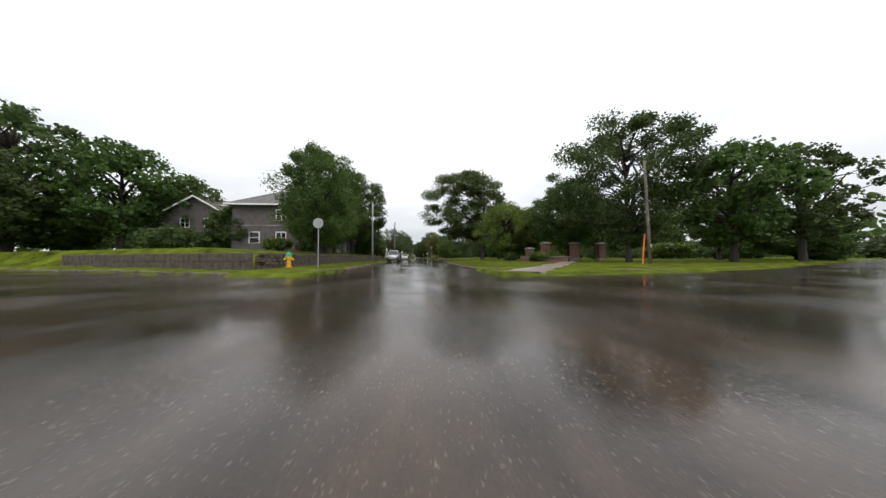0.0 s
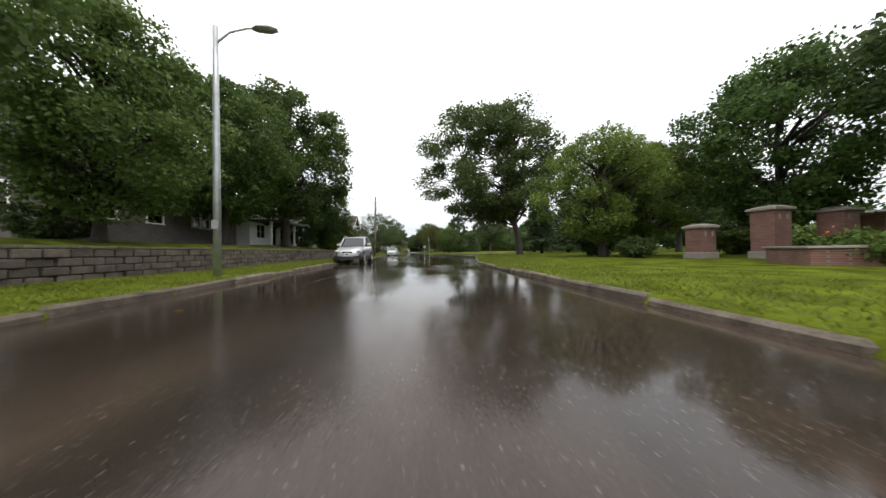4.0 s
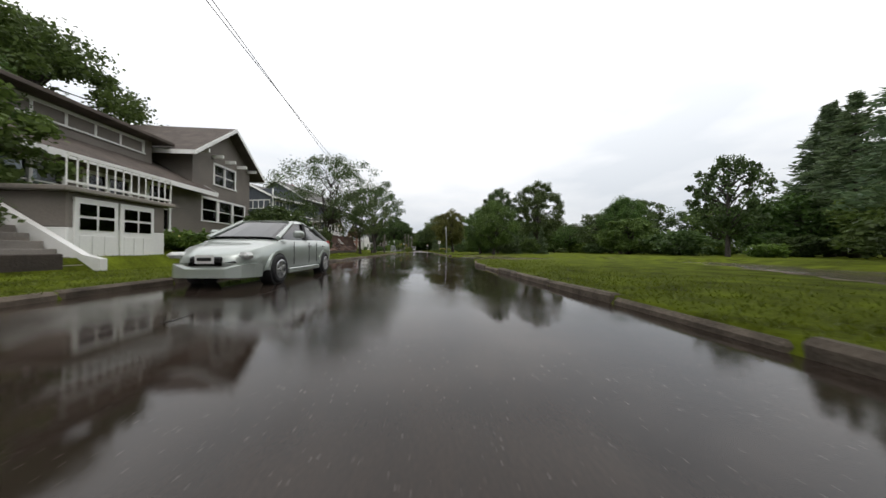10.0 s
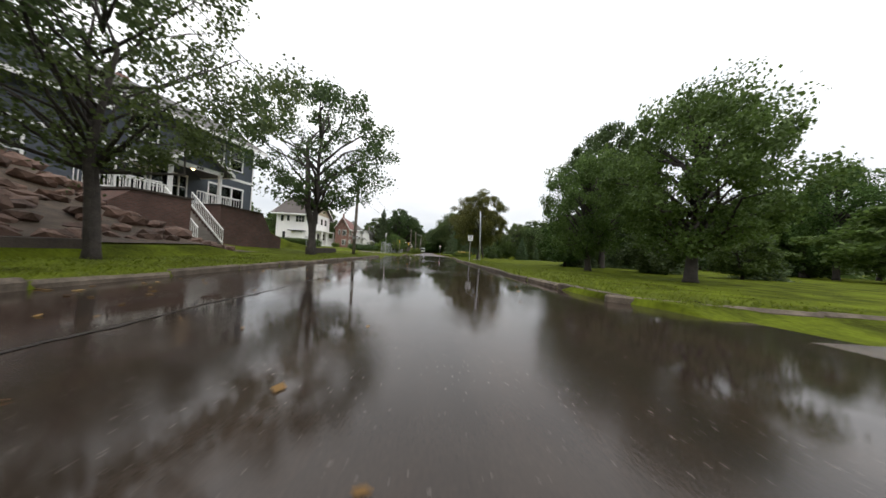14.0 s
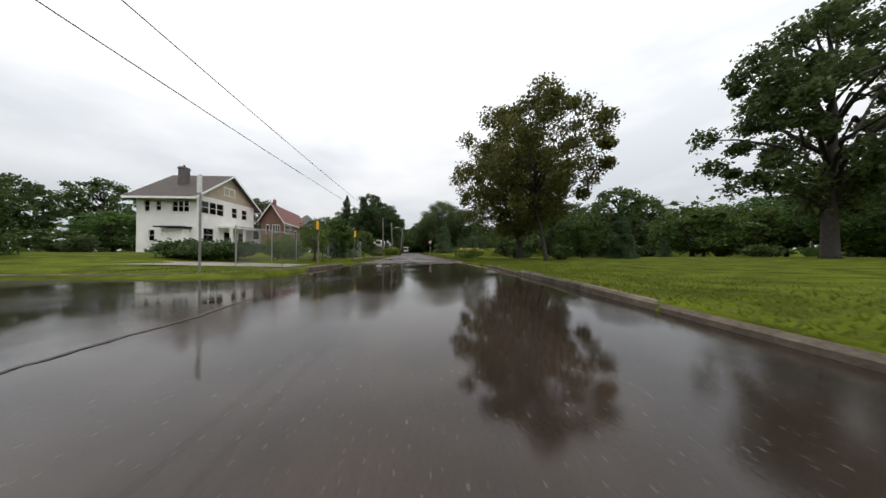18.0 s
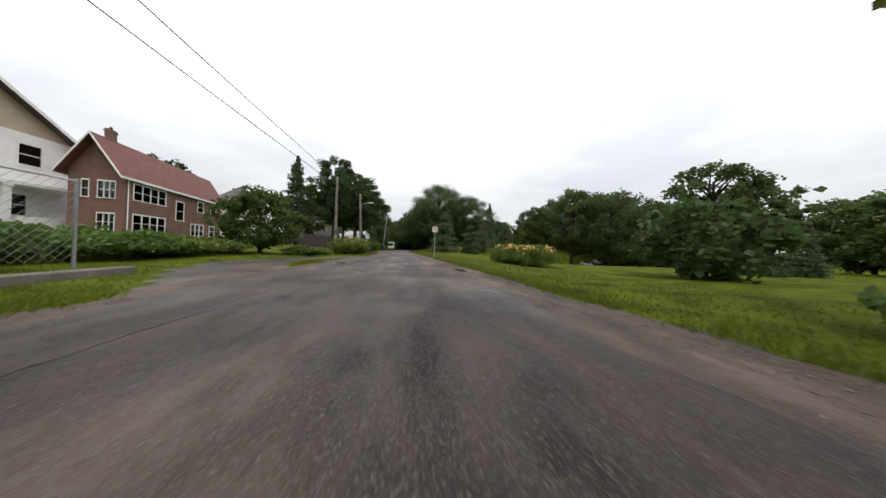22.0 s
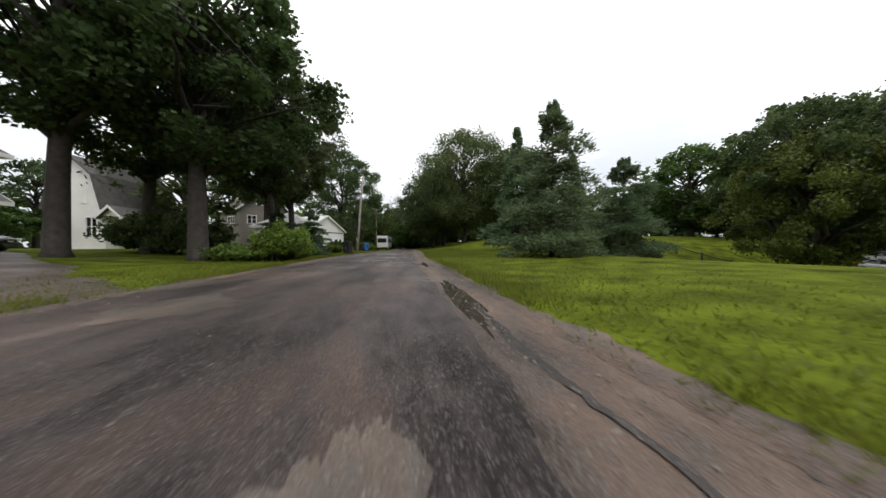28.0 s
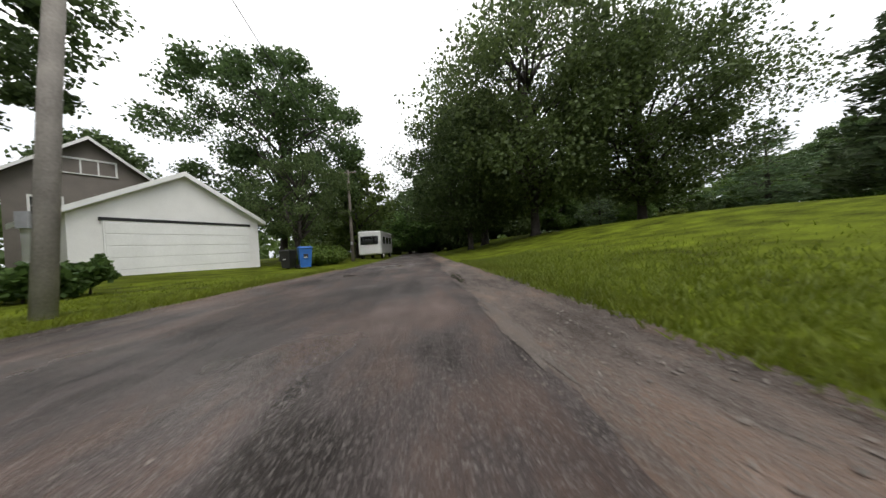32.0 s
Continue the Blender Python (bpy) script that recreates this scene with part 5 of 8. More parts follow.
box(bm, (0, -2.0, -0.8), (8, 0, 0.0), 0.02)
part("porch_floor", bm, M["concrete"], ob)
bm = bmesh.new()
box(bm, (-0.3, -2.4, 2.3), (8.3, 0, 2.5), 0.02)
part("porch_roof", bm, M["roof_grey"], ob)
for px in (0.2, 2.7, 5.3, 7.8):
    post(ob, px, -1.9, 0.0, 2.3, 0.18)

# taupe craftsman house: long low roof, shed dormer, street gable, garage in the bank
ZB = 1.55
fr = [(0.8, 0.8, 1.5, 1.25, 2, 0.3), (3.0, 0.8, 1.5, 1.25, 2, 0.3), (5.2, 0.8, 1.5, 1.25, 2, 0.3), (7.6, 0.1, 1.0, 2.1), (10.7, 0.85, 1.1, 1.3, 1, 0.4), (12.0, 0.85, 1.1, 1.3, 1, 0.4), (13.3, 0.85, 1.1, 1.3, 1, 0.4)]
ob = house("taupe shingled craftsman house with brown roof and white trim", -12.9, 69.3, ZB, 15.0, 9.0, 2.75, "grey_siding", front=fr, south=[(1.0, 0.8, 1.4, 1.2, 2), (5.0, 0.8, 1.4, 1.2, 2)], north=[(2.0, 0.8, 1.4, 1.2, 2)])
clapboards(ob, "front", 15, 9, -0.5, 2.75, "grey_siding", 0.18, fr)
gable_roof(ob, 0, 10.0, 0, 9.0, 2.75, 2.5, "x", "roof_brown", 0.8, "grey_siding")
at = sides("front", 15, 9)
wall_panel(ob, "gable_wall", M["grey_siding"], lambda a, b, z: (a, -b, z), 10.0, 15.0, 2.75, 4.9, [(11.6, 13.4, 3.2, 4.4)])
window(ob, lambda a, b, z: (a, -b, z), 11.6, 3.2, 1.8, 1.2, 2, 1, "white_paint", 0.5)
bm = bmesh.new()
box(bm, (10.0, 0.2, 2.75), (15.0, 7.0, 4.9))
part("upper_storey", bm, M["grey_siding"], ob)
gable_roof(ob, 10.0, 15.0, 0, 7.0, 4.9, 2.0, "y", "roof_brown", 0.7, "grey_siding")
bm = bmesh.new()
box(bm, (3.2, 1.2, 3.0), (9.0, 4.5, 4.7))
part("dormer", bm, M["grey_siding"], ob)
window(ob, lambda a, b, z: (3.2 + a, 1.2 - b, z), 0.5, 4.0, 4.8, 0.5, 5)
bm = bmesh.new()
box(bm, (2.7, 0.5, 4.7), (9.5, 4.7, 4.86), 0.02)
part("dormer_roof", bm, M["roof_brown"], ob)
for k in range(5):
    bm = bmesh.new()
    box(bm, (10.3 + k * 1.1, -0.62, 4.75), (10.42 + k * 1.1, 0.0, 4.95))
    part("bracket", bm, M["white_paint"], ob)
bm = bmesh.new()
box(bm, (1.4, -3.9, -0.3), (4.0, -0.2, 0.62), 0.03)
part("garage_terrace", bm, M["grey_siding"], ob)
bm = bmesh.new()
box(bm, (1.2, -4.1, 0.62), (4.2, 0.0, 0.74), 0.02)
part("terrace_slab", bm, M["concrete"], ob)
bm = bmesh.new()
box(bm, (1.4, -3.9, -1.45), (4.0, -0.2, -0.3), 0.02)
part("garage_wall", bm, M["white_paint"], ob)
for k in range(1, 3):
    x0 = 0.45 + k * 1.06
    bm = bmesh.new()
    box(bm, (x0, -3.96, -1.4), (x0 + 1.0, -3.9, 0.5), 0.01)
    door = part("garage_door_leaf", bm, M["white_paint"], ob)
    for i in range(2):
        for j in range(2):
            bm = bmesh.new()
            box(bm, (x0 + 0.1 + 0.42 * i, -3.975, -0.35 + 0.38 * j), (x0 + 0.46 + 0.42 * i, -3.962, -0.04 + 0.38 * j))
            part("pane", bm, M["car_glass"], door)
    for i in range(3):
        bm = bmesh.new()
        box(bm, (x0 + 0.08 + 0.28 * i, -3.98, -1.3), (x0 + 0.34 + 0.28 * i, -3.962, -0.5), 0.008)
        part("panel", bm, M["white_paint"], door)
# concrete steps up the bank beside the garage, with sloping white cheeks
for k in range(9):
    bm = bmesh.new()
    box(bm, (-0.5, -4.6 + 0.3 * k, -1.5), (1.15, -1.0, -1.24 + 0.19 * k), 0.012)
    part("step", bm, M["concrete"], ob)
for a in (-0.68, 1.2):
    bm = bmesh.new()
    q = [(-4.9, -1.5), (-4.9, -1.1), (-4.5, -1.0), (-2.0, 0.62), (-1.0, 0.7), (-1.0, -1.5)]
    f = [bm.verts.new((a, y, z)) for y, z in q]
    g = [bm.verts.new((a + 0.16, y, z)) for y, z in q]
    bm.faces.new(f)
    bm.faces.new(g)
    for i in range(6):
        bm.faces.new((f[i], f[(i + 1) % 6], g[(i + 1) % 6], g[i]))
    part("stair_cheek", bm, M["white_paint"], ob)
railing(ob, "terrace_railing", (1.3, -4.0, 0.74), (4.1, -4.0, 0.74), 0.8, 0.2)

# slate blue house with white trim, terrace and gabled porch
ZC = 2.7
fr = [(0.5, 0.7, 1.5, 1.5, 2, 0.3), (2.9, 0.9, 1.7, 1.2, 3), (7.6, 0.6, 2.3, 1.5, 3, 0.3), (10.3, 0.05, 1.0, 2.15), (11.6, 0.7, 1.0, 1.4, 2), (14.4, 0.6, 3.2, 1.5, 3, 0.4), (14.0, 3.6, 1.5, 1.6, 2), (16.2, 3.6, 1.2, 1.6), (9.0, 3.7, 1.5, 1.4, 2)]
so = [(0.4, 0.7, 1.5, 1.5, 2, 0.3), (2.6, 0.7, 1.5, 1.5, 2, 0.3), (5.5, 0.9, 1.2, 1.3)]
ob = house("slate blue two-storey house with broad white trim", -19.3, 99.6, ZC, 18.6, 8.5, 5.9, "blue_siding", front=fr, south=so, turn=75)
ob.scale = (0.79, 1.0, 1.0)
clapboards(ob, "front", 18.6, 8.5, 0.35, 5.9, "blue_siding", 0.17, fr)
clapboards(ob, "south", 18.6, 8.5, 0.35, 5.9, "blue_siding", 0.17, so)
belt(ob, 18.6, 8.5, 0.1, 0.22)
belt(ob, 18.6, 8.5, 2.75, 0.2)
corner_boards(ob, 18.6, 0.3, 5.9)
gable_roof(ob, 7.0, 18.6, 0, 8.5, 5.9, 2.4, "x", "roof_grey", 0.8, "blue_siding")
gable_roof(ob, 0.0, 7.0, 0, 6.5, 4.9, 1.5, "x", "roof_grey", 0.7, "blue_siding")
window(ob, lambda a, b, z: (a, -b - 0.05, z), 0.5, 3.35, 3.0, 1.0, 4)
window(ob, lambda a, b, z: (-b - 0.05, a, z), 0.5, 3.35, 4.2, 1.0, 5)
chimney(ob, 11.0, 4.5, 6.0, 8.6)
bm = bmesh.new()
box(bm, (8.2, -2.6, -1.0), (14.0, 0, 0.0), 0.02)
part("porch_floor", bm, M["concrete"], ob)
gable_roof(ob, 9.4, 13.2, -2.6, 0.3, 2.5, 1.0, "y", "roof_grey", 0.45, "blue_siding")
for px in (9.6, 13.0):
    post(ob, px, -2.45, 0.0, 2.5, 0.2)
bm = bmesh.new()
box(bm, (9.4, -2.55, 2.25), (13.2, -2.4, 2.5), 0.01)
part("porch_beam", bm, M["white_paint"], ob)
for k in range(3):
    bm = bmesh.new()
    box(bm, (11.15 + 0.17 * k, -2.58, 2.3), (11.25 + 0.17 * k, -2.555, 2.44))
    part("number_bar", bm, M["black_ink"], ob)
railing(ob, "porch_railing", (5.2, -2.5, 0.0), (9.5, -2.5, 0.0))
railing(ob, "porch_railing", (11.9, -2.5, 0.0), (14.0, -2.5, 0.0))
bm = bmesh.new()
bmesh.ops.create_uvsphere(bm, u_segments=12, v_segments=8, radius=0.11, matrix=Matrix.Translation((11.2, -2.2, 2.32)))
lamp_mat = material("porch_lamp_glow", (1.0, 0.75, 0.45), 0.4)
lamp_mat.node_tree.nodes["Principled BSDF"].inputs["Emission Color"].default_value = (1.0, 0.66, 0.32, 1)
lamp_mat.node_tree.nodes["Principled BSDF"].inputs["Emission Strength"].default_value = 9.0
part("porch_lamp", bm, lamp_mat, ob, "small lit globe lamp")

# brick terrace wall with steps before the blue house
terr = thing("terrace", pose(-19.3, 99.6, 0, 0, 0, 75), "red-brown brick terrace wall with entrance steps", "terrace wall")


def brick_mass(outline, b0, b1, name="brick_mass", mat="brown_brick"):
    """A wall block over an outline of (along, height) between two depths."""
    bm = bmesh.new()
    f = [bm.verts.new((a, b0, z)) for a, z in outline]
    g = [bm.verts.new((a, b1, z)) for a, z in outline]
    bm.faces.new(f)
    bm.faces.new(g)
    for i in range(len(f)):
        j = (i + 1) % len(f)
        bm.faces.new((f[i], f[j], g[j], g[i]))
    part(name, bm, M[mat], terr)


brick_mass([(4.0, -0.2), (4.0, 2.1), (4.7, 2.72), (7.0, 2.72), (7.0, -0.2)], -5.0, -0.03)
brick_mass([(8.5, -0.2), (8.5, 2.72), (11.3, 2.62), (12.0, 1.4), (12.9, 1.1), (12.9, -0.2)], -5.0, -0.03)
brick_mass([(4.6, 2.73), (4.6, 2.82), (7.06, 2.82), (7.06, 2.73)], -5.06, -2.7, "coping", "timber")
brick_mass([(8.44, 2.73), (8.44, 2.80), (11.3, 2.70), (11.3, 2.63)], -5.06, -2.7, "coping", "timber")
for k in range(13):
    bm = bmesh.new()
    box(bm, (7.02, -5.6 + 0.24 * k, -0.1), (8.48, -0.05, 0.3 + 0.186 * k), 0.012)
    part("step", bm, M["concrete"], terr)
for a in (7.1, 8.4):
    railing(terr, "stair_railing", (a, -5.4, 0.45), (a, -2.9, 2.6), 0.85, 0.18)
railing(terr, "terrace_railing", (4.8, -3.0, 2.82), (6.9, -3.0, 2.82), 0.8, 0.17)
railing(terr, "terrace_railing", (8.6, -3.0, 2.80), (11.2, -3.0, 2.70), 0.8, 0.17)

# cream house seen between the craftsman and the blue house
so = [(1.5, 0.9, 1.6, 1.5, 2), (5.0, 3.6, 1.6, 1.3, 2), (1.5, 3.6, 1.6, 1.3, 2)]
ob = house("cream clapboard house with grey gable roof", -24.0, 98.0, 1.4, 9, 9, 5.4, "cream_siding", front=[(1, 0.9, 1.4, 1.4, 2), (5, 0.9, 1.4, 1.4, 2), (1, 3.6, 1.4, 1.3, 2)], south=so)
clapboards(ob, "south", 9, 9, 0, 5.4, "cream_siding", 0.2, so)
gable_roof(ob, 0, 9, 0, 9, 5.4, 2.8, "y", "roof_grey", 0.6, "cream_siding")

# white house on the far corner of the side street
fr = [(0.9, 1.0, 1.4, 1.5), (3.9, 0.15, 1.0, 2.1), (6.4, 1.0, 1.0, 1.3), (0.6, 4.3, 3.2, 1.4, 3), (5.2, 4.3, 0.9, 1.3), (7.0, 4.3, 1.0, 1.3)]
so = [(1.2, 4.3, 2.6, 1.2, 3), (5.6, 4.4, 0.8, 1.1), (7.4, 4.3, 0.8, 1.2), (6.6, 1.0, 0.9, 1.2)]
ob = house("white stucco house with tan gable and dark chimney", -33.3, 163.4, 1.0, 9.5, 9.5, 6.3, "white_siding", front=fr, south=so, turn=88)
gable_roof(ob, 0, 9.5, 0, 9.5, 6.3, 3.3, "y", "roof_dark", 0.9, "tan_siding")
chimney(ob, 2.2, 5.0, 7.4, 10.0, "dark_brick", 0.9)
ob.scale = (1.42, 0.9, 1.34)
window(ob, lambda a, b, z: (a, -b - 0.02, z), 3.9, 7.1, 1.7, 0.9, 2)
bm = bmesh.new()
box(bm, (0.7, 1.0, 0.7), (-0.9, 4.4, 2.3), 0.03)
part("bay_window", bm, M["white_siding"], ob)
window(ob, lambda a, b, z: (-0.9 - b, a, z), 1.3, 0.95, 2.8, 1.1, 4)
bm = bmesh.new()
box(bm, (-1.4, 0.6, 2.4), (0.0, 4.8, 2.55), 0.02)
part("bay_roof", bm, M["dark_metal"], ob)
bm = bmesh.new()
box(bm, (3.0, -2.2, 2.75), (9.2, 0, 3.0), 0.02)
part("porch_roof", bm, M["white_paint"], ob)
for px in (3.3, 5.6, 8.9):
    post(ob, px, -2.0, 0.0, 2.75, 0.3)
bm = bmesh.new()
box(bm, (2.9, -2.2, -0.9), (9.3, 0, 0.0), 0.02)
box(bm, (6.0, -2.1, 0.0), (9.1, -1.95, 0.85), 0.02)
part("porch_base", bm, M["white_siding"], ob)
bm = bmesh.new()
box(bm, (9.5, -1.5, -0.9), (15.5, 4.5, 1.6), 0.02)
part("garage_wing", bm, M["white_siding"], ob)
bm = bmesh.new()
box(bm, (11.0, -1.56, -0.8), (14.4, -1.5, 0.9), 0.01)
part("garage_door", bm, M["white_paint"], ob)

# red brick house with red roof
fr = [(0.8, 0.9, 3.2, 1.6, 4, 0.4), (0.8, 4.0, 3.2, 1.5, 4, 0.5), (5.4, 2.6, 1.0, 2.2), (7.6, 0.9, 2.0, 1.4, 3), (10.8, 0.9, 0.9, 1.4), (8.6, 4.1, 0.9, 1.3), (11.0, 4.1, 0.9, 1.3)]
ob = house("red brick house with red roof and white casements", -25.8, 174.2, 0.5, 13.0, 8.5, 6.3, "red_brick", front=fr, south=[(1.5, 3.9, 2.6, 1.5, 3, 0.5), (5.5, 3.9, 1.0, 1.5), (1.5, 0.9, 2.6, 1.5, 3)], turn=98)
ob.scale = (1.3, 0.46, 0.98)
gable_roof(ob, 0, 13, 0, 8.5, 6.3, 3.2, "x", "roof_red", 0.7, "red_brick")
chimney(ob, 0.9, 4.3, 8.0, 10.6)
bm = bmesh.new()
tube(bm, [(0.25, -0.1, -0.4), (0.25, -0.1, 6.2)], [0.06, 0.06], 6)
part("downpipe", bm, M["white_paint"], ob)
bm = bmesh.new()
box(bm, (9.2, -0.06, -0.5), (11.8, 0.0, 0.5), 0.01)
part("garage_door", bm, M["white_paint"], ob)
for px in (8.8, 12.1):
    bm = bmesh.new()
    box(bm, (px, -0.16, 0.55), (px + 0.14, -0.003, 0.75), 0.01)
    part("wall_lamp", bm, M["white_paint"], ob)

# pale grey house behind the board fence
ob = house("pale grey house with a glazed sun porch", -29.8, 202.2, 1.2, 9.5, 8.0, 5.0, "white_siding", front=[(5.2, 0.9, 1.2, 1.3, 2), (2.0, 3.2, 1.2, 1.2, 2), (6.5, 3.2, 1.2, 1.2, 2)], south=[(2.0, 3.2, 1.2, 1.2, 2)], turn=96)
ob.scale = (0.9, 0.9, 1.32)
hip_roof(ob, 0, 9.5, 0, 8.0, 5.0, 3.2, "roof_grey", 0.7)
bm = bmesh.new()
box(bm, (-5.6, 0.4, -0.8), (0.0, 5.2, 1.3), 0.02)
part("sun_porch", bm, M["white_siding"], ob)
window(ob, lambda a, b, z: (-5.6 - b, 0.4 + a, z), 0.2, 1.3, 4.4, 1.15, 5)
window(ob, lambda a, b, z: (-5.6 + a, 0.4 - b, z), 0.2, 1.3, 5.1, 1.15, 6)
gable_roof(ob, -5.6, 0.1, 0.4, 5.2, 2.5, 0.6, "y", "roof_grey", 0.4, "white_siding")
gable_roof(ob, 4.0, 8.0, -2.0, 0.2, 2.2, 0.6, "x", "roof_grey", 0.4, "white_siding")

# gambrel house under the oaks
so = [(2.4, 3.5, 0.7, 1.5), (4.6, 3.5, 0.7, 1.5), (5.6, 3.5, 0.7, 1.5), (1.2, 0.9, 1.4, 1.4, 2), (5.6, 0.9, 1.4, 1.4, 2)]
ob = house("white gambrel-roofed house under tall trees", -28.6, 216.0, 0.8, 9.0, 8.0, 2.9, "white_siding", front=[(1, 0.8, 1.4, 1.4, 2), (5, 0.8, 1.4, 1.4, 2)], south=so[3:], turn=88)
ob.scale = (0.85, 0.62, 1.2)
prof = [(0, 2.9), (1.3, 5.6), (4.0, 7.0), (6.7, 5.6), (8.0, 2.9)]
bm = bmesh.new()
for xx in (0.0, 0.2):
    bm.faces.new([bm.verts.new((xx, y, z)) for y, z in prof])
part("gable", bm, M["white_siding"], ob)
for w in so[:3]:
    window(ob, lambda a, b, z: (-b - 0.01, a, z), *w[:4], 1)
for (ya, za), (yb, zb) in zip(prof, prof[1:]):
    bm = bmesh.new()
    lo = [bm.verts.new(p) for p in ((-0.5, ya, za), (9.5, ya, za), (9.5, yb, zb), (-0.5, yb, zb))]
    hi = [bm.verts.new(v.co + Vector((0, 0, 0.18))) for v in lo]
    bm.faces.new(lo)
    bm.faces.new(hi)
    for i in range(4):
        bm.faces.new((lo[i], lo[(i + 1) % 4], hi[(i + 1) % 4], hi[i]))
    part("roof_slope", bm, M["roof_grey"], ob)
gable_roof(ob, -0.2, 9.2, -2.6, 0.2, 2.4, 0.7, "x", "roof_grey", 0.4, "white_siding")
chimney(ob, 6.0, 4.0, 6.5, 8.6)
# grey house behind the garages
ob = house("grey clapboard house with a gable window", -26.2, 232.6, 1.2, 7.0, 8.0, 6.0, "grey_siding", front=[(1.0, 3.4, 1.2, 1.2, 2), (4.6, 3.4, 1.2, 1.2, 2)], south=[(2.4, 3.4, 2.4, 1.1, 3)], turn=50)
gable_roof(ob, 0, 7.0, 0, 8.0, 6.0, 3.0, "y", "roof_brown", 0.6, "grey_siding")
window(ob, lambda a, b, z: (a, -b - 0.02, z), 2.3, 6.5, 2.4, 1.0, 3)


def garage(label, x, y, z, length, depth, height, rise, roof, along, door, turn):
    ob = thing("garage", pose(x, y, z, 0, 0, turn), label, "garage")
    bm = bmesh.new()
    box(bm, (0, 0, -0.3), (length, depth, height))
    part("wall", bm, M["white_siding"], ob)
    if along == "hip":
        hip_roof(ob, 0, length, 0, depth, height, rise, roof, 0.35)
    else:
        gable_roof(ob, 0, length, 0, depth, height, rise, along, roof, 0.3, "white_siding")
    if door:
        bm = bmesh.new()
        box(bm, (0.9, -0.07, -0.2), (length - 0.6, -0.02, height - 0.35))
        d = part("garage_door", bm, M["white_paint"], ob)
        for k in range(5):
            bm = bmesh.new()
            box(bm, (0.95, -0.09, -0.18 + k * (height - 0.2) / 5), (length - 0.65, -0.071, -0.2 + (k + 1) * (height - 0.2) / 5 - 0.02), 0.006)
            part("door_panel", bm, M["white_paint"], d)
        bm = bmesh.new()
        box(bm, (0.8, -0.1, height - 0.35), (length - 0.5, -0.003, height - 0.22))
        part("door_header", bm, M["dark_metal"], ob)
    return ob


g1 = garage("white clapboard garage with a peeling pale roof", -14.5, 214.3, 0.25, 4.7, 4.8, 2.5, 1.7, "peeling_roof", "hip", False, 2)
bm = bmesh.new()
z = 0.0
while z < 2.3:
    box(bm, (4.704, 0.02, z), (4.73, 4.78, z + 0.17))
    box(bm, (0.02, -0.03, z), (4.68, -0.004, z + 0.17))
    z += 0.2
part("siding", bm, M["white_paint"], g1)["kind"] = "stuff"
garage("white garage with a wide closed door", -13.6, 225.0, 0.3, 7.2, 6.0, 2.8, 2.1, "white_paint", "y", True, 62)


# ---- parked cars ----
def loft(bm, rings):
    """A skin over rings of points, closed at both ends."""
    vs = [[bm.verts.new(p) for p in r] for r in rings]
    n = len(vs[0])
    for a, b in zip(vs, vs[1:]):
        for k in range(n):
            bm.faces.new((a[k], a[(k + 1) % n], b[(k + 1) % n], b[k]))
    bm.faces.new(vs[0][::-1])
    bm.faces.new(vs[-1])


def car_ring(x, half, z0, z1, round_top=0.16, tuck=0.12, tumble=0.0):
    """A cross-section of a car body, from the sill up over the shoulder."""
    h = z1 - z0
    right = [(half - tuck, z0), (half - 0.03, z0 + h * 0.18), (half, z0 + h * 0.5), (half - 0.02 - tumble * 0.5, z1 - round_top), (half - 0.09 - tumble, z1 - 0.03), (half * 0.55, z1)]
    pts = [(x, y, z) for y, z in right] + [(x, -y, z) for y, z in reversed(right)]
    return pts


def wheel(parent, x, y, r, width, spokes, outer):
    """Tyre, rim and spokes; outer: +1 or -1, the side that shows."""
    bm = bmesh.new()
    prof = [(r * 0.66, -width / 2), (r * 0.93, -width / 2), (r, -width * 0.32), (r, width * 0.32), (r * 0.93, width / 2), (r * 0.66, width / 2)]
    n = 28
    rings = [[bm.verts.new((x + math.cos(k * math.tau / n) * a, y + b, r + math.sin(k * math.tau / n) * a)) for a, b in prof] for k in range(n)]
    for k in range(n):
        for j in range(len(prof)):
            i = (j + 1) % len(prof)
            bm.faces.new((rings[k][j], rings[k][i], rings[(k + 1) % n][i], rings[(k + 1) % n][j]))
    wh = part("wheel", bm, M["rubber"], parent, "black rubber tyre", smooth=True)
    bm = bmesh.new()
    yo = y + outer * width * 0.42
    ring = [[bm.verts.new((x + math.cos(k * math.tau / n) * a, yo + outer * b, r + math.sin(k * math.tau / n) * a)) for a, b in ((r * 0.66, 0.02), (r * 0.58, 0.03), (r * 0.56, -0.05))] for k in range(n)]
    for k in range(n):
        for j in range(2):
            bm.faces.new((ring[k][j], ring[k][j + 1], ring[(k + 1) % n][j + 1], ring[(k + 1) % n][j]))
    for k in range(spokes):
        a = k * math.tau / spokes + 0.3
        m = Matrix.Translation((x, yo, r)) @ Matrix.Rotation(-a, 4, "Y")
        box(bm, (0.05, -0.02, -0.045), (r * 0.6, 0.02, 0.045), 0.01, m)
    tube(bm, [(x, yo - 0.03 * outer, r), (x, yo + 0.035 * outer, r)], [r * 0.2, r * 0.16], 12)
    part("rim", bm, M["alloy"], wh, "bright alloy rim")
    bm = bmesh.new()
    tube(bm, [(x, yo - 0.10 * outer, r), (x, yo - 0.08 * outer, r)], [r * 0.6, r * 0.6], 20)
    part("brake_disc", bm, M["dark_metal"], wh)


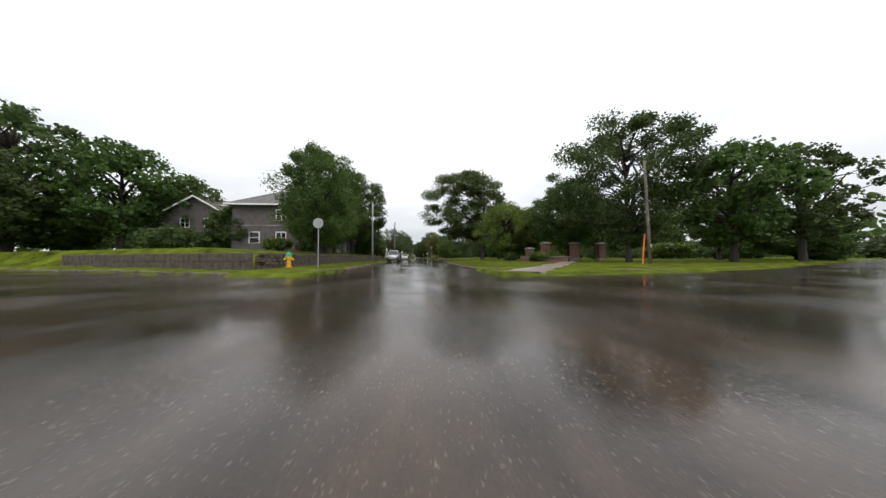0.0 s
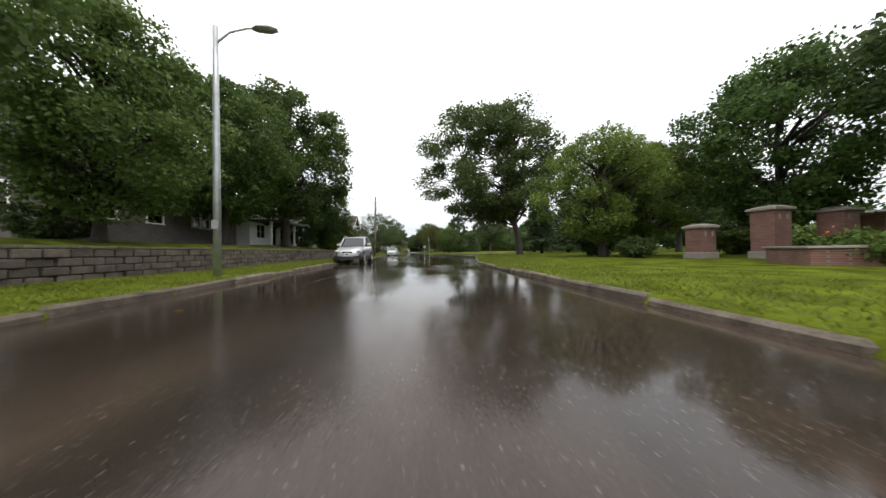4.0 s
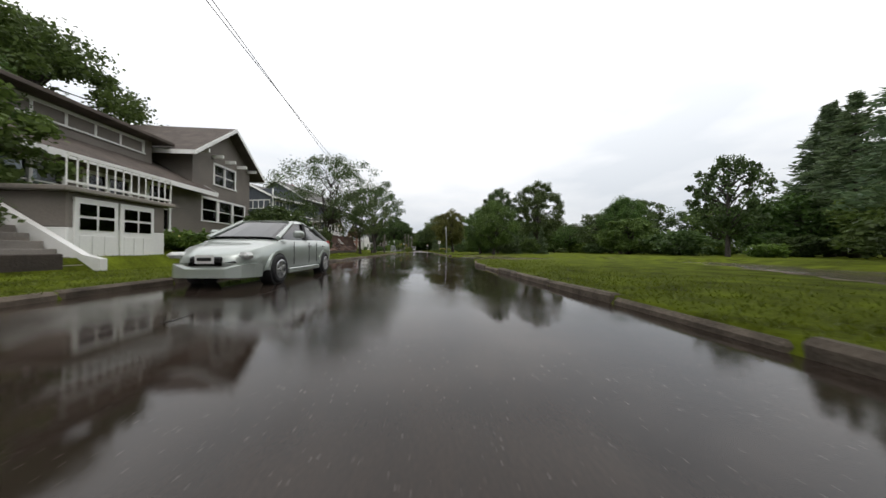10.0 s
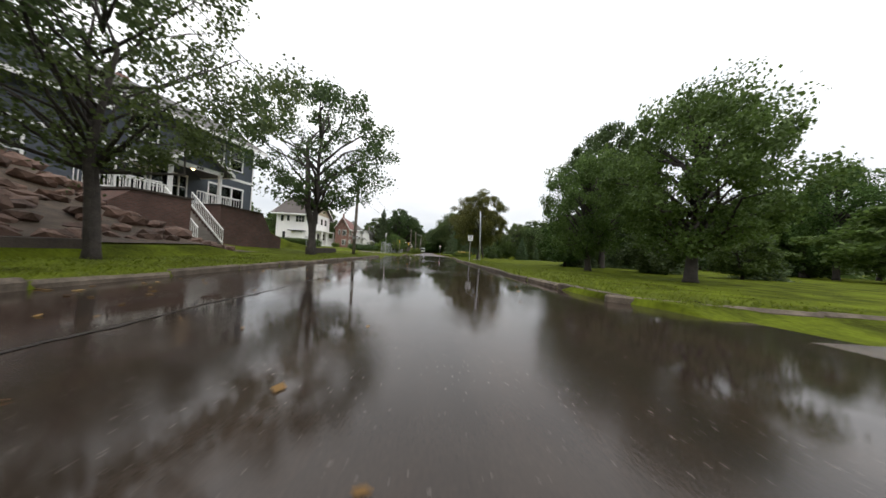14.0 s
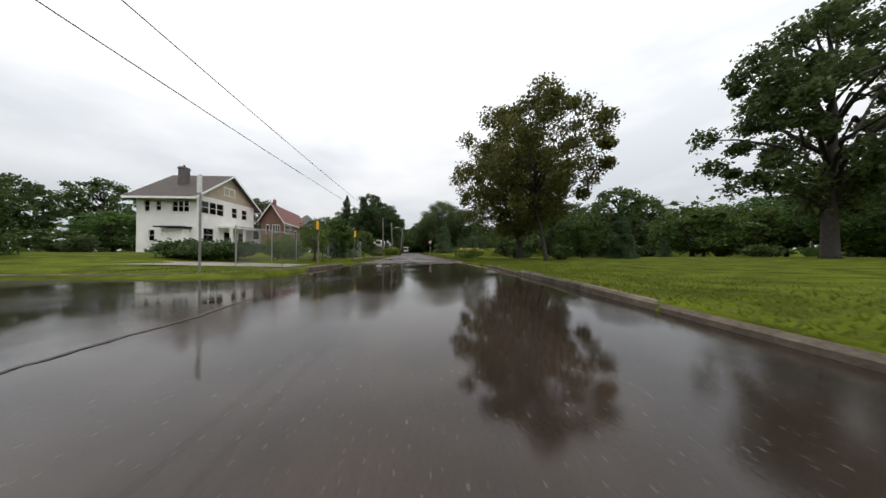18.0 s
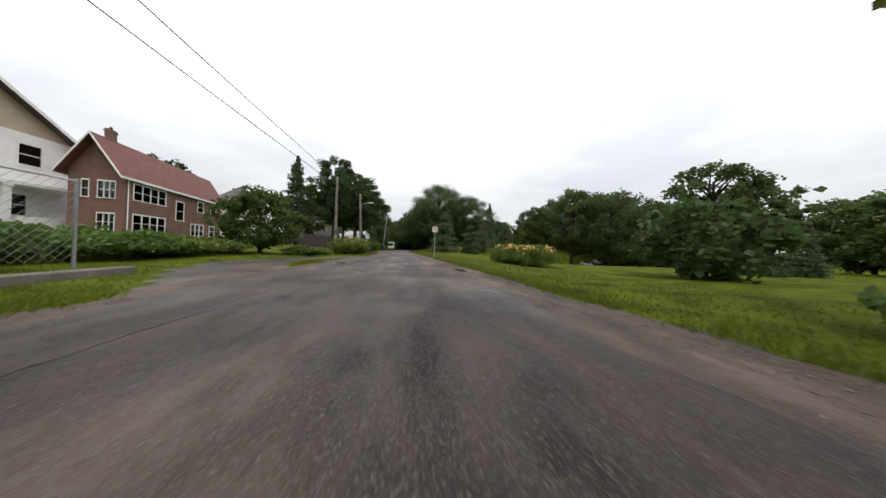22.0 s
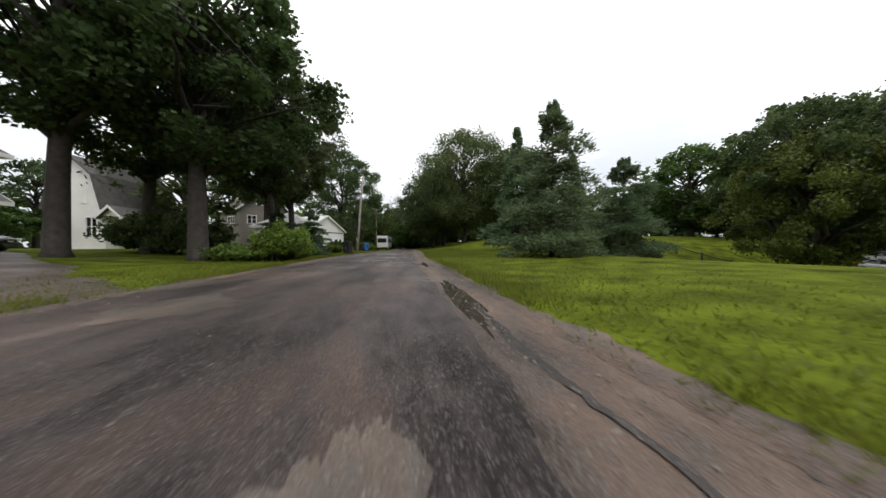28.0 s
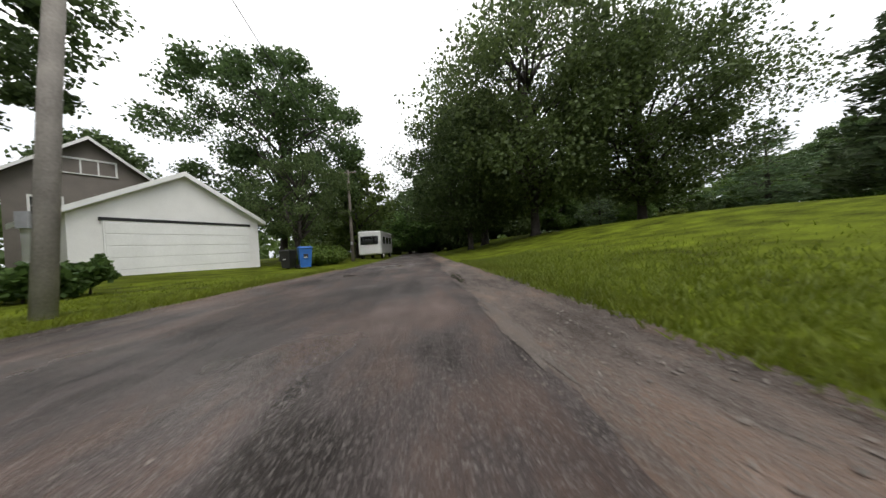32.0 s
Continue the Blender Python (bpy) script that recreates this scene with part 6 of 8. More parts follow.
M["alloy"] = material("alloy_rim", (0.55, 0.55, 0.56), 0.3, 0.85, vary=0.1)
M["silver_paint"] = material("silver_car_paint", (0.52, 0.53, 0.54), 0.28, 0.35, vary=0.06, scale=2, coat=0.8)
M["sage_paint"] = material("pale_green_silver_paint", (0.47, 0.51, 0.48), 0.28, 0.35, vary=0.06, scale=2, coat=0.8)
M["white_car"] = material("white_car_paint", (0.75, 0.75, 0.74), 0.3, vary=0.05, coat=0.8)
M["black_car"] = material("black_car_paint", (0.012, 0.013, 0.015), 0.3, vary=0.2, coat=0.35)
M["headlamp"] = material("headlamp_lens", (0.62, 0.63, 0.62), 0.15, vary=0.15, coat=0.8)
M["tail_red"] = material("tail_lamp_red", (0.45, 0.02, 0.02), 0.25, vary=0.1, coat=0.6)


def car(label, x, y, turn, paint, length, width, height, base, clear, wheel_r, nose, screen, roof0, roof1, tail, belt_z, hood_z, cladding=False, spokes=6, lamps=True):
    """A car whose nose points along its own -x. nose, screen, roof0, roof1, tail: stations from the nose."""
    ob = thing("car", pose(x, y, 0, 0, 0, turn), label, "car")
    hw = width / 2
    x0 = -length / 2
    f_ax, r_ax = x0 + base[0], x0 + base[1]
    bm = bmesh.new()
    st = [(0.0, hw * 0.36, clear + 0.22, hood_z - 0.36), (0.07, hw * 0.60, clear + 0.12, hood_z - 0.27), (0.22, hw * 0.79, clear + 0.05, hood_z - 0.19), (0.46, hw * 0.93, clear + 0.02, hood_z - 0.11)] + [(nose, hw, clear, hood_z), (screen, hw, clear, belt_z), (roof0, hw, clear, belt_z + 0.01), (roof1, hw, clear, belt_z + 0.05), (tail, hw * 0.98, clear + 0.02, belt_z + 0.06), (length - 0.12, hw * 0.92, clear + 0.08, belt_z), (length, hw * 0.82, clear + 0.2, belt_z - 0.2)]
    keys = [k[0] for k in st]
    fine = sorted({*keys, *(round(length * i / 40, 3) for i in range(1, 40))})
    soft = []
    for s in fine:
        q = [float(np.mean([np.interp(s + d, keys, [k[j] for k in st]) for d in (-0.1, 0, 0.1)])) if 0.2 < s < length - 0.2 else float(np.interp(s, keys, [k[j] for k in st])) for j in (1, 2, 3)]
        soft.append((s, *q))
    loft(bm, [car_ring(x0 + s, w, z0, z1, 0.12) for s, w, z0, z1 in soft])
    # wheel openings
    body = part("body", bm, M[paint], ob, smooth=True)
    body.data.set_sharp_from_angle(angle=radians(38))
    for ax in (f_ax, r_ax):
        for s in (-1, 1):
            bm = bmesh.new()
            n = 18
            for k in range(n):
                a0, a1 = math.pi * k / n, math.pi * (k + 1) / n
                q = []
                for a, rr in ((a0, wheel_r + 0.03), (a1, wheel_r + 0.03), (a1, wheel_r + 0.09), (a0, wheel_r + 0.09)):
                    q.append(bm.verts.new((ax + math.cos(a) * rr, s * (hw + 0.012), wheel_r + math.sin(a) * rr)))
                bm.faces.new(q)
            bmesh.ops.remove_doubles(bm, verts=bm.verts, dist=0.001)
            r = bmesh.ops.extrude_face_region(bm, geom=bm.faces[:])
            bmesh.ops.translate(bm, verts=[v for v in r["geom"] if isinstance(v, bmesh.types.BMVert)], vec=(0, -s * 0.2, 0))
            part("wheel_arch", bm, M["plastic_black" if cladding else paint], ob)
            bm = bmesh.new()
            tube(bm, [(ax, s * (hw - 0.22), wheel_r), (ax, s * (hw + 0.006), wheel_r)], [wheel_r + 0.05, wheel_r + 0.05], 24)
            part("wheel_well", bm, M["plastic_black"], ob)
            wheel(ob, ax, s * (hw - 0.06), wheel_r, 0.21, spokes, s)
    # greenhouse
    top = height
    gw = hw - 0.10
    rw = hw - 0.26
    bm = bmesh.new()
    gst = [(screen, gw, belt_z - 0.03, belt_z + 0.02), (roof0, rw + 0.02, belt_z - 0.03, top - 0.04), ((roof0 + roof1) / 2, rw + 0.03, belt_z - 0.03, top - 0.012), (roof1, rw, belt_z - 0.03, top - 0.06), (tail, gw - 0.12, belt_z - 0.03, belt_z + 0.12)]
    rings = []
    for s, w, z0, z1 in gst:
        right = [(gw, z0), (gw - 0.01, z0 + 0.02), ((gw + w) / 2, (z0 + z1) / 2), (w, z1 - 0.05), (w * 0.8, z1), (w * 0.4, z1 + 0.01)]
        rings.append([(x0 + s, yy, zz) for yy, zz in right] + [(x0 + s, -yy, zz) for yy, zz in reversed(right)])
    loft(bm, rings)
    part("glasshouse", bm, M["car_window"], ob, "dark tinted windows")
    bm = bmesh.new()
    loft(bm, [[(x0 + s, yy, zz) for yy, zz in ((w, z - 0.07), (w * 0.85, z), (0, z + 0.02), (-w * 0.85, z), (-w, z - 0.07))] for s, w, z in ((roof0 - 0.08, rw + 0.05, top - 0.05), (roof0 + 0.4, rw + 0.06, top), (roof1 - 0.3, rw + 0.05, top - 0.01), (roof1 + 0.15, rw + 0.02, top - 0.08))])
    part("roof", bm, M[paint], ob)
    for s in (-1, 1):
        for name, pts in (("a_pillar", [(x0 + screen - 0.02, s * (gw + 0.012), belt_z), (x0 + roof0 - 0.05, s * (rw + 0.05), top - 0.07)]), ("b_pillar", [(x0 + (roof0 + roof1) / 2 - 0.1, s * (gw + 0.012), belt_z), (x0 + (roof0 + roof1) / 2 - 0.05, s * (rw + 0.055), top - 0.06)]), ("c_pillar", [(x0 + tail - 0.15, s * (gw - 0.02), belt_z + 0.05), (x0 + roof1 + 0.12, s * (rw + 0.03), top - 0.1)])):
            bm = bmesh.new()
            tube(bm, pts, [0.05, 0.04], 6)
            part(name, bm, M[paint if name != "b_pillar" else "plastic_black"], ob)
        bm = bmesh.new()
        box(bm, (x0 + screen + 0.42, s * (hw + 0.01), belt_z + 0.02), (x0 + screen + 0.60, s * (hw + 0.24), belt_z + 0.2), 0.05)
        part("wing_mirror", bm, M[paint], ob)
        for k, hx in enumerate((screen + 1.35, screen + 2.35)):
            bm = bmesh.new()
            box(bm, (x0 + hx, s * (hw - 0.005), belt_z - 0.16), (x0 + hx + 0.2, s * (hw + 0.035), belt_z - 0.12), 0.01)
            part("door_handle", bm, M["alloy"], ob)
        for gx in (screen + 0.55, (roof0 + roof1) / 2 - 0.08, roof1 - 0.1):
            bm = bmesh.new()
            box(bm, (x0 + gx, s * (hw - 0.008), clear + 0.18), (x0 + gx + 0.012, s * (hw + 0.004), belt_z - 0.06))
            part("door_gap", bm, M["plastic_black"], ob)
        bm = bmesh.new()
        box(bm, (f_ax + wheel_r + 0.12, s * (hw - 0.03), clear - 0.02), (r_ax - wheel_r - 0.12, s * (hw + 0.02), clear + (0.24 if cladding else 0.1)), 0.02)
        part("sill", bm, M["plastic_black" if cladding else paint], ob)
        bm = bmesh.new()
        box(bm, (-0.02, -0.17, -0.06), (0.16, 0.17, 0.06), 0.05, Matrix.Translation((x0 + 0.12, s * hw * 0.66, hood_z - 0.29)) @ Matrix.Rotation(s * radians(32), 4, "Z"))
        part("headlight", bm, M["headlamp"], ob, "clear headlamp lens")
        bm = bmesh.new()
        box(bm, (x0 + length - 0.3, s * (hw - 0.30), belt_z - 0.25), (x0 + length - 0.02, s * (hw - 0.06), belt_z + 0.05), 0.04)
        part("tail_light", bm, M["tail_red"], ob, "red tail lamp lens")
    bm = bmesh.new()
    box(bm, (x0 - 0.012, -hw * 0.34, hood_z - 0.44), (x0 + 0.1, hw * 0.34, hood_z - 0.31), 0.03)
    part("grille", bm, M["dark_metal"], ob, "dark slatted grille")
    bm = bmesh.new()
    loft(bm, [[(x0 + u, y, z) for y, z in ((-w, clear), (w, clear), (w, clear + hh), (-w, clear + hh))] for u, w, hh in ((-0.01, hw * 0.42, 0.16), (0.06, hw * 0.72, 0.24), (0.2, hw * 0.9, 0.25), (0.36, hw * 0.97, 0.25))])
    part("bumper", bm, M["plastic_black" if cladding else paint], ob)
    for xx in (x0 - 0.03, x0 + length + 0.005):
        bm = bmesh.new()
        box(bm, (xx, -0.16, clear + 0.26), (xx + 0.02, 0.16, clear + 0.42), 0.005)
        pl = part("number_plate", bm, M["sign_white"], ob, "white plate with a plain bar")
        bm = bmesh.new()
        o = -0.004 if xx < 0 else 0.021
        box(bm, (xx + o, -0.12, clear + 0.31), (xx + o + 0.004, 0.12, clear + 0.37))
        part("plate_bar", bm, M["black_ink"], pl)
    return ob


M["car_window"] = material("tinted_car_window", (0.012, 0.013, 0.014), 0.04, vary=0.2, coat=0.5)
suv = car("silver crossover parked at the kerb, grey cladding", -4.16, 41.5, 90, "silver_paint", 4.6, 1.78, 1.82, (0.66, 3.68), 0.28, 0.38, 1.15, 1.35, 2.1, 3.95, 4.65, 1.14, 1.10, True, 7)
for s in (-1, 1):
    bm = bmesh.new()
    tube(bm, [(-0.2, s * 0.66, 1.80), (0.0, s * 0.66, 1.85), (1.5, s * 0.66, 1.83), (1.7, s * 0.66, 1.76)], [0.02] * 4, 6)
    part("roof_rail", bm, M["alloy"], suv)
car("pale silver-green hatchback parked at the kerb", -3.88, 70.5, 90, "sage_paint", 4.4, 1.62, 1.49, (0.92, 3.62), 0.2, 0.31, 0.95, 1.05, 2.0, 3.1, 4.2, 0.98, 0.90, False, 6)
drive_car = car("black saloon parked on the drive, red tail lamps", -17.8, 199.0, 150, "black_car", 4.6, 1.78, 1.42, (0.9, 3.6), 0.2, 0.31, 1.1, 1.3, 2.1, 3.2, 4.1, 0.92, 0.88)
spruce_car = car("black saloon standing under the spruce", -21.5, 201.5, 200, "black_car", 4.6, 1.78, 1.42, (0.9, 3.6), 0.2, 0.31, 1.1, 1.3, 2.1, 3.2, 4.1, 0.92, 0.88)
for c in (drive_car, spruce_car):
    c.location.z = land(c.location.x, c.location.y) + 0.02
for px, py, pt, tn in ((44, 205, "silver_paint", 70), (49, 207, "white_car", 70), (54, 196, "black_car", 60), (60, 186, "white_car", 80)):
    c = car("car parked far off under the park trees", px, py, tn, pt, 4.6, 1.78, 1.42, (0.9, 3.6), 0.2, 0.31, 1.1, 1.3, 2.1, 3.2, 4.1, 0.92, 0.88)
    c.location.z = land(px, py)
    c["group"] = "cars under the park trees"

# white camper van at the lane's end
van = thing("camper_van", pose(-4.7, 242.5, 0.02, 0, 0, 86), "white boxy camper van parked beside the lane", "van")
bm = bmesh.new()
box(bm, (-2.8, -1.1, 0.45), (3.2, 1.1, 2.75), 0.12)
part("body", bm, M["white_car"], van)
bm = bmesh.new()
box(bm, (-2.86, -0.85, 1.45), (-2.8, 0.85, 2.25), 0.02)
part("windscreen", bm, M["car_window"], van)
for k in range(3):
    bm = bmesh.new()
    box(bm, (-1.9 + 1.6 * k, -1.13, 1.5), (-0.8 + 1.6 * k, -1.1, 2.2), 0.02)
    part("side_window", bm, M["car_window"], van)
for ax in (-1.8, 2.0):
    for s in (-1, 1):
        wheel(van, ax, s * 0.98, 0.36, 0.22, 5, s)

# ---- poles, lamps and wires ----
def lean_pole(label, x, y, h, lean=(0, 0), r=0.14, name="utility_pole", arm=None, mat="wood_pole", cross=0):
    z = land(x, y)
    ob = thing(name, pose(x, y, z), label, "pole")
    bm = bmesh.new()
    tube(bm, [(0, 0, -0.3), (lean[0] * 0.35, lean[1] * 0.35, h * 0.4), (lean[0] * 0.7, lean[1] * 0.7, h * 0.75), (lean[0], lean[1], h)], [r * 1.15, r, r * 0.85, r * 0.75], 10)
    part("pole_shaft", bm, M[mat], ob, smooth=True)
    if arm:
        ln, z0 = arm
        bm = bmesh.new()
        bx, by = lean[0] * z0 / h, lean[1] * z0 / h
        tube(bm, [(bx, by, z0), (bx + ln * 0.35, by, z0 + 0.35), (bx + ln * 0.8, by, z0 + 0.5), (bx + ln, by, z0 + 0.5)], [0.035, 0.03, 0.028, 0.028], 6)
        part("lamp_arm", bm, M["steel"], ob)
        bm = bmesh.new()
        loft(bm, [[(bx + ln + u, by + w * c, z0 + 0.5 + hh * s2) for c, s2 in ((-1, 0), (-0.6, 1), (0.6, 1), (1, 0), (0.5, -0.8), (-0.5, -0.8))] for u, w, hh in ((-0.1, 0.05, 0.04), (0.05, 0.13, 0.08), (0.4, 0.15, 0.09), (0.6, 0.07, 0.04))])
        part("lamp_head", bm, M["steel"], ob, "grey cobra-head lamp")
    for k in range(cross):
        zc = h - 0.25 - 0.5 * k
        bm = bmesh.new()
        box(bm, (lean[0] - 0.7, lean[1] - 0.05, zc), (lean[0] + 0.7, lean[1] + 0.05, zc + 0.1), 0.01)
        ca = part("crossarm", bm, M["wood_pole"], ob)
        for s in (-0.6, 0.6):
            bm = bmesh.new()
            tube(bm, [(lean[0] + s, lean[1], zc + 0.1), (lean[0] + s, lean[1], zc + 0.24)], [0.04, 0.025], 8)
            part("insulator", bm, M["steel"], ca)
    bm = bmesh.new()
    box(bm, (-0.09, -r - 0.02, 1.35), (0.09, -r + 0.02, 1.6), 0.005)
    part("tag_plate", bm, M["steel"], ob)
    return ob


lean_pole("grey steel street lamp with a curved arm", -5.6, 30.3, 7.2, (0, 0), 0.09, "street_lamp", (1.1, 6.7), "steel")
lean_pole("tall weathered wooden utility pole", -6.5, 67.3, 9.8, (0.25, 0), 0.16)
lean_pole("wooden utility pole with lamp arm beside the side street", -7.0, 115.0, 7.7, (0.1, 0), 0.13, "utility_pole", (1.6, 6.6), "wood_pole", 1)
lean_pole("leaning wooden utility pole in the flower bed", -6.3, 171.2, 7.0, (-0.1, 0.1), 0.125)
lean_pole("brown wooden utility pole with lamp and meter box", -5.1, 178.0, 6.9, (-0.35, 0.2), 0.13, "utility_pole", (0.9, 5.4), "wood_pole", 0)
lean_pole("pale weathered utility pole beside the garage", -5.7, 218.0, 8.8, (0.7, 0.2), 0.12, "utility_pole", None, "pale_pole")
lean_pole("wooden utility pole at the corner under the oak", 19.0, 18.0, 8.6, (-0.3, 0), 0.11)
lean_pole("pale concrete lamp post on the park lawn", 5.6, 121.0, 5.6, (-0.2, 0), 0.09, "lamp_post", None, "steel")
lean_pole("wooden utility pole far down the lane", -5.6, 236.0, 7.5, (0, 0), 0.13, "utility_pole", None, "wood_pole", 1)
box_th = thing("post_box", pose(5.25, 120.6, land(5.25, 120.6)), "small dark service cabinet on a concrete slab", "service box")
bm = bmesh.new()
box(bm, (-0.4, -0.25, -0.05), (0.4, 0.3, 0.06), 0.01)
part("slab", bm, M["concrete"], box_th)
bm = bmesh.new()
box(bm, (-0.1, -0.1, 0.06), (0.1, 0.1, 0.55), 0.03)
part("cabinet", bm, M["dark_metal"], box_th)
# guy wire with its orange guard at the corner
guy = thing("guy_wire", pose(17.6, 17.2, land(17.6, 17.2)), "steel guy wire with an orange plastic guard", "guy wire")
bm = bmesh.new()
tube(bm, [(0, 0, -0.1), (0.25, 0, 2.4)], [0.05, 0.05], 8)
part("guard", bm, M["orange"], guy)
bm = bmesh.new()
tube(bm, [(0.25, 0, 2.4), (0.95, 0.5, 7.8)], [0.012, 0.012], 5)
part("cable", bm, M["dark_metal"], guy)


def wire(p, q, sag, r=0.016):
    p, q = Vector(p), Vector(q)
    bm = bmesh.new()
    n = 14
    tube(bm, [p + (q - p) * i / n - Vector((0, 0, sag * 4 * (i / n) * (1 - i / n))) for i in range(n + 1)], [r] * (n + 1), 5)
    tagged(part("overhead_wire", bm, M["dark_metal"]), "black overhead cable strung between utility poles", "cable", "overhead wires")


wire((-7.45, 115, 7.35), (-6.45, 171.3, 6.95), 0.5)
wire((-8.8, 115, 6.6), (-6.55, 171.3, 6.4), 0.45)
wire((-6.45, 171.3, 6.95), (-5.4, 178.2, 6.8), 0.05)
wire((-5.4, 178.2, 6.7), (-5.2, 219.5, 9.2), 0.7)
wire((-6.55, 171.3, 6.4), (-5.3, 219.5, 8.7), 0.6)
wire((-6.6, 67.3, 8.7), (-7.45, 115, 7.4), 0.5)
wire((-6.6, 67.3, 9.2), (-8.8, 115, 7.2), 0.5)
wire((-5.2, 219.5, 9.2), (-5.6, 236.0, 7.4), 0.4)


# ---- signs, hydrant, bins ----
def sign_post(label, x, y, h, faces, name="road_sign", lean=0.0, mat="steel", r=0.03):
    ob = thing(name, pose(x, y, land(x, y), 0, lean, 0), label, "sign")
    bm = bmesh.new()
    box(bm, (-r, -r * 0.6, -0.3), (r, r * 0.6, h), 0.006)
    part("post", bm, M[mat], ob)
    for f in faces:
        f(ob)
    return ob


def plate(outline, z, mat, y=-0.03, thick=0.012, label="", back="sign_back"):
    def make(ob):
        bm = bmesh.new()
        lo = [bm.verts.new((a, y - thick, z + b)) for a, b in outline]
        hi = [bm.verts.new((a, y, z + b)) for a, b in outline]
        bm.faces.new(lo)
        bm.faces.new(hi)
        for i in range(len(lo)):
            j = (i + 1) % len(lo)
            bm.faces.new((lo[i], lo[j], hi[j], hi[i]))
        return part("sign_face", bm, M[mat], ob, label)
    return make


def letters(text, size, z, mat, y, x=0.0):
    def make(ob):
        cu = bpy.data.curves.new("lettering", "FONT")
        cu.body, cu.size, cu.align_x, cu.align_y, cu.extrude = text, size, "CENTER", "CENTER", 0.002
        cu.materials.append(M[mat])
        o = new("lettering", cu)
        o.parent = ob
        o.matrix_basis = pose(x, y, z, 90, 0, 0)
        return o
    return make


octagon = [(0.31 * math.cos(math.pi / 8 + k * math.pi / 4), 0.31 * math.sin(math.pi / 8 + k * math.pi / 4)) for k in range(8)]
rect = lambda w, h: [(-w / 2, -h / 2), (w / 2, -h / 2), (w / 2, h / 2), (-w / 2, h / 2)]
sign_post("bare aluminium back of an octagonal stop sign", -5.9, 13.8, 2.9, [plate(octagon, 2.62, "sign_back")], "stop_sign")
sign_post("white speed plate reading 30 on a steel post", 3.6, 115.4, 2.35, [plate(rect(0.46, 0.52), 2.15, "sign_white"), plate(rect(0.42, 0.03), 2.36, "black_ink", -0.046, 0.004), letters("30", 0.30, 2.08, "black_ink", -0.047), plate(rect(0.32, 0.05), 2.31, "black_ink", -0.046, 0.004)])
sign_post("edge-on yellow warning sign on a wooden post", -5.2, 134.2, 2.25, [plate(rect(0.07, 0.42), 2.0, "sign_yellow", -0.03, 0.2)], "warning_sign", 0, "wood_pole", 0.035)
sign_post("faded orange-yellow warning sign on a leaning post", -4.2, 137.6, 2.0, [plate(rect(0.11, 0.42), 1.82, "sign_yellow", -0.03, 0.06)], "warning_sign", 5, "wood_pole", 0.022)


def p_ring(ob):
    bm = bmesh.new()
    n = 24
    vs = [[bm.verts.new((rr * math.cos(k * math.tau / n), -0.048 + 0 * rr, 2.45 + rr * math.sin(k * math.tau / n))) for rr in (0.125, 0.155)] for k in range(n)]
    for k in range(n):
        bm.faces.new((vs[k][0], vs[k][1], vs[(k + 1) % n][1], vs[(k + 1) % n][0]))
    box(bm, (-0.13, -0.050, 2.435), (0.13, -0.047, 2.465), 0, Matrix.Translation((0, 0, 2.45)) @ Matrix.Rotation(radians(45), 4, "Y") @ Matrix.Translation((0, 0, -2.45)))
    part("ban_ring", bm, M["red_paint"], ob, "red ring with slash")


sign_post("white no-parking plate with letter P on a post", 2.55, 168.6, 2.7, [plate(rect(0.44, 0.44), 2.45, "sign_white"), plate(rect(0.40, 0.012), 2.645, "red_paint", -0.044, 0.003), plate(rect(0.40, 0.012), 2.255, "red_paint", -0.044, 0.003), letters("P", 0.28, 2.45, "black_ink", -0.045), p_ring], "parking_sign")
sign_post("small white notice on a post by the side street", -17.0, 127.5, 2.0, [plate(rect(0.5, 0.4), 1.85, "sign_white"), plate(rect(0.34, 0.05), 1.92, "black_ink", -0.046, 0.004), plate(rect(0.34, 0.05), 1.78, "black_ink", -0.046, 0.004)], "notice_board")
sign_post("green and white street name sign on a steel post", -6.4, 128.0, 2.9, [plate(rect(0.14, 0.5), 2.6, "sign_white")], "street_name_sign")

hyd = thing("fire_hydrant", pose(-7.5, 13.7, land(-7.5, 13.7)), "yellow fire hydrant with green cap on the verge", "hydrant")
bm = bmesh.new()
tube(bm, [(0, 0, -0.05), (0, 0, 0.06), (0, 0, 0.07), (0, 0, 0.56)], [0.19, 0.19, 0.13, 0.125], 14)
tube(bm, [(0, 0, 0.50), (0, 0, 0.62)], [0.18, 0.18], 14)
part("barrel", bm, M["yellow"], hyd, smooth=False)
bm = bmesh.new()
tube(bm, [(0, 0, 0.62), (0, 0, 0.66), (0, 0, 0.78), (0, 0, 0.86), (0, 0, 0.87), (0, 0, 0.95)], [0.18, 0.17, 0.14, 0.07, 0.04, 0.035], 14)
part("bonnet", bm, M["green_paint"], hyd, "green domed cap")
for a in (0, 90, 180):
    bm = bmesh.new()
    m = Matrix.Rotation(radians(a), 4, "Z")
    tube(bm, [m @ Vector((0.1, 0, 0.46)), m @ Vector((0.2, 0, 0.46)), m @ Vector((0.21, 0, 0.46)), m @ Vector((0.27, 0, 0.46))], [0.06, 0.06, 0.075, 0.07], 10)
    part("nozzle_cap", bm, M["yellow"], hyd)


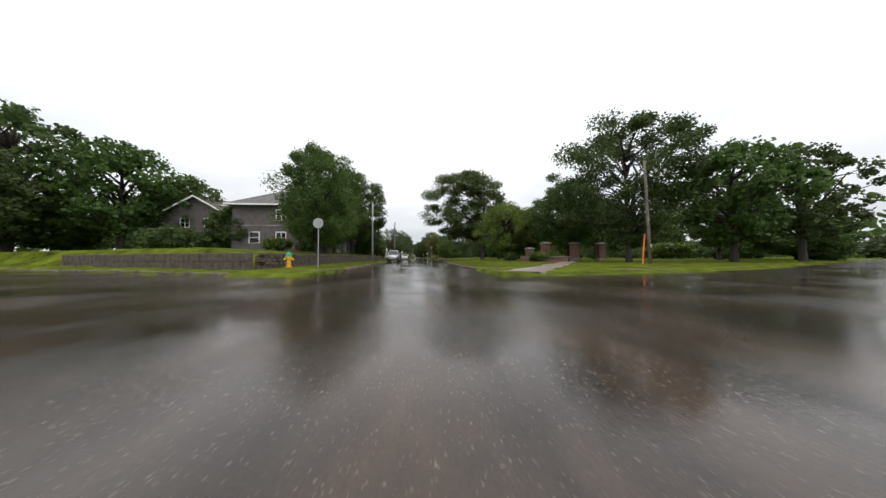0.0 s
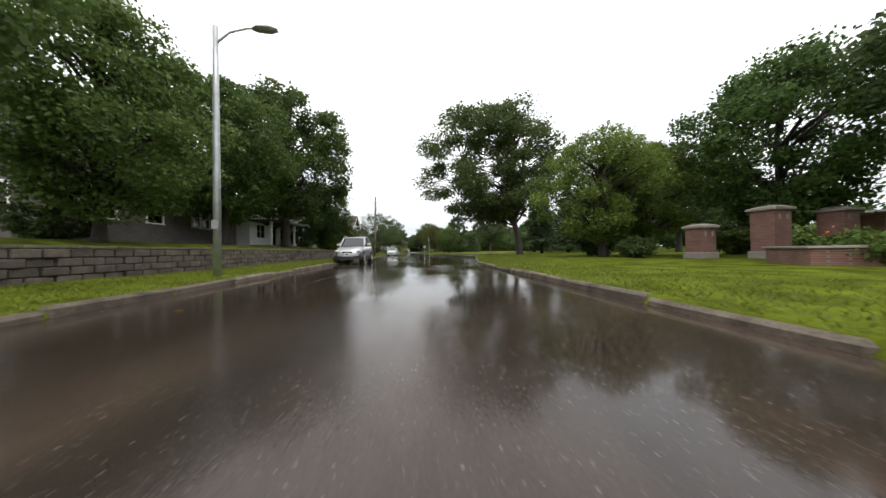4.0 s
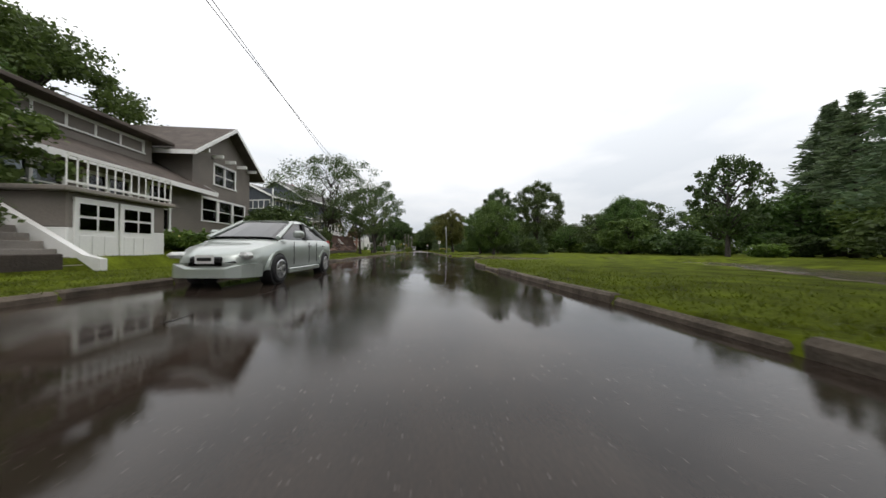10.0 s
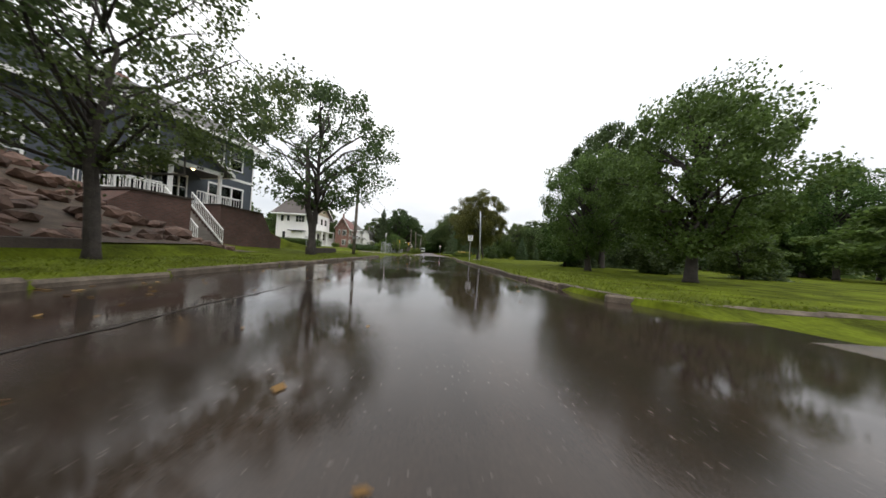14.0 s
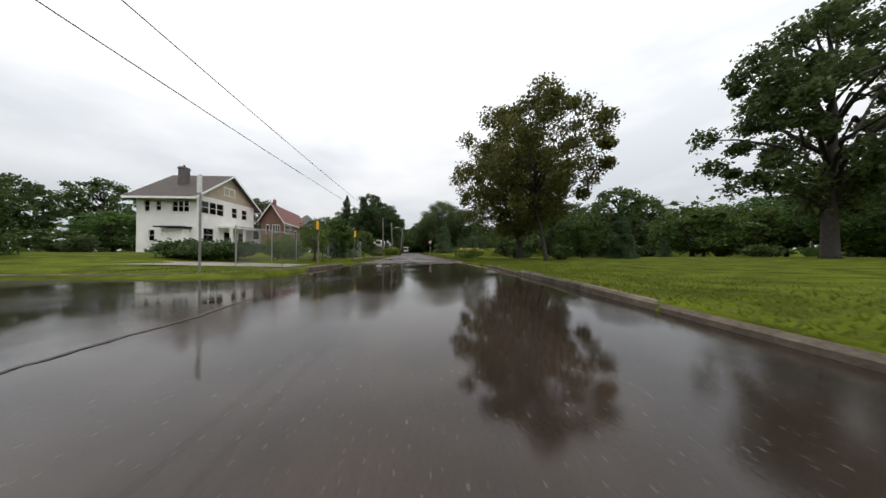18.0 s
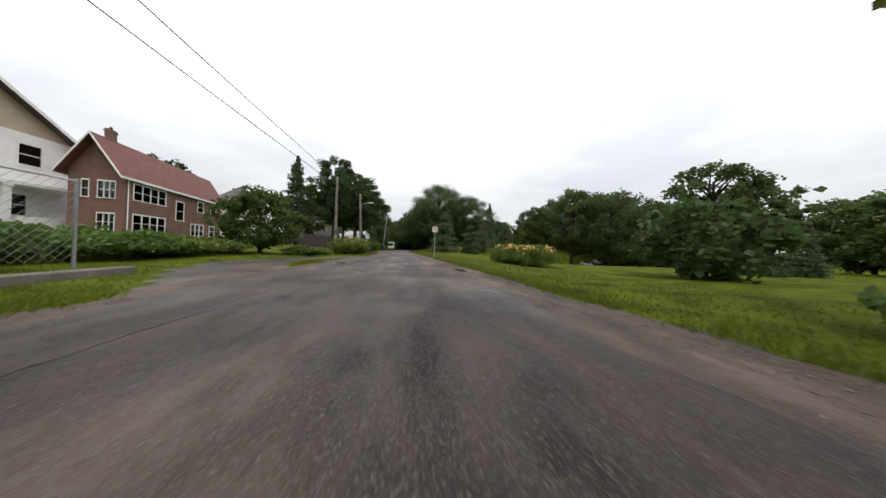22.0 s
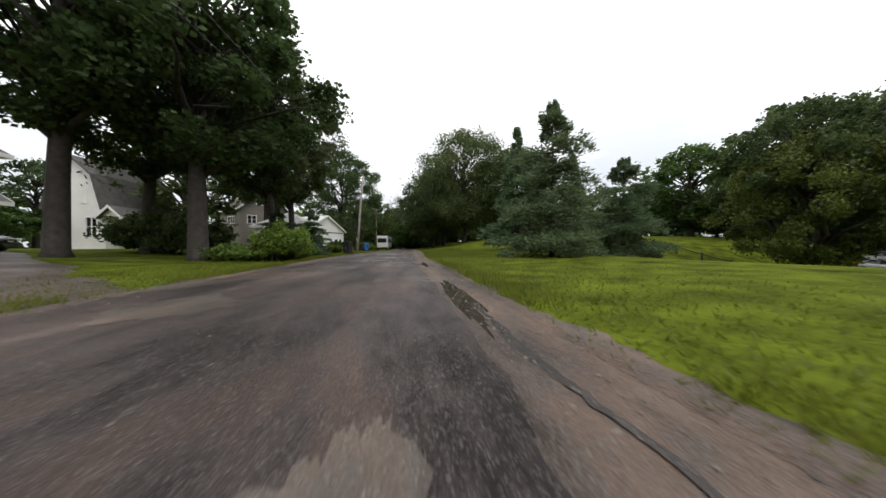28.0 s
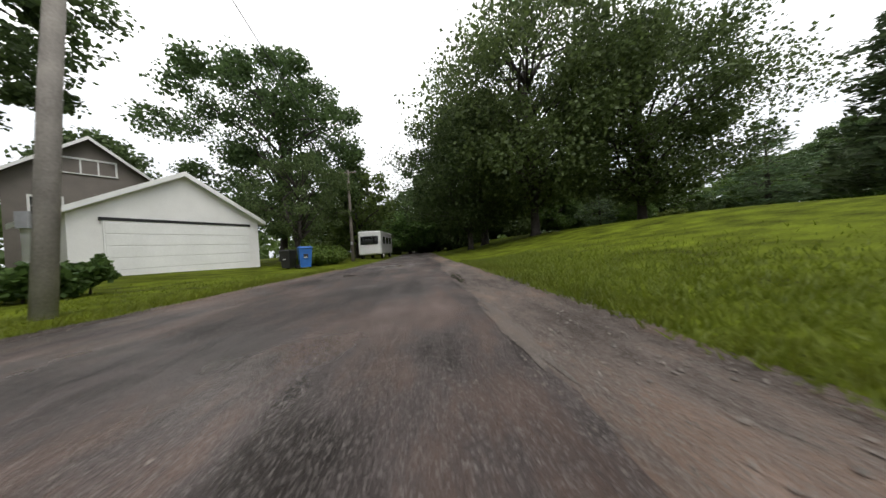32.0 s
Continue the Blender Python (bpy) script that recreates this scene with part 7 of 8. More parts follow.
def wheelie_bin(x, y, mat, label, turn=0.0, s=1.0):
    ob = thing("wheelie_bin", pose(x, y, land(x, y), 0, 0, turn), label, "bin")
    ob.scale = (s, s, s)
    bm = bmesh.new()
    loft(bm, [[(-w, -d, z), (w, -d, z), (w, d, z), (-w, d, z)] for w, d, z in ((0.22, 0.26, 0.08), (0.25, 0.29, 0.4), (0.29, 0.35, 0.98))])
    part("bin_body", bm, M[mat], ob)
    bm = bmesh.new()
    box(bm, (-0.32, -0.40, 0.98), (0.32, 0.38, 1.05), 0.03)
    box(bm, (-0.27, -0.32, 1.05), (0.27, 0.30, 1.09), 0.02)
    part("lid", bm, M[mat], ob)
    bm = bmesh.new()
    tube(bm, [(-0.26, 0.42, 0.96), (0.26, 0.42, 0.96)], [0.02, 0.02], 6)
    part("handle", bm, M[mat], ob)
    for s2 in (-1, 1):
        bm = bmesh.new()
        tube(bm, [(s2 * 0.22, 0.28, 0.11), (s2 * 0.28, 0.28, 0.11)], [0.11, 0.11], 14)
        part("wheel", bm, M["rubber"], ob)
    bm = bmesh.new()
    box(bm, (-0.1, -0.352, 0.52), (0.1, -0.335, 0.72), 0.005)
    lab = part("label_plate", bm, M["black_ink"], ob)
    bm = bmesh.new()
    box(bm, (-0.08, -0.358, 0.54), (0.08, -0.353, 0.565))
    part("label_bar", bm, M["sign_white"], lab)
    return ob


wheelie_bin(-4.4, 180.6, "plastic_black", "black wheeled bin beside the gravel drive", 20, 1.05)
wheelie_bin(-5.3, 211.2, "plastic_black", "black wheeled bin with a slotted lid", -15, 1.05)
wheelie_bin(-8.3, 213.2, "plastic_blue", "blue recycling bin in front of the garage", 10, 0.95)
wheelie_bin(-6.3, 228.6, "plastic_blue", "blue recycling bin under the trees", 30, 1.1)
wheelie_bin(-7.3, 228.9, "plastic_black", "black wheeled bin under the trees", -10, 1.0)
wheelie_bin(-6.0, 59.0, "white_paint", "small white covered tub at the drive mouth", 0, 0.4)

# ---- walls, gate, fences ----
wall = thing("retaining_wall", pose(0, 0, 0), "dark block retaining wall along the raised lawns", "wall", kind="structure")
rng_b = random.Random(5)
stone_meshes = []
for k in range(6):
    bm = bmesh.new()
    box(bm, (-0.14 - 0.02 * (k % 3), -0.225, -0.095), (0.14, 0.225, 0.095), 0.018)
    me = bpy.data.meshes.new("stone")
    bm.to_mesh(me)
    bm.free()
    me.materials.append(M["stone"])
    stone_meshes.append(me)
bm = bmesh.new()
box(bm, (-8.52, 12.3, -0.2), (-8.36, 57.6, 0.86))
part("wall_core", bm, M["dirt"], wall)
for row in range(4):
    for i in range(72):
        yy = 22.5 + i * 0.485 + (0.24 if row % 2 else 0.0)
        o = new("stone", stone_meshes[rng_b.randrange(6)])
        o.parent = wall
        o.matrix_basis = pose(-8.30 + rng_b.uniform(-0.015, 0.015), yy, 0.2 + row * 0.205, 0, 0, 180)
bm = bmesh.new()
for row in range(4):
    for i in range(21):
        yy = 12.5 + i * 0.485 + (0.24 if row % 2 else 0.0)
        box(bm, (-8.42, yy - 0.225, 0.105 + row * 0.205), (-8.16 + 0.02 * ((i * 7 + row) % 3), yy + 0.225, 0.295 + row * 0.205), 0.018)
rest = part("stone_rest", bm, M["stone"], wall)
rest["kind"] = "stuff"
bm = bmesh.new()
for i in range(int((57.6 - 12.3) / 0.9)):
    box(bm, (-8.6, 12.3 + i * 0.9 + 0.006, 0.93), (-8.12, 12.3 + i * 0.9 + 0.894, 1.0), 0.012)
cap = part("coping_rest", bm, M["stone"], wall)
cap["kind"] = "stuff"
bm = bmesh.new()
for i in range(36):
    for row in range(2):
        m = Matrix.Translation((-8.5 - 0.5 * i * 0.922, 11.9 + 0.5 * i * 0.387, 0.1 + 0.45 * row)) @ Matrix.Rotation(math.pi - math.atan(0.42), 4, "Z")
        box(bm, (0.0, -0.14, 0.0), (0.485, 0.16 + 0.02 * ((i + row) % 3), 0.44), 0.02, m)
ret = part("return_rest", bm, M["stone"], wall)
ret["kind"] = "stuff"

low = thing("garden_edge", pose(0, 0, 0), "low dark timber and stone edging above the verge", "garden edge", kind="structure")
for y0, y1 in ((62.0, 70.0), (73.2, 80.0), (82.0, 90.0), (90.0, 97.6), (108.8, 114.0)):
    n = int((y1 - y0) / 1.95)
    for i in range(n):
        bm = bmesh.new()
        a = y0 + (y1 - y0) * i / n
        box(bm, (-8.42, a + 0.01, 0.0), (-8.2, a + (y1 - y0) / n - 0.01, 0.58), 0.02)
        part("timber_block", bm, M["timber"], low)

bank = thing("rubble_bank", pose(0, 0, 0), "terraced bank of red and brown rubble stones", "stone bank")
rng_r = np.random.default_rng(21)
rub = []
for k in range(5):
    bm = bmesh.new()
    bmesh.ops.create_icosphere(bm, subdivisions=1, radius=0.2)
    for v in bm.verts:
        v.co *= 1 + 0.35 * (rng_r.random() - 0.5)
        v.co.z *= 0.65
    me = bpy.data.meshes.new("rubble_stone")
    bm.to_mesh(me)
    bm.free()
    me.materials.append(M["red_stone"])
    rub.append(me)
soil = [(-8.7 - 8.6 * k / 8, 88.5 + 16.0 * i / 40) for i in range(41) for k in range(9)]
part("bank_soil", ([(x, y, land(x, y) + 0.05) for x, y in soil], [], [(9 * i + k, 9 * i + k + 1, 9 * i + k + 10, 9 * i + k + 9) for i in range(40) for k in range(8)]), M["dirt"], bank, "bare damp soil between the stones")
for i in range(300):
    u = rng_r.uniform(0, 1)
    x, y = -8.8 - 8.0 * u, rng_r.uniform(88.6, 104.2)
    o = new("rubble_stone", rub[i % 5])
    o.parent = bank
    sc = rng_r.uniform(0.9, 2.1)
    o.matrix_basis = Matrix.LocRotScale((x, y, land(x, y) + rng_r.uniform(0.04, 0.2)), Euler(rng_r.uniform(-0.4, 0.4, 3)), (sc, sc * 1.25, sc))

# brick gate posts and the raised flower planter at the park corner
for px, py, h, w in ((17.6, 33.4, 2.35, 0.95), (22.0, 33.6, 2.35, 0.95), (16.2, 35.5, 1.7, 0.9), (26.5, 34.5, 2.35, 0.95)):
    z = land(px, py)
    ob = thing("gate_post", pose(px, py, z), "square red brick gate post with stone cap and base", "gate post", "park gate posts")
    bm = bmesh.new()
    box(bm, (-w / 2 - 0.08, -w / 2 - 0.08, -0.2), (w / 2 + 0.08, w / 2 + 0.08, 0.35), 0.02)
    part("base", bm, M["concrete"], ob)
    bm = bmesh.new()
    box(bm, (-w / 2, -w / 2, 0.35), (w / 2, w / 2, h), 0.01)
    part("shaft", bm, M["red_brick"], ob)
    bm = bmesh.new()
    box(bm, (-w / 2 - 0.12, -w / 2 - 0.12, h), (w / 2 + 0.12, w / 2 + 0.12, h + 0.14), 0.02)
    loft(bm, [[(-a, -a, z1), (a, -a, z1), (a, a, z1), (-a, a, z1)] for a, z1 in ((w / 2 + 0.1, h + 0.14), (w / 2 - 0.2, h + 0.26))])
    part("cap", bm, M["concrete"], ob, "pale stone cap")
    for s in (-0.22, 0.22):
        bm = bmesh.new()
        box(bm, (s - 0.07, -w / 2 - 0.02, h - 0.45), (s + 0.07, -w / 2 - 0.003, h - 0.2), 0.005)
        part("stone_inset", bm, M["concrete"], ob)
pl = thing("planter", pose(15.2, 28.6, land(15.2, 28.6), 0, 0, -35), "long raised brick planter edged with stone", "planter")
bm = bmesh.new()
box(bm, (-2.6, -1.2, -0.3), (2.6, 1.2, 0.55), 0.02)
part("brick_box", bm, M["red_brick"], pl)
bm = bmesh.new()
for a, b in (((-2.68, -1.28), (2.68, -1.0)), ((-2.68, 1.0), (2.68, 1.28)), ((-2.68, -1.0), (-2.4, 1.0)), ((2.4, -1.0), (2.68, 1.0))):
    box(bm, (*a, 0.55), (*b, 0.63), 0.01)
part("stone_rim", bm, M["concrete"], pl)
draped("path", [(4.2, 8.2), (7.0, 12.2), (12.2, 19.6), (17.0, 26.5), (19.5, 31.0)], 0.85, M["pathway"], "wet concrete footpath into the park", "path")

# low rail fence under the park trees
rails = thing("rail_fence", pose(0, 0, 0), "low weathered post and rail fence under the park trees", "fence")
f0, f1 = Vector((25.0, 213.0, 0)), Vector((33.5, 190.0, 0))
for i in range(14):
    a, b = f0.lerp(f1, i / 13), f0.lerp(f1, (i + 1) / 13)
    za, zb = land(a.x, a.y), land(b.x, b.y)
    bm = bmesh.new()
    box(bm, (a.x - 0.07, a.y - 0.07, za - 0.2), (a.x + 0.07, a.y + 0.07, za + 0.85), 0.015)
    part("post", bm, M["timber"], rails)
    if i < 13:
        bm = bmesh.new()
        tube(bm, [(a.x, a.y, za + 0.7), (b.x, b.y, zb + 0.7)], [0.05, 0.05], 6)
        part("rail", bm, M["timber"], rails)

# board fence behind the sunflowers
fence = thing("board_fence", pose(0, 0, 0), "brown weathered board fence along the yard", "fence")
p0, p1 = Vector((-9.5, 172.5, 0.2)), Vector((-7.2, 182.2, 0.15))
n = 62
for i in range(n):
    c = p0 + (p1 - p0) * i / n
    bm = bmesh.new()
    d = (p1 - p0).normalized()
    box(bm, (0, 0, -0.1), (0.012, 0.15, 1.55 + 0.02 * (i % 3)), 0.004, Matrix.Translation(c) @ Matrix.Rotation(-math.atan2(d.x, d.y), 4, "Z"))
    part("board", bm, M["timber"], fence)
for i in range(7):
    c = p0 + (p1 - p0) * i / 6 - Vector((0.08, 0, 0))
    bm = bmesh.new()
    box(bm, c + Vector((-0.06, -0.05, -0.3)), c + Vector((0.04, 0.05, 1.6)), 0.008)
    part("fence_post", bm, M["timber"], fence)

# chain-link fence before the white house
cl = thing("chain_link_fence", pose(0, 0, 0), "grey chain-link fence with steel posts and rail", "fence")
q0, q1 = Vector((-7.6, 131.5, 0.15)), Vector((-6.6, 152, 0.2))
for i in range(9):
    c = q0 + (q1 - q0) * i / 8
    bm = bmesh.new()
    tube(bm, [c - Vector((0, 0, 0.2)), c + Vector((0, 0, 1.7))], [0.03, 0.03], 8)
    part("post", bm, M["steel"], cl)
bm = bmesh.new()
tube(bm, [q0 + Vector((0, 0, 1.65)), q1 + Vector((0, 0, 1.65))], [0.022, 0.022], 6)
part("top_rail", bm, M["steel"], cl)
bm = bmesh.new()
ln = (q1 - q0).length
for i in range(int(ln / 0.16)):
    for s in (-1, 1):
        a = q0 + (q1 - q0) * (i * 0.16 / ln)
        u2 = min(max(i * 0.16 + s * 1.6, 0), ln)
        hgt = abs(u2 - i * 0.16)
        b = q0 + (q1 - q0) * (u2 / ln)
        if hgt > 0.1:
            tube(bm, [a + Vector((0, 0, 0.03)), b + Vector((0, 0, hgt + 0.03))], [0.005, 0.005], 3, cap=False)
mesh_ob = part("wire_mesh", bm, M["steel"], cl)
mesh_ob["kind"] = "stuff"
for y0 in (139.5, 141.8, 146.5, 149.6):
    ob = thing("edging_log", pose(-4.55 - 0.06 * (y0 - 139), y0, land(-4.7, y0) + 0.03, 0, 0, 4), "weathered grey timber laid along the verge", "timber", "verge timbers")
    bm = bmesh.new()
    box(bm, (-0.09, 0, -0.05), (0.09, 2.1, 0.12), 0.02)
    part("beam", bm, M["wood_pole"], ob)

# ---- kerbs ----
kerb = thing("kerb", pose(0, 0, 0), "worn wet concrete kerb stones along the street", "kerb", kind="structure")
kerb_me = []
for k in range(4):
    bm = bmesh.new()
    box(bm, (-0.09, -0.9, -0.2), (0.09, 0.89, 0.135 - 0.012 * (k % 3)), 0.03 + 0.008 * k)
    for v in bm.verts:
        v.co.x += 0.012 * math.sin(v.co.y * 5 + k)
    me = bpy.data.meshes.new("kerb_stone")
    bm.to_mesh(me)
    bm.free()
    me.materials.append(M["kerb"])
    kerb_me.append(me)


def kerb_run(pts):
    pts = [Vector((x, y, 0)) for x, y in pts]
    k = 0
    for a, b in zip(pts, pts[1:]):
        n = max(1, round((b - a).length / 1.8))
        for i in range(n):
            c = a + (b - a) * (i + 0.5) / n
            o = new("kerb_stone", kerb_me[(k * 3 + i) % 4])
            o.parent = kerb
            d = (b - a).normalized()
            o.matrix_basis = Matrix.LocRotScale((c.x, c.y, 0.012 * math.sin(c.y * 1.7)), Euler((0.012 * math.sin(c.y * 2.3), 0, -math.atan2(d.x, d.y))), (1, (b - a).length / n / 1.8, 1))
            k += 1


def edge_run(table, y0, y1, off):
    n = max(1, round((y1 - y0) / 1.8))
    kerb_run([(curve_at(table, y0 + (y1 - y0) * i / n) + off, y0 + (y1 - y0) * i / n) for i in range(n + 1)])


edge_run(LEFT_EDGE, 13.0, 58.5, -0.05)
edge_run(LEFT_EDGE, 62.0, 115.5, -0.05)
edge_run(LEFT_EDGE, 130.2, 134.0, -0.05)
edge_run(RIGHT_EDGE, 12.5, 54.5, 0.05)
edge_run(RIGHT_EDGE, 61.2, 76.0, 0.05)
edge_run(RIGHT_EDGE, 95.5, 131.5, 0.05)
kerb_run([(-4.3, 13.0), (-4.8, 11.2), (-6.2, 9.6), (-8.0, 9.5), (-12, 11.2), (-20, 14.4), (-26.3, 17.0), (-40, 22.2)])
kerb_run([(3.2, 12.5), (4.2, 10.4), (6.2, 9.0), (9, 9.2), (14, 10.0), (19, 11.6), (26, 14.6)])
kerb_run([(2.75, 61.2), (3.6, 60.2), (5.2, 60.9), (6.6, 63.2), (11.2, 70), (15, 76.5)])
kerb_run([(8.0, 54.5), (9.6, 56.4), (12.0, 59.8), (16.4, 66.4)])
kerb_run([(2.75, 76.0), (3.1, 77.8), (3.5, 79.8), (3.95, 81.3), (4.9, 82.3), (6.5, 83.0), (10.5, 84.5)])
kerb_run([(3.4, 95.6), (5.0, 94.9), (8.0, 94.6), (12.0, 92.6), (15.5, 91.4), (20.5, 88.0)])
kerb_run([(-4.95, 115.5), (-5.5, 117.2), (-7.5, 118.2), (-16, 118.25), (-30, 118.25)])
kerb_run([(-4.3, 130.2), (-5.0, 128.6), (-7.0, 127.8), (-16, 127.75), (-30, 127.75)])
for y0, y1, x0, x1 in ((58.6, 61.8, -7.6, -5.0), (131.0, 132.2, -24, -5.0)):
    ap = part("apron", ([(x0, y0, 0.1), (x1, y0 - 0.5, 0.02), (x1, y1 + 0.5, 0.02), (x0, y1, 0.1)], [], [(0, 1, 2, 3)]), M["concrete"])
    for v in ap.data.vertices:
        v.co.z = max(0.03, land(v.co.x, v.co.y) + 0.02)
    tagged(ap, "wet concrete drive apron crossing the verge", "drive", kind="structure")


def patch(x, y, w, d, mat, label, name="road_patch", z=0.004, seed=0, rough=0.3):
    """An irregular flat patch on the road."""
    rng = random.Random(seed)
    n = 96
    pts = []
    for k in range(n):
        a = k * math.tau / n
        s = 1 + rough * sum(noise.noise((math.cos(a) * f + seed * 3.7, math.sin(a) * f, seed * 1.3)) * g for f, g in ((1.5, 1.5), (4, 0.9), (10, 0.5), (24, 0.25)))
        pts.append((x + math.cos(a) * w * s, y + math.sin(a) * d * s, z))
    ob = part(name, ([(x, y, z), *pts], [], [(0, 1 + k, 1 + (k + 1) % n) for k in range(n)]), mat)
    return tagged(ob, label, "road patch", kind="structure")


M["puddle"] = material("standing_water", (0.045, 0.037, 0.030), 0.02, vary=0.2, scale=1, fine=5, spec=0.6)
M["tar"] = wet_material("fresh_tar_patch", (0.023, 0.019, 0.017), 0.35, 0.12, 0.4, 0.6, 0.6, 0.12)
M["pale_patch"] = wet_material("pale_concrete_patch", (0.082, 0.069, 0.060), 0.5, 0.25, 0.5, 0.6, 0.6, 0.2, 0.35)
for i, (x, y, w, d, m, lab) in enumerate((
    (-0.55, 145.0, 0.42, 0.9, "tar", "dark tar patch on the worn lane"), (-2.6, 143.6, 0.5, 1.3, "puddle", "shallow puddle at the lane's edge"), (-2.7, 158.2, 0.28, 0.55, "tar", "dark tar patch on the worn lane"), (-1.6, 160.8, 0.2, 1.1, "tar", "dark tar patch on the worn lane"),
    (2.9, 141.2, 0.35, 1.6, "puddle", "long puddle along the muddy shoulder"), (2.3, 145.4, 0.2, 0.8, "puddle", "long puddle along the muddy shoulder"), (2.15, 155.5, 0.2, 0.7, "puddle", "puddle in the gravel shoulder"),
    (0.25, 181.6, 0.42, 1.3, "pale_patch", "pale scraped patch of old paving"), (0.05, 184.2, 0.3, 1.2, "pale_patch", "pale scraped patch of old paving"), (-0.75, 181.6, 0.42, 0.8, "tar", "dark wet patch in the broken surface"), (-2.3, 183.0, 0.75, 0.45, "pale_patch", "pale sand spread on the lane"), (-1.0, 183.8, 0.5, 0.35, "tar", "dark wet patch in the broken surface"), (-0.2, 187.0, 0.3, 0.8, "pale_patch", "pale scraped patch of old paving"), (-1.2, 140.4, 0.5, 0.35, "tar", "dark wet patch in the broken surface"), (0.9, 139.4, 0.35, 0.5, "tar", "dark wet patch in the broken surface"), (2.55, 135.0, 0.55, 1.5, "puddle", "rain puddle at the edge of the street"),
    (-2.9, 190.3, 0.6, 0.7, "pale_patch", "pale worn patch in the lane"), (0.75, 190.5, 0.14, 1.6, "puddle", "puddle in the wheel rut"), (0.7, 197.5, 0.1, 1.4, "puddle", "puddle in the wheel rut"), (-3.9, 205.2, 0.8, 0.5, "pale_patch", "pale worn patch in the lane"), (-1.9, 209.8, 0.4, 0.35, "pale_patch", "pale worn patch in the lane"),
    (0.6, 207.5, 0.12, 1.2, "pale_patch", "pale gritty streak along the lane"), (0.75, 216.0, 0.1, 0.9, "pale_patch", "pale gritty streak along the lane"), (0.85, 220.0, 0.12, 1.0, "puddle", "puddle in the wheel rut"), (-2.3, 222.5, 0.35, 0.3, "tar", "round dark manhole patch"))):
    patch(x, y, w, d, M[m], lab, "puddle" if m == "puddle" else "road_patch", 0.002 + 0.00015 * i, i)


def crack(pts, w, seed, label="ragged dark crack in the asphalt"):
    rng = random.Random(seed)
    verts, faces = [], []
    fine = []
    for (x0, y0), (x1, y1) in zip(pts, pts[1:]):
        steps = max(10, int(math.hypot(x1 - x0, y1 - y0) / 0.09))
        for i in range(steps):
            u = i / steps
            x, y = x0 + (x1 - x0) * u, y0 + (y1 - y0) * u
            fine.append((x + 0.10 * noise.noise((y * 1.3, x + seed, 0)) + 0.04 * noise.noise((y * 6.0, x + seed, 4)) + rng.uniform(-0.01, 0.01), y))
    for i, (x, y) in enumerate(fine):
        ww = w * max(0.04, 0.62 + 1.3 * noise.noise((y * 0.9, seed * 2.1, 0)) + 0.5 * noise.noise((y * 5.0, seed, 0)))
        verts += [(x - ww, y, 0.005), (x + ww, y, 0.005)]
    faces = [(2 * i, 2 * i + 1, 2 * i + 3, 2 * i + 2) for i in range(len(fine) - 1)]
    tagged(part("crack", (verts, [], faces), M["tar"]), label, "crack", kind="structure")


crack([(-0.9, 199), (-0.5, 203), (-0.1, 207), (0.3, 212)], 0.045, 1)
crack([(-1.6, 201.5), (-0.8, 203.2), (-0.3, 206), (-0.2, 209)], 0.035, 8)
crack([(0.2, 203), (0.6, 205), (1.0, 206)], 0.04, 9)
crack([(0.3, 199.5), (0.1, 203), (0.5, 208), (0.4, 214)], 0.025, 2)
crack([(0.9, 163), (0.75, 168), (0.95, 173), (0.8, 178), (0.95, 184), (0.8, 190)], 0.07, 3, "broken dark edge of the asphalt")
crack([(-2.1, 141), (-2.0, 146), (-2.2, 151)], 0.02, 4)
crack([(-2.6, 28), (-2.5, 36), (-2.6, 44), (-2.5, 52), (-2.55, 60), (-2.6, 66)], 0.018, 5, "dark longitudinal joint in the paving")
crack([(-2.6, 66), (-2.55, 76), (-2.6, 86), (-2.5, 96), (-2.6, 106), (-2.5, 116), (-2.55, 128)], 0.018, 6, "dark longitudinal joint in the paving")

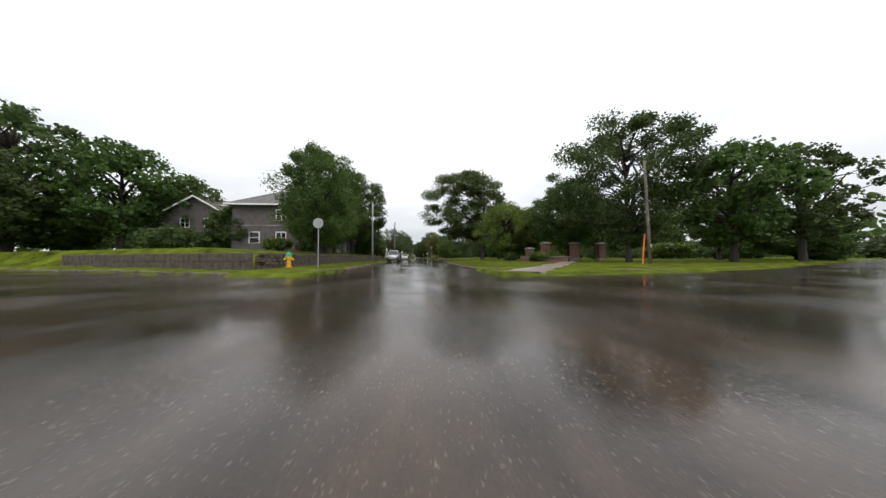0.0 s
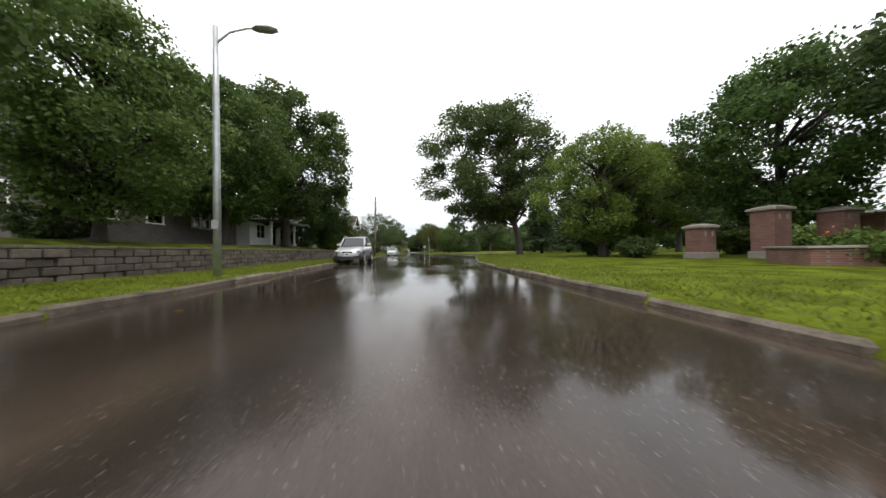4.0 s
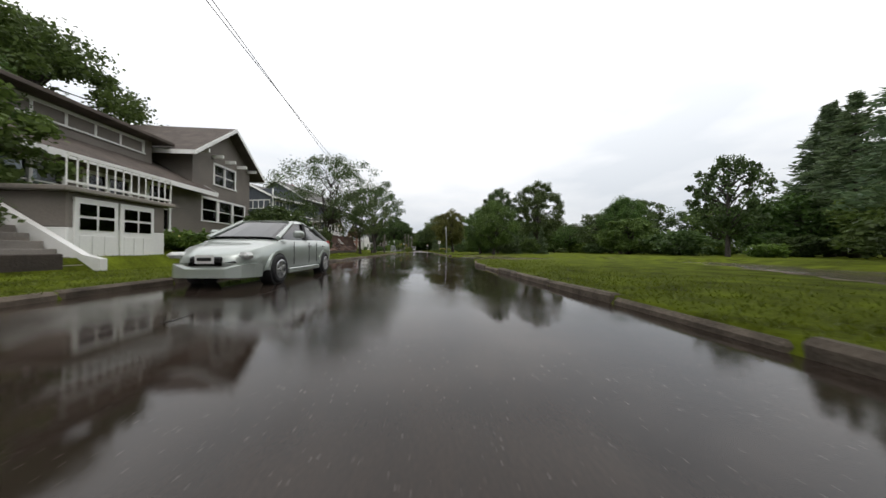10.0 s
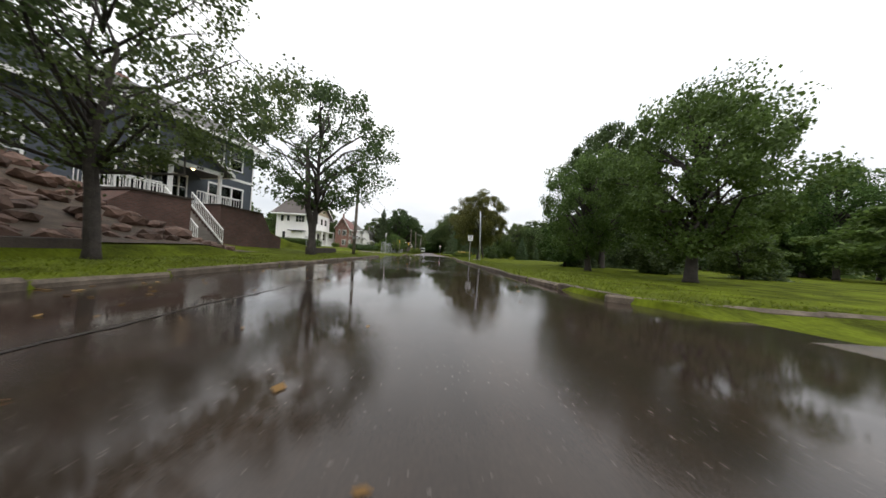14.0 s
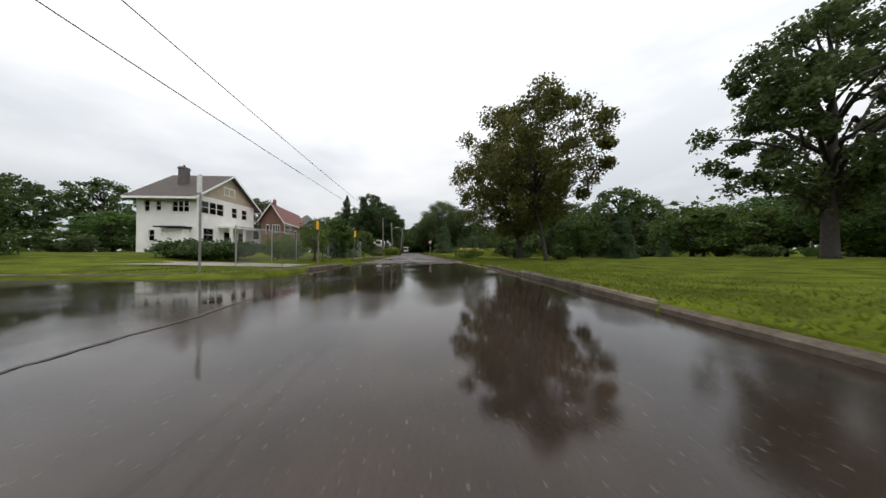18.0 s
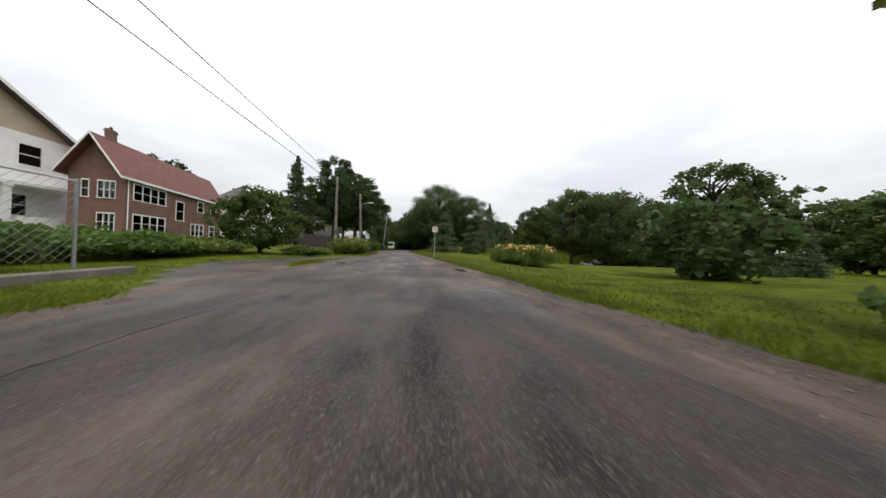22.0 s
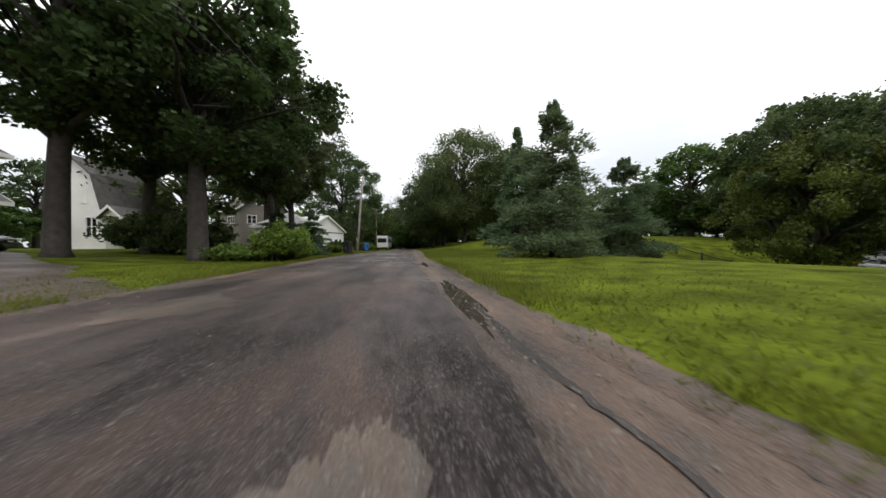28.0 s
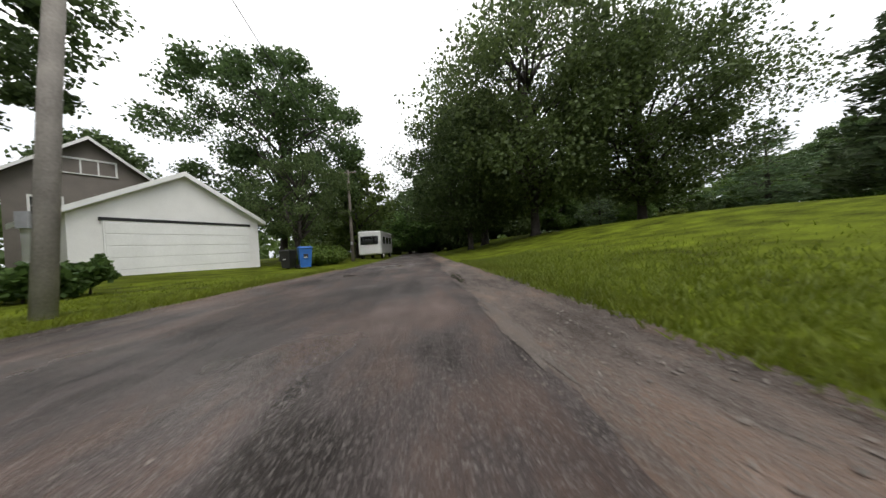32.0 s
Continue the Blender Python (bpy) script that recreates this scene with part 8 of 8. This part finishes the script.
# ---- hedges, beds and loose growth ----
def growth(name, label, category, lo, hi, count, size, mat, top=None, flowers=None, seed=0, round_=True, kind="", blade=False):
    """A clump of leaves filling a rounded block, with flowers over the top if given."""
    rng = np.random.default_rng(seed)
    count, size = int(count * 2.4), size * 0.55
    lo, hi = np.array(lo), np.array(hi)
    mid = (lo + hi) / 2
    z0 = land(mid[0], mid[1])
    ob = thing(name, pose(mid[0], mid[1], z0), label, category, kind=kind)
    p = rng.uniform(-1, 1, size=(count, 3))
    if round_:
        p /= np.maximum(1.0, np.linalg.norm(p * (1, 1, 0.9), axis=1, keepdims=True))
        n_c = max(10, int(9 * (hi[0] - lo[0]) * (hi[1] - lo[1]) / max(0.5, hi[2] - lo[2])))
        hub = rng.uniform(-1, 1, size=(n_c, 3))
        hub /= np.maximum(1.0, np.linalg.norm(hub, axis=1, keepdims=True))
        hub *= (0.95, 0.95, 0.8)
        r_c = rng.uniform(0.16, 0.36, size=n_c)
        pick = rng.integers(0, n_c, count)
        ball = rng.normal(size=(count, 3))
        ball *= rng.uniform(0.3, 1.0, size=(count, 1)) / np.linalg.norm(ball, axis=1, keepdims=True)
        loose = rng.uniform(size=(count, 1)) < 0.22
        p = np.where(loose, p * (1, 1, 0.6), hub[pick] + ball * r_c[pick][:, None] * (1, 1, 1.25))
        p[:, 2] = np.maximum(p[:, 2], -0.98)
    bumps = 1 + 0.22 * np.sin(p[:, :1] * 7 + seed) * np.cos(p[:, 1:2] * 9)
    p[:, 2:] = (p[:, 2:] * 0.5 + 0.5) * bumps
    half = (hi - lo) / 2
    pts = np.stack([p[:, 0] * half[0], p[:, 1] * half[1], p[:, 2] * (hi[2] - lo[2]) + 0.02], 1)
    up = np.repeat([[0.0, 0.0, 1.5]], count, 0) + rng.normal(size=(count, 3)) * 0.5 if blade else None
    quads_mesh("foliage", leaf_quads(rng, pts, size * (2.6 if blade else 1), -0.1, 0.14 if blade else 1.0, up), M[mat], ob)
    for k in range(max(3, int(half[1] * 2))):
        a = Vector((rng.uniform(-0.5, 0.5) * half[0], rng.uniform(-0.8, 0.8) * half[1], -0.05))
        bm = bmesh.new()
        tube(bm, [a, a + Vector((rng.uniform(-0.15, 0.15), rng.uniform(-0.15, 0.15), (hi[2] - lo[2]) * 0.8))], [0.03, 0.01], 5)
        part("stem", bm, M["bark"], ob)
    if flowers:
        fm, fn, fs = flowers
        q = pts[rng.integers(0, count, fn)]
        q[:, 2] = np.maximum(q[:, 2], (hi[2] - lo[2]) * rng.uniform(0.45, 1.1, fn))
        fs *= 0.62
        for k in range(3):
            quads_mesh("blossom", leaf_quads(rng, q[k::3] + rng.normal(size=q[k::3].shape) * 0.03, fs, -0.3), M[fm[k % len(fm)]], ob)
    return ob


growth("hedge", "dense dark green hedge beside the front garden", "hedge", (-9.6, 83.0, 0), (-7.9, 89.0, 2.1), 6000, 0.2, "leaf_dark", seed=1)
growth("hedge", "clipped hedge below the craftsman house", "hedge", (-10.6, 62.8, 0), (-8.6, 69.8, 1.5), 5000, 0.2, "leaf_dark", seed=2)
growth("flower_bed", "leafy bed of hostas and small flowers", "flower bed", (-10.4, 73.6, 0), (-8.5, 80.2, 0.8), 4200, 0.26, "leaf_light", seed=3, flowers=(("flower_yellow", "leaf_light", "flower_yellow"), 90, 0.12))
growth("hedge", "long clipped hedge round the corner garden", "hedge", (-24, 131.0, 0), (-17, 132.8, 1.0), 5000, 0.18, "leaf_maple", seed=4, round_=False)
growth("hedge", "low dark hedge along the white house's fence", "hedge", (-13.5, 133.5, 0), (-9.0, 137.0, 1.0), 4200, 0.2, "leaf_dark", seed=5)
growth("shrub", "wild shrub with reddish stems behind the fence", "shrub", (-10.5, 138.0, 0), (-8.2, 142.0, 1.6), 3000, 0.2, "leaf_light", seed=6)
growth("vine_patch", "tangle of vines and weeds on the verge", "weeds", (-10.4, 149.5, 0), (-7.4, 158.0, 0.8), 5200, 0.24, "leaf_light", seed=7)
growth("weed_patch", "rank weeds and vines before the brick house", "weeds", (-12.0, 156.0, 0), (-7.7, 162.0, 0.7), 4200, 0.24, "leaf_light", seed=8)
growth("weed_patch", "bright green weeds along the lane", "weeds", (-7.6, 162.6, 0), (-5.4, 167.8, 0.5), 4200, 0.22, "leaf_light", seed=9)
growth("sunflower_bed", "tall wild sunflowers in bloom at the lane's edge", "flower bed", (-6.4, 168.0, 0), (-3.4, 175.5, 1.35), 9000, 0.2, "leaf_light", seed=10, flowers=(("flower_yellow", "flower_yellow", "flower_orange"), 330, 0.12))
growth("sunflower_bed", "yellow flowers against the board fence", "flower bed", (-6.2, 176.0, 0), (-4.4, 179.0, 1.3), 3000, 0.2, "leaf_light", seed=11, flowers=(("flower_yellow",), 60, 0.11))
growth("lily_bed", "round bed of yellow and orange day lilies", "flower bed", (6.8, 163.2, 0), (11.4, 167.6, 1.4), 12000, 0.24, "leaf_light", blade=True, seed=12, flowers=(("flower_yellow", "flower_orange", "flower_yellow"), 800, 0.2))
growth("flower_bed", "low white and yellow flowers on the lawn", "flower bed", (4.4, 146.2, 0), (5.8, 147.8, 0.5), 1000, 0.16, "leaf_light", seed=13, flowers=(("flower_yellow",), 40, 0.1))
growth("planter_flowers", "green and red-flowered planting in the raised planter", "flower bed", (13.0, 27.0, 0), (17.4, 30.2, 1.15), 4000, 0.2, "leaf_light", seed=14, flowers=(("flower_orange",), 120, 0.12))
growth("shrub", "big-leaved vine shrub beside the lane", "shrub", (-7.0, 199.0, 0), (-4.8, 201.6, 1.7), 9000, 0.19, "leaf_vine", seed=15)
growth("weed_patch", "tall weeds along the lane's bank", "weeds", (-9.6, 199.0, 0), (-5.6, 206.5, 0.8), 5200, 0.22, "leaf_light", seed=16)
growth("weed_patch", "weeds round the bins and garage", "weeds", (-8.9, 214.2, 0), (-6.5, 216.4, 0.7), 2600, 0.22, "leaf_light", seed=17)
growth("weed_patch", "weeds growing in front of the garage", "weeds", (-8.6, 215.8, 0), (-6.9, 217.6, 1.3), 3000, 0.24, "leaf_maple", seed=18)
growth("weed_patch", "weeds at the foot of the trees", "weeds", (-8.6, 229.6, 0), (-5.4, 235.5, 1.4), 3600, 0.24, "leaf_light", seed=19)
growth("hedge", "dark hedge under the gambrel house's trees", "hedge", (-17.0, 202.5, 0), (-10.8, 206.5, 2.3), 9000, 0.22, "leaf_dark", seed=20)
growth("shrub", "tangled green bush against the garage wall", "shrub", (-9.2, 219.4, 0), (-7.9, 221.4, 0.9), 2600, 0.22, "leaf_maple", seed=23)
growth("dead_shrub", "heap of rust-brown dead brush beside the garage", "brush", (-6.3, 214.3, 0), (-5.5, 215.1, 0.75), 1100, 0.16, "dead_leaf", seed=21)
growth("shrub", "thin leafy shrub round the sign post", "shrub", (-6.6, 134.6, 0), (-5.2, 136.6, 2.6), 900, 0.14, "leaf_light", seed=22)
for i, (x, y, s) in enumerate(((-17, 31, 0.9), (-15.2, 35, 0.7), (-13.8, 57, 0.9), (-12, 61, 1.0), (-10.5, 83.5, 1.2), (-24, 141, 0.5), (-21, 150, 0.5), (-18, 152, 0.45), (-19.4, 190.5, 0.8), (-12.0, 192.8, 0.48), (16, 44, 0.9), (14, 37.5, 0.6), (25, 40, 1.0), (34, 46, 1.0), (11.2, 139.0, 0.5))):
    plant("shrub" if i % 3 else "light_shrub", x, y, s, 40 * i, 1.1)
for i in range(60):
    yy = 14 + i * 3.3
    if 128 < yy < 214 and i % 3:
        continue
    plant(["shrub", "young", "shrub", "light_shrub"][i % 4], 47 + 9 * math.sin(i * 2.1) + (14 if yy < 80 else 0), yy, 1.3 + 0.5 * math.sin(i * 1.3), 57 * i, 1.5, "undergrowth shrub at the edge of the wood", "undergrowth")
for i in range(26):
    plant(["shrub", "young"][i % 2], -20 + i * 2.6, 262 + 5 * math.sin(i * 1.7), 1.4, 57 * i, 1.5, "undergrowth shrub at the edge of the wood", "undergrowth")
for i in range(22):
    plant(["shrub", "young"][i % 2], -54 + 4 * math.sin(i * 2.3), 30 + i * 9.5, 1.4, 57 * i, 1.5, "undergrowth shrub behind the back yards", "undergrowth")

# distant woods all round, too far to tell apart
rng_f = np.random.default_rng(3)
ang = rng_f.uniform(0, math.tau, 26000)
dist = rng_f.uniform(120, 175, 26000)
hgt = rng_f.uniform(0, 1, 26000) ** 1.2 * (11 + 4 * np.sin(ang * 17) + 3 * np.sin(ang * 41 + 1))
far = np.stack([6 + np.cos(ang) * dist * 0.75, 110 + np.sin(ang) * (dist + 60), hgt], 1)
fw = quads_mesh("distant_woods", leaf_quads(rng_f, far, 1.7), M["leaf_maple"])
tagged(fw, "hazy line of far dark green woods", "woods", kind="stuff")

# ---- grass blades along the verges, fallen leaves ----
def blades(name, label, xs, count, seed, y0, y1, hgt=0.04):
    rng = np.random.default_rng(seed)
    out = []
    while len(out) < count:
        y = rng.uniform(y0, y1)
        edge = curve_at(LEFT_EDGE, y) if xs < 0 else curve_at(RIGHT_EDGE, y)
        d = abs(rng.normal()) * 2.2 + 0.02
        x = edge - d if xs < 0 else edge + d
        if side_depth(x, y) > -0.1 or (x < -8.1 and y < 114 and x > -8.7):
            continue
        out.append((x, y, land(x, y)))
    p = np.array(out)
    a = rng.uniform(0, math.tau, count)
    h = hgt * rng.uniform(0.5, 1.5, count)
    w = 0.012 * rng.uniform(0.7, 1.6, count)
    side = np.stack([np.cos(a), np.sin(a), 0 * a], 1) * w[:, None]
    tip = np.stack([rng.normal(size=count) * 0.05, rng.normal(size=count) * 0.05, h], 1)
    q = np.stack([p - side - (0, 0, 0.02), p + side - (0, 0, 0.02), p + tip + side * 0.2, p + tip - side * 0.2], 1)
    tagged(quads_mesh(name, q, M["blade"]), label, "grass", kind="stuff")


def fringe(name, label, xs, count, seed):
    """Longer unmown grass that leans over the ragged edge of the lane."""
    rng = np.random.default_rng(seed)
    y = rng.uniform(137, 226, count)
    keep = np.array([noise.noise((v * 0.7, seed * 3.1, 0)) for v in y]) > -0.15
    y = y[keep]
    n = len(y)
    table = LEFT_EDGE if xs < 0 else RIGHT_EDGE
    x = np.interp(y, [a for a, _ in table], [b for _, b in table]) + xs * (0.02 + np.abs(rng.normal(size=n)) * 0.35 + 0.1)
    p = np.stack([x, y, np.array([land(a, b) if side_depth(a, b) < -0.2 else -0.3 for a, b in zip(x, y)])], 1)
    a = rng.uniform(0, math.tau, n)
    side = np.stack([np.cos(a), np.sin(a), 0 * a], 1) * 0.006
    tip = np.stack([rng.normal(size=n) * 0.06 - xs * 0.03, rng.normal(size=n) * 0.06, rng.uniform(0.05, 0.17, n)], 1)
    q = np.stack([p - side - (0, 0, 0.02), p + side - (0, 0, 0.02), p + tip + side * 0.2, p + tip - side * 0.2], 1)
    tagged(quads_mesh(name, q, M["blade"]), label, "grass", kind="stuff")


fringe("grass_fringe", "long unmown grass over the park side of the lane", 1, 26000, 5)
fringe("grass_fringe", "long unmown grass over the house side of the lane", -1, 26000, 6)
blades("grass", "wet grass blades along the verge", -1, 90000, 1, 13, 225)
blades("grass", "wet grass blades along the park edge", 1, 110000, 2, 13, 225)
blades("grass", "ragged tufts of grass on the park slope", 1, 30000, 3, 203, 226, 0.075)
rng_l = np.random.default_rng(9)
lp = []
while len(lp) < 320:
    y = rng_l.uniform(84, 118) if len(lp) < 260 else rng_l.uniform(4, 140)
    l, r = curve_at(LEFT_EDGE, y), curve_at(RIGHT_EDGE, y)
    x = l + abs(rng_l.normal()) * 1.2 if rng_l.random() < 0.75 else rng_l.uniform(l, r)
    if x < r:
        lp.append((x, y, 0.012))
lq = leaf_quads(rng_l, np.array(lp), 0.09)
lq[:, :, 2] = 0.006 + (lq[:, :, 2] - 0.012) * 0.12 + 0.004
tagged(quads_mesh("fallen_leaves", np.abs(lq) * np.sign(lq), M["dead_leaf"]), "small yellow fallen leaves on the wet street", "leaves", kind="stuff")

# ---- loose stone chips on the shoulder and the worn lane ----
def stone_chips(name, label, count, seed, y0, y1, inner, outer, small, large):
    """Many small angular stones, each a squashed octahedron."""
    rng = np.random.default_rng(seed)
    y = rng.uniform(y0, y1, count)
    a = np.interp(y, [p[0] for p in inner], [p[1] for p in inner])
    b = np.interp(y, [p[0] for p in outer], [p[1] for p in outer])
    u = rng.beta(1.3, 1.1, count)
    base = np.stack([a + (b - a) * u, y, np.full(count, 0.004)], 1)
    size = small + (large - small) * rng.uniform(0, 1, count) ** 4
    shape = np.array([(1, 0, 0), (0, 1, 0), (-1, 0, 0), (0, -1, 0), (0, 0, 0.7), (0, 0, -0.5)])
    pts = shape[None] * size[:, None, None] * rng.uniform(0.6, 1.3, (count, 6, 3))
    t = rng.uniform(0, math.tau, count)
    c, s = np.cos(t)[:, None], np.sin(t)[:, None]
    pts = np.stack([pts[:, :, 0] * c - pts[:, :, 1] * s, pts[:, :, 0] * s + pts[:, :, 1] * c, pts[:, :, 2]], 2) + base[:, None]
    tri = np.array([(0, 1, 4), (1, 2, 4), (2, 3, 4), (3, 0, 4), (1, 0, 5), (2, 1, 5), (3, 2, 5), (0, 3, 5)])
    faces = (tri[None] + 6 * np.arange(count)[:, None, None]).reshape(-1, 3)
    ob = part(name, (pts.reshape(-1, 3).tolist(), [], faces.tolist()), M["stone_chip"])
    tagged(ob, label, "gravel", kind="stuff")


stone_chips("gravel", "loose pale stones along the muddy shoulder", 16000, 31, 140, 226, [(a, b - 0.1) for a, b in PAVED_EDGE], [(a, b + 0.25) for a, b in RIGHT_EDGE], 0.005, 0.022)
stone_chips("gravel", "pale grit strewn over the worn lane", 4000, 32, 139, 226, LEFT_EDGE, PAVED_EDGE, 0.004, 0.014)
stone_chips("gravel", "loose stones along the left edge of the lane", 2500, 33, 140, 226, [(a, b - 0.5) for a, b in LEFT_EDGE], [(a, b + 0.5) for a, b in LEFT_EDGE], 0.006, 0.025)
stone_chips("gravel", "pale grit scraped out along the paving's broken edge", 7000, 34, 204, 224, [(200, 0.45), (214, 0.55), (226, 0.8)], [(200, 0.8), (214, 1.05), (226, 1.15)], 0.004, 0.014)
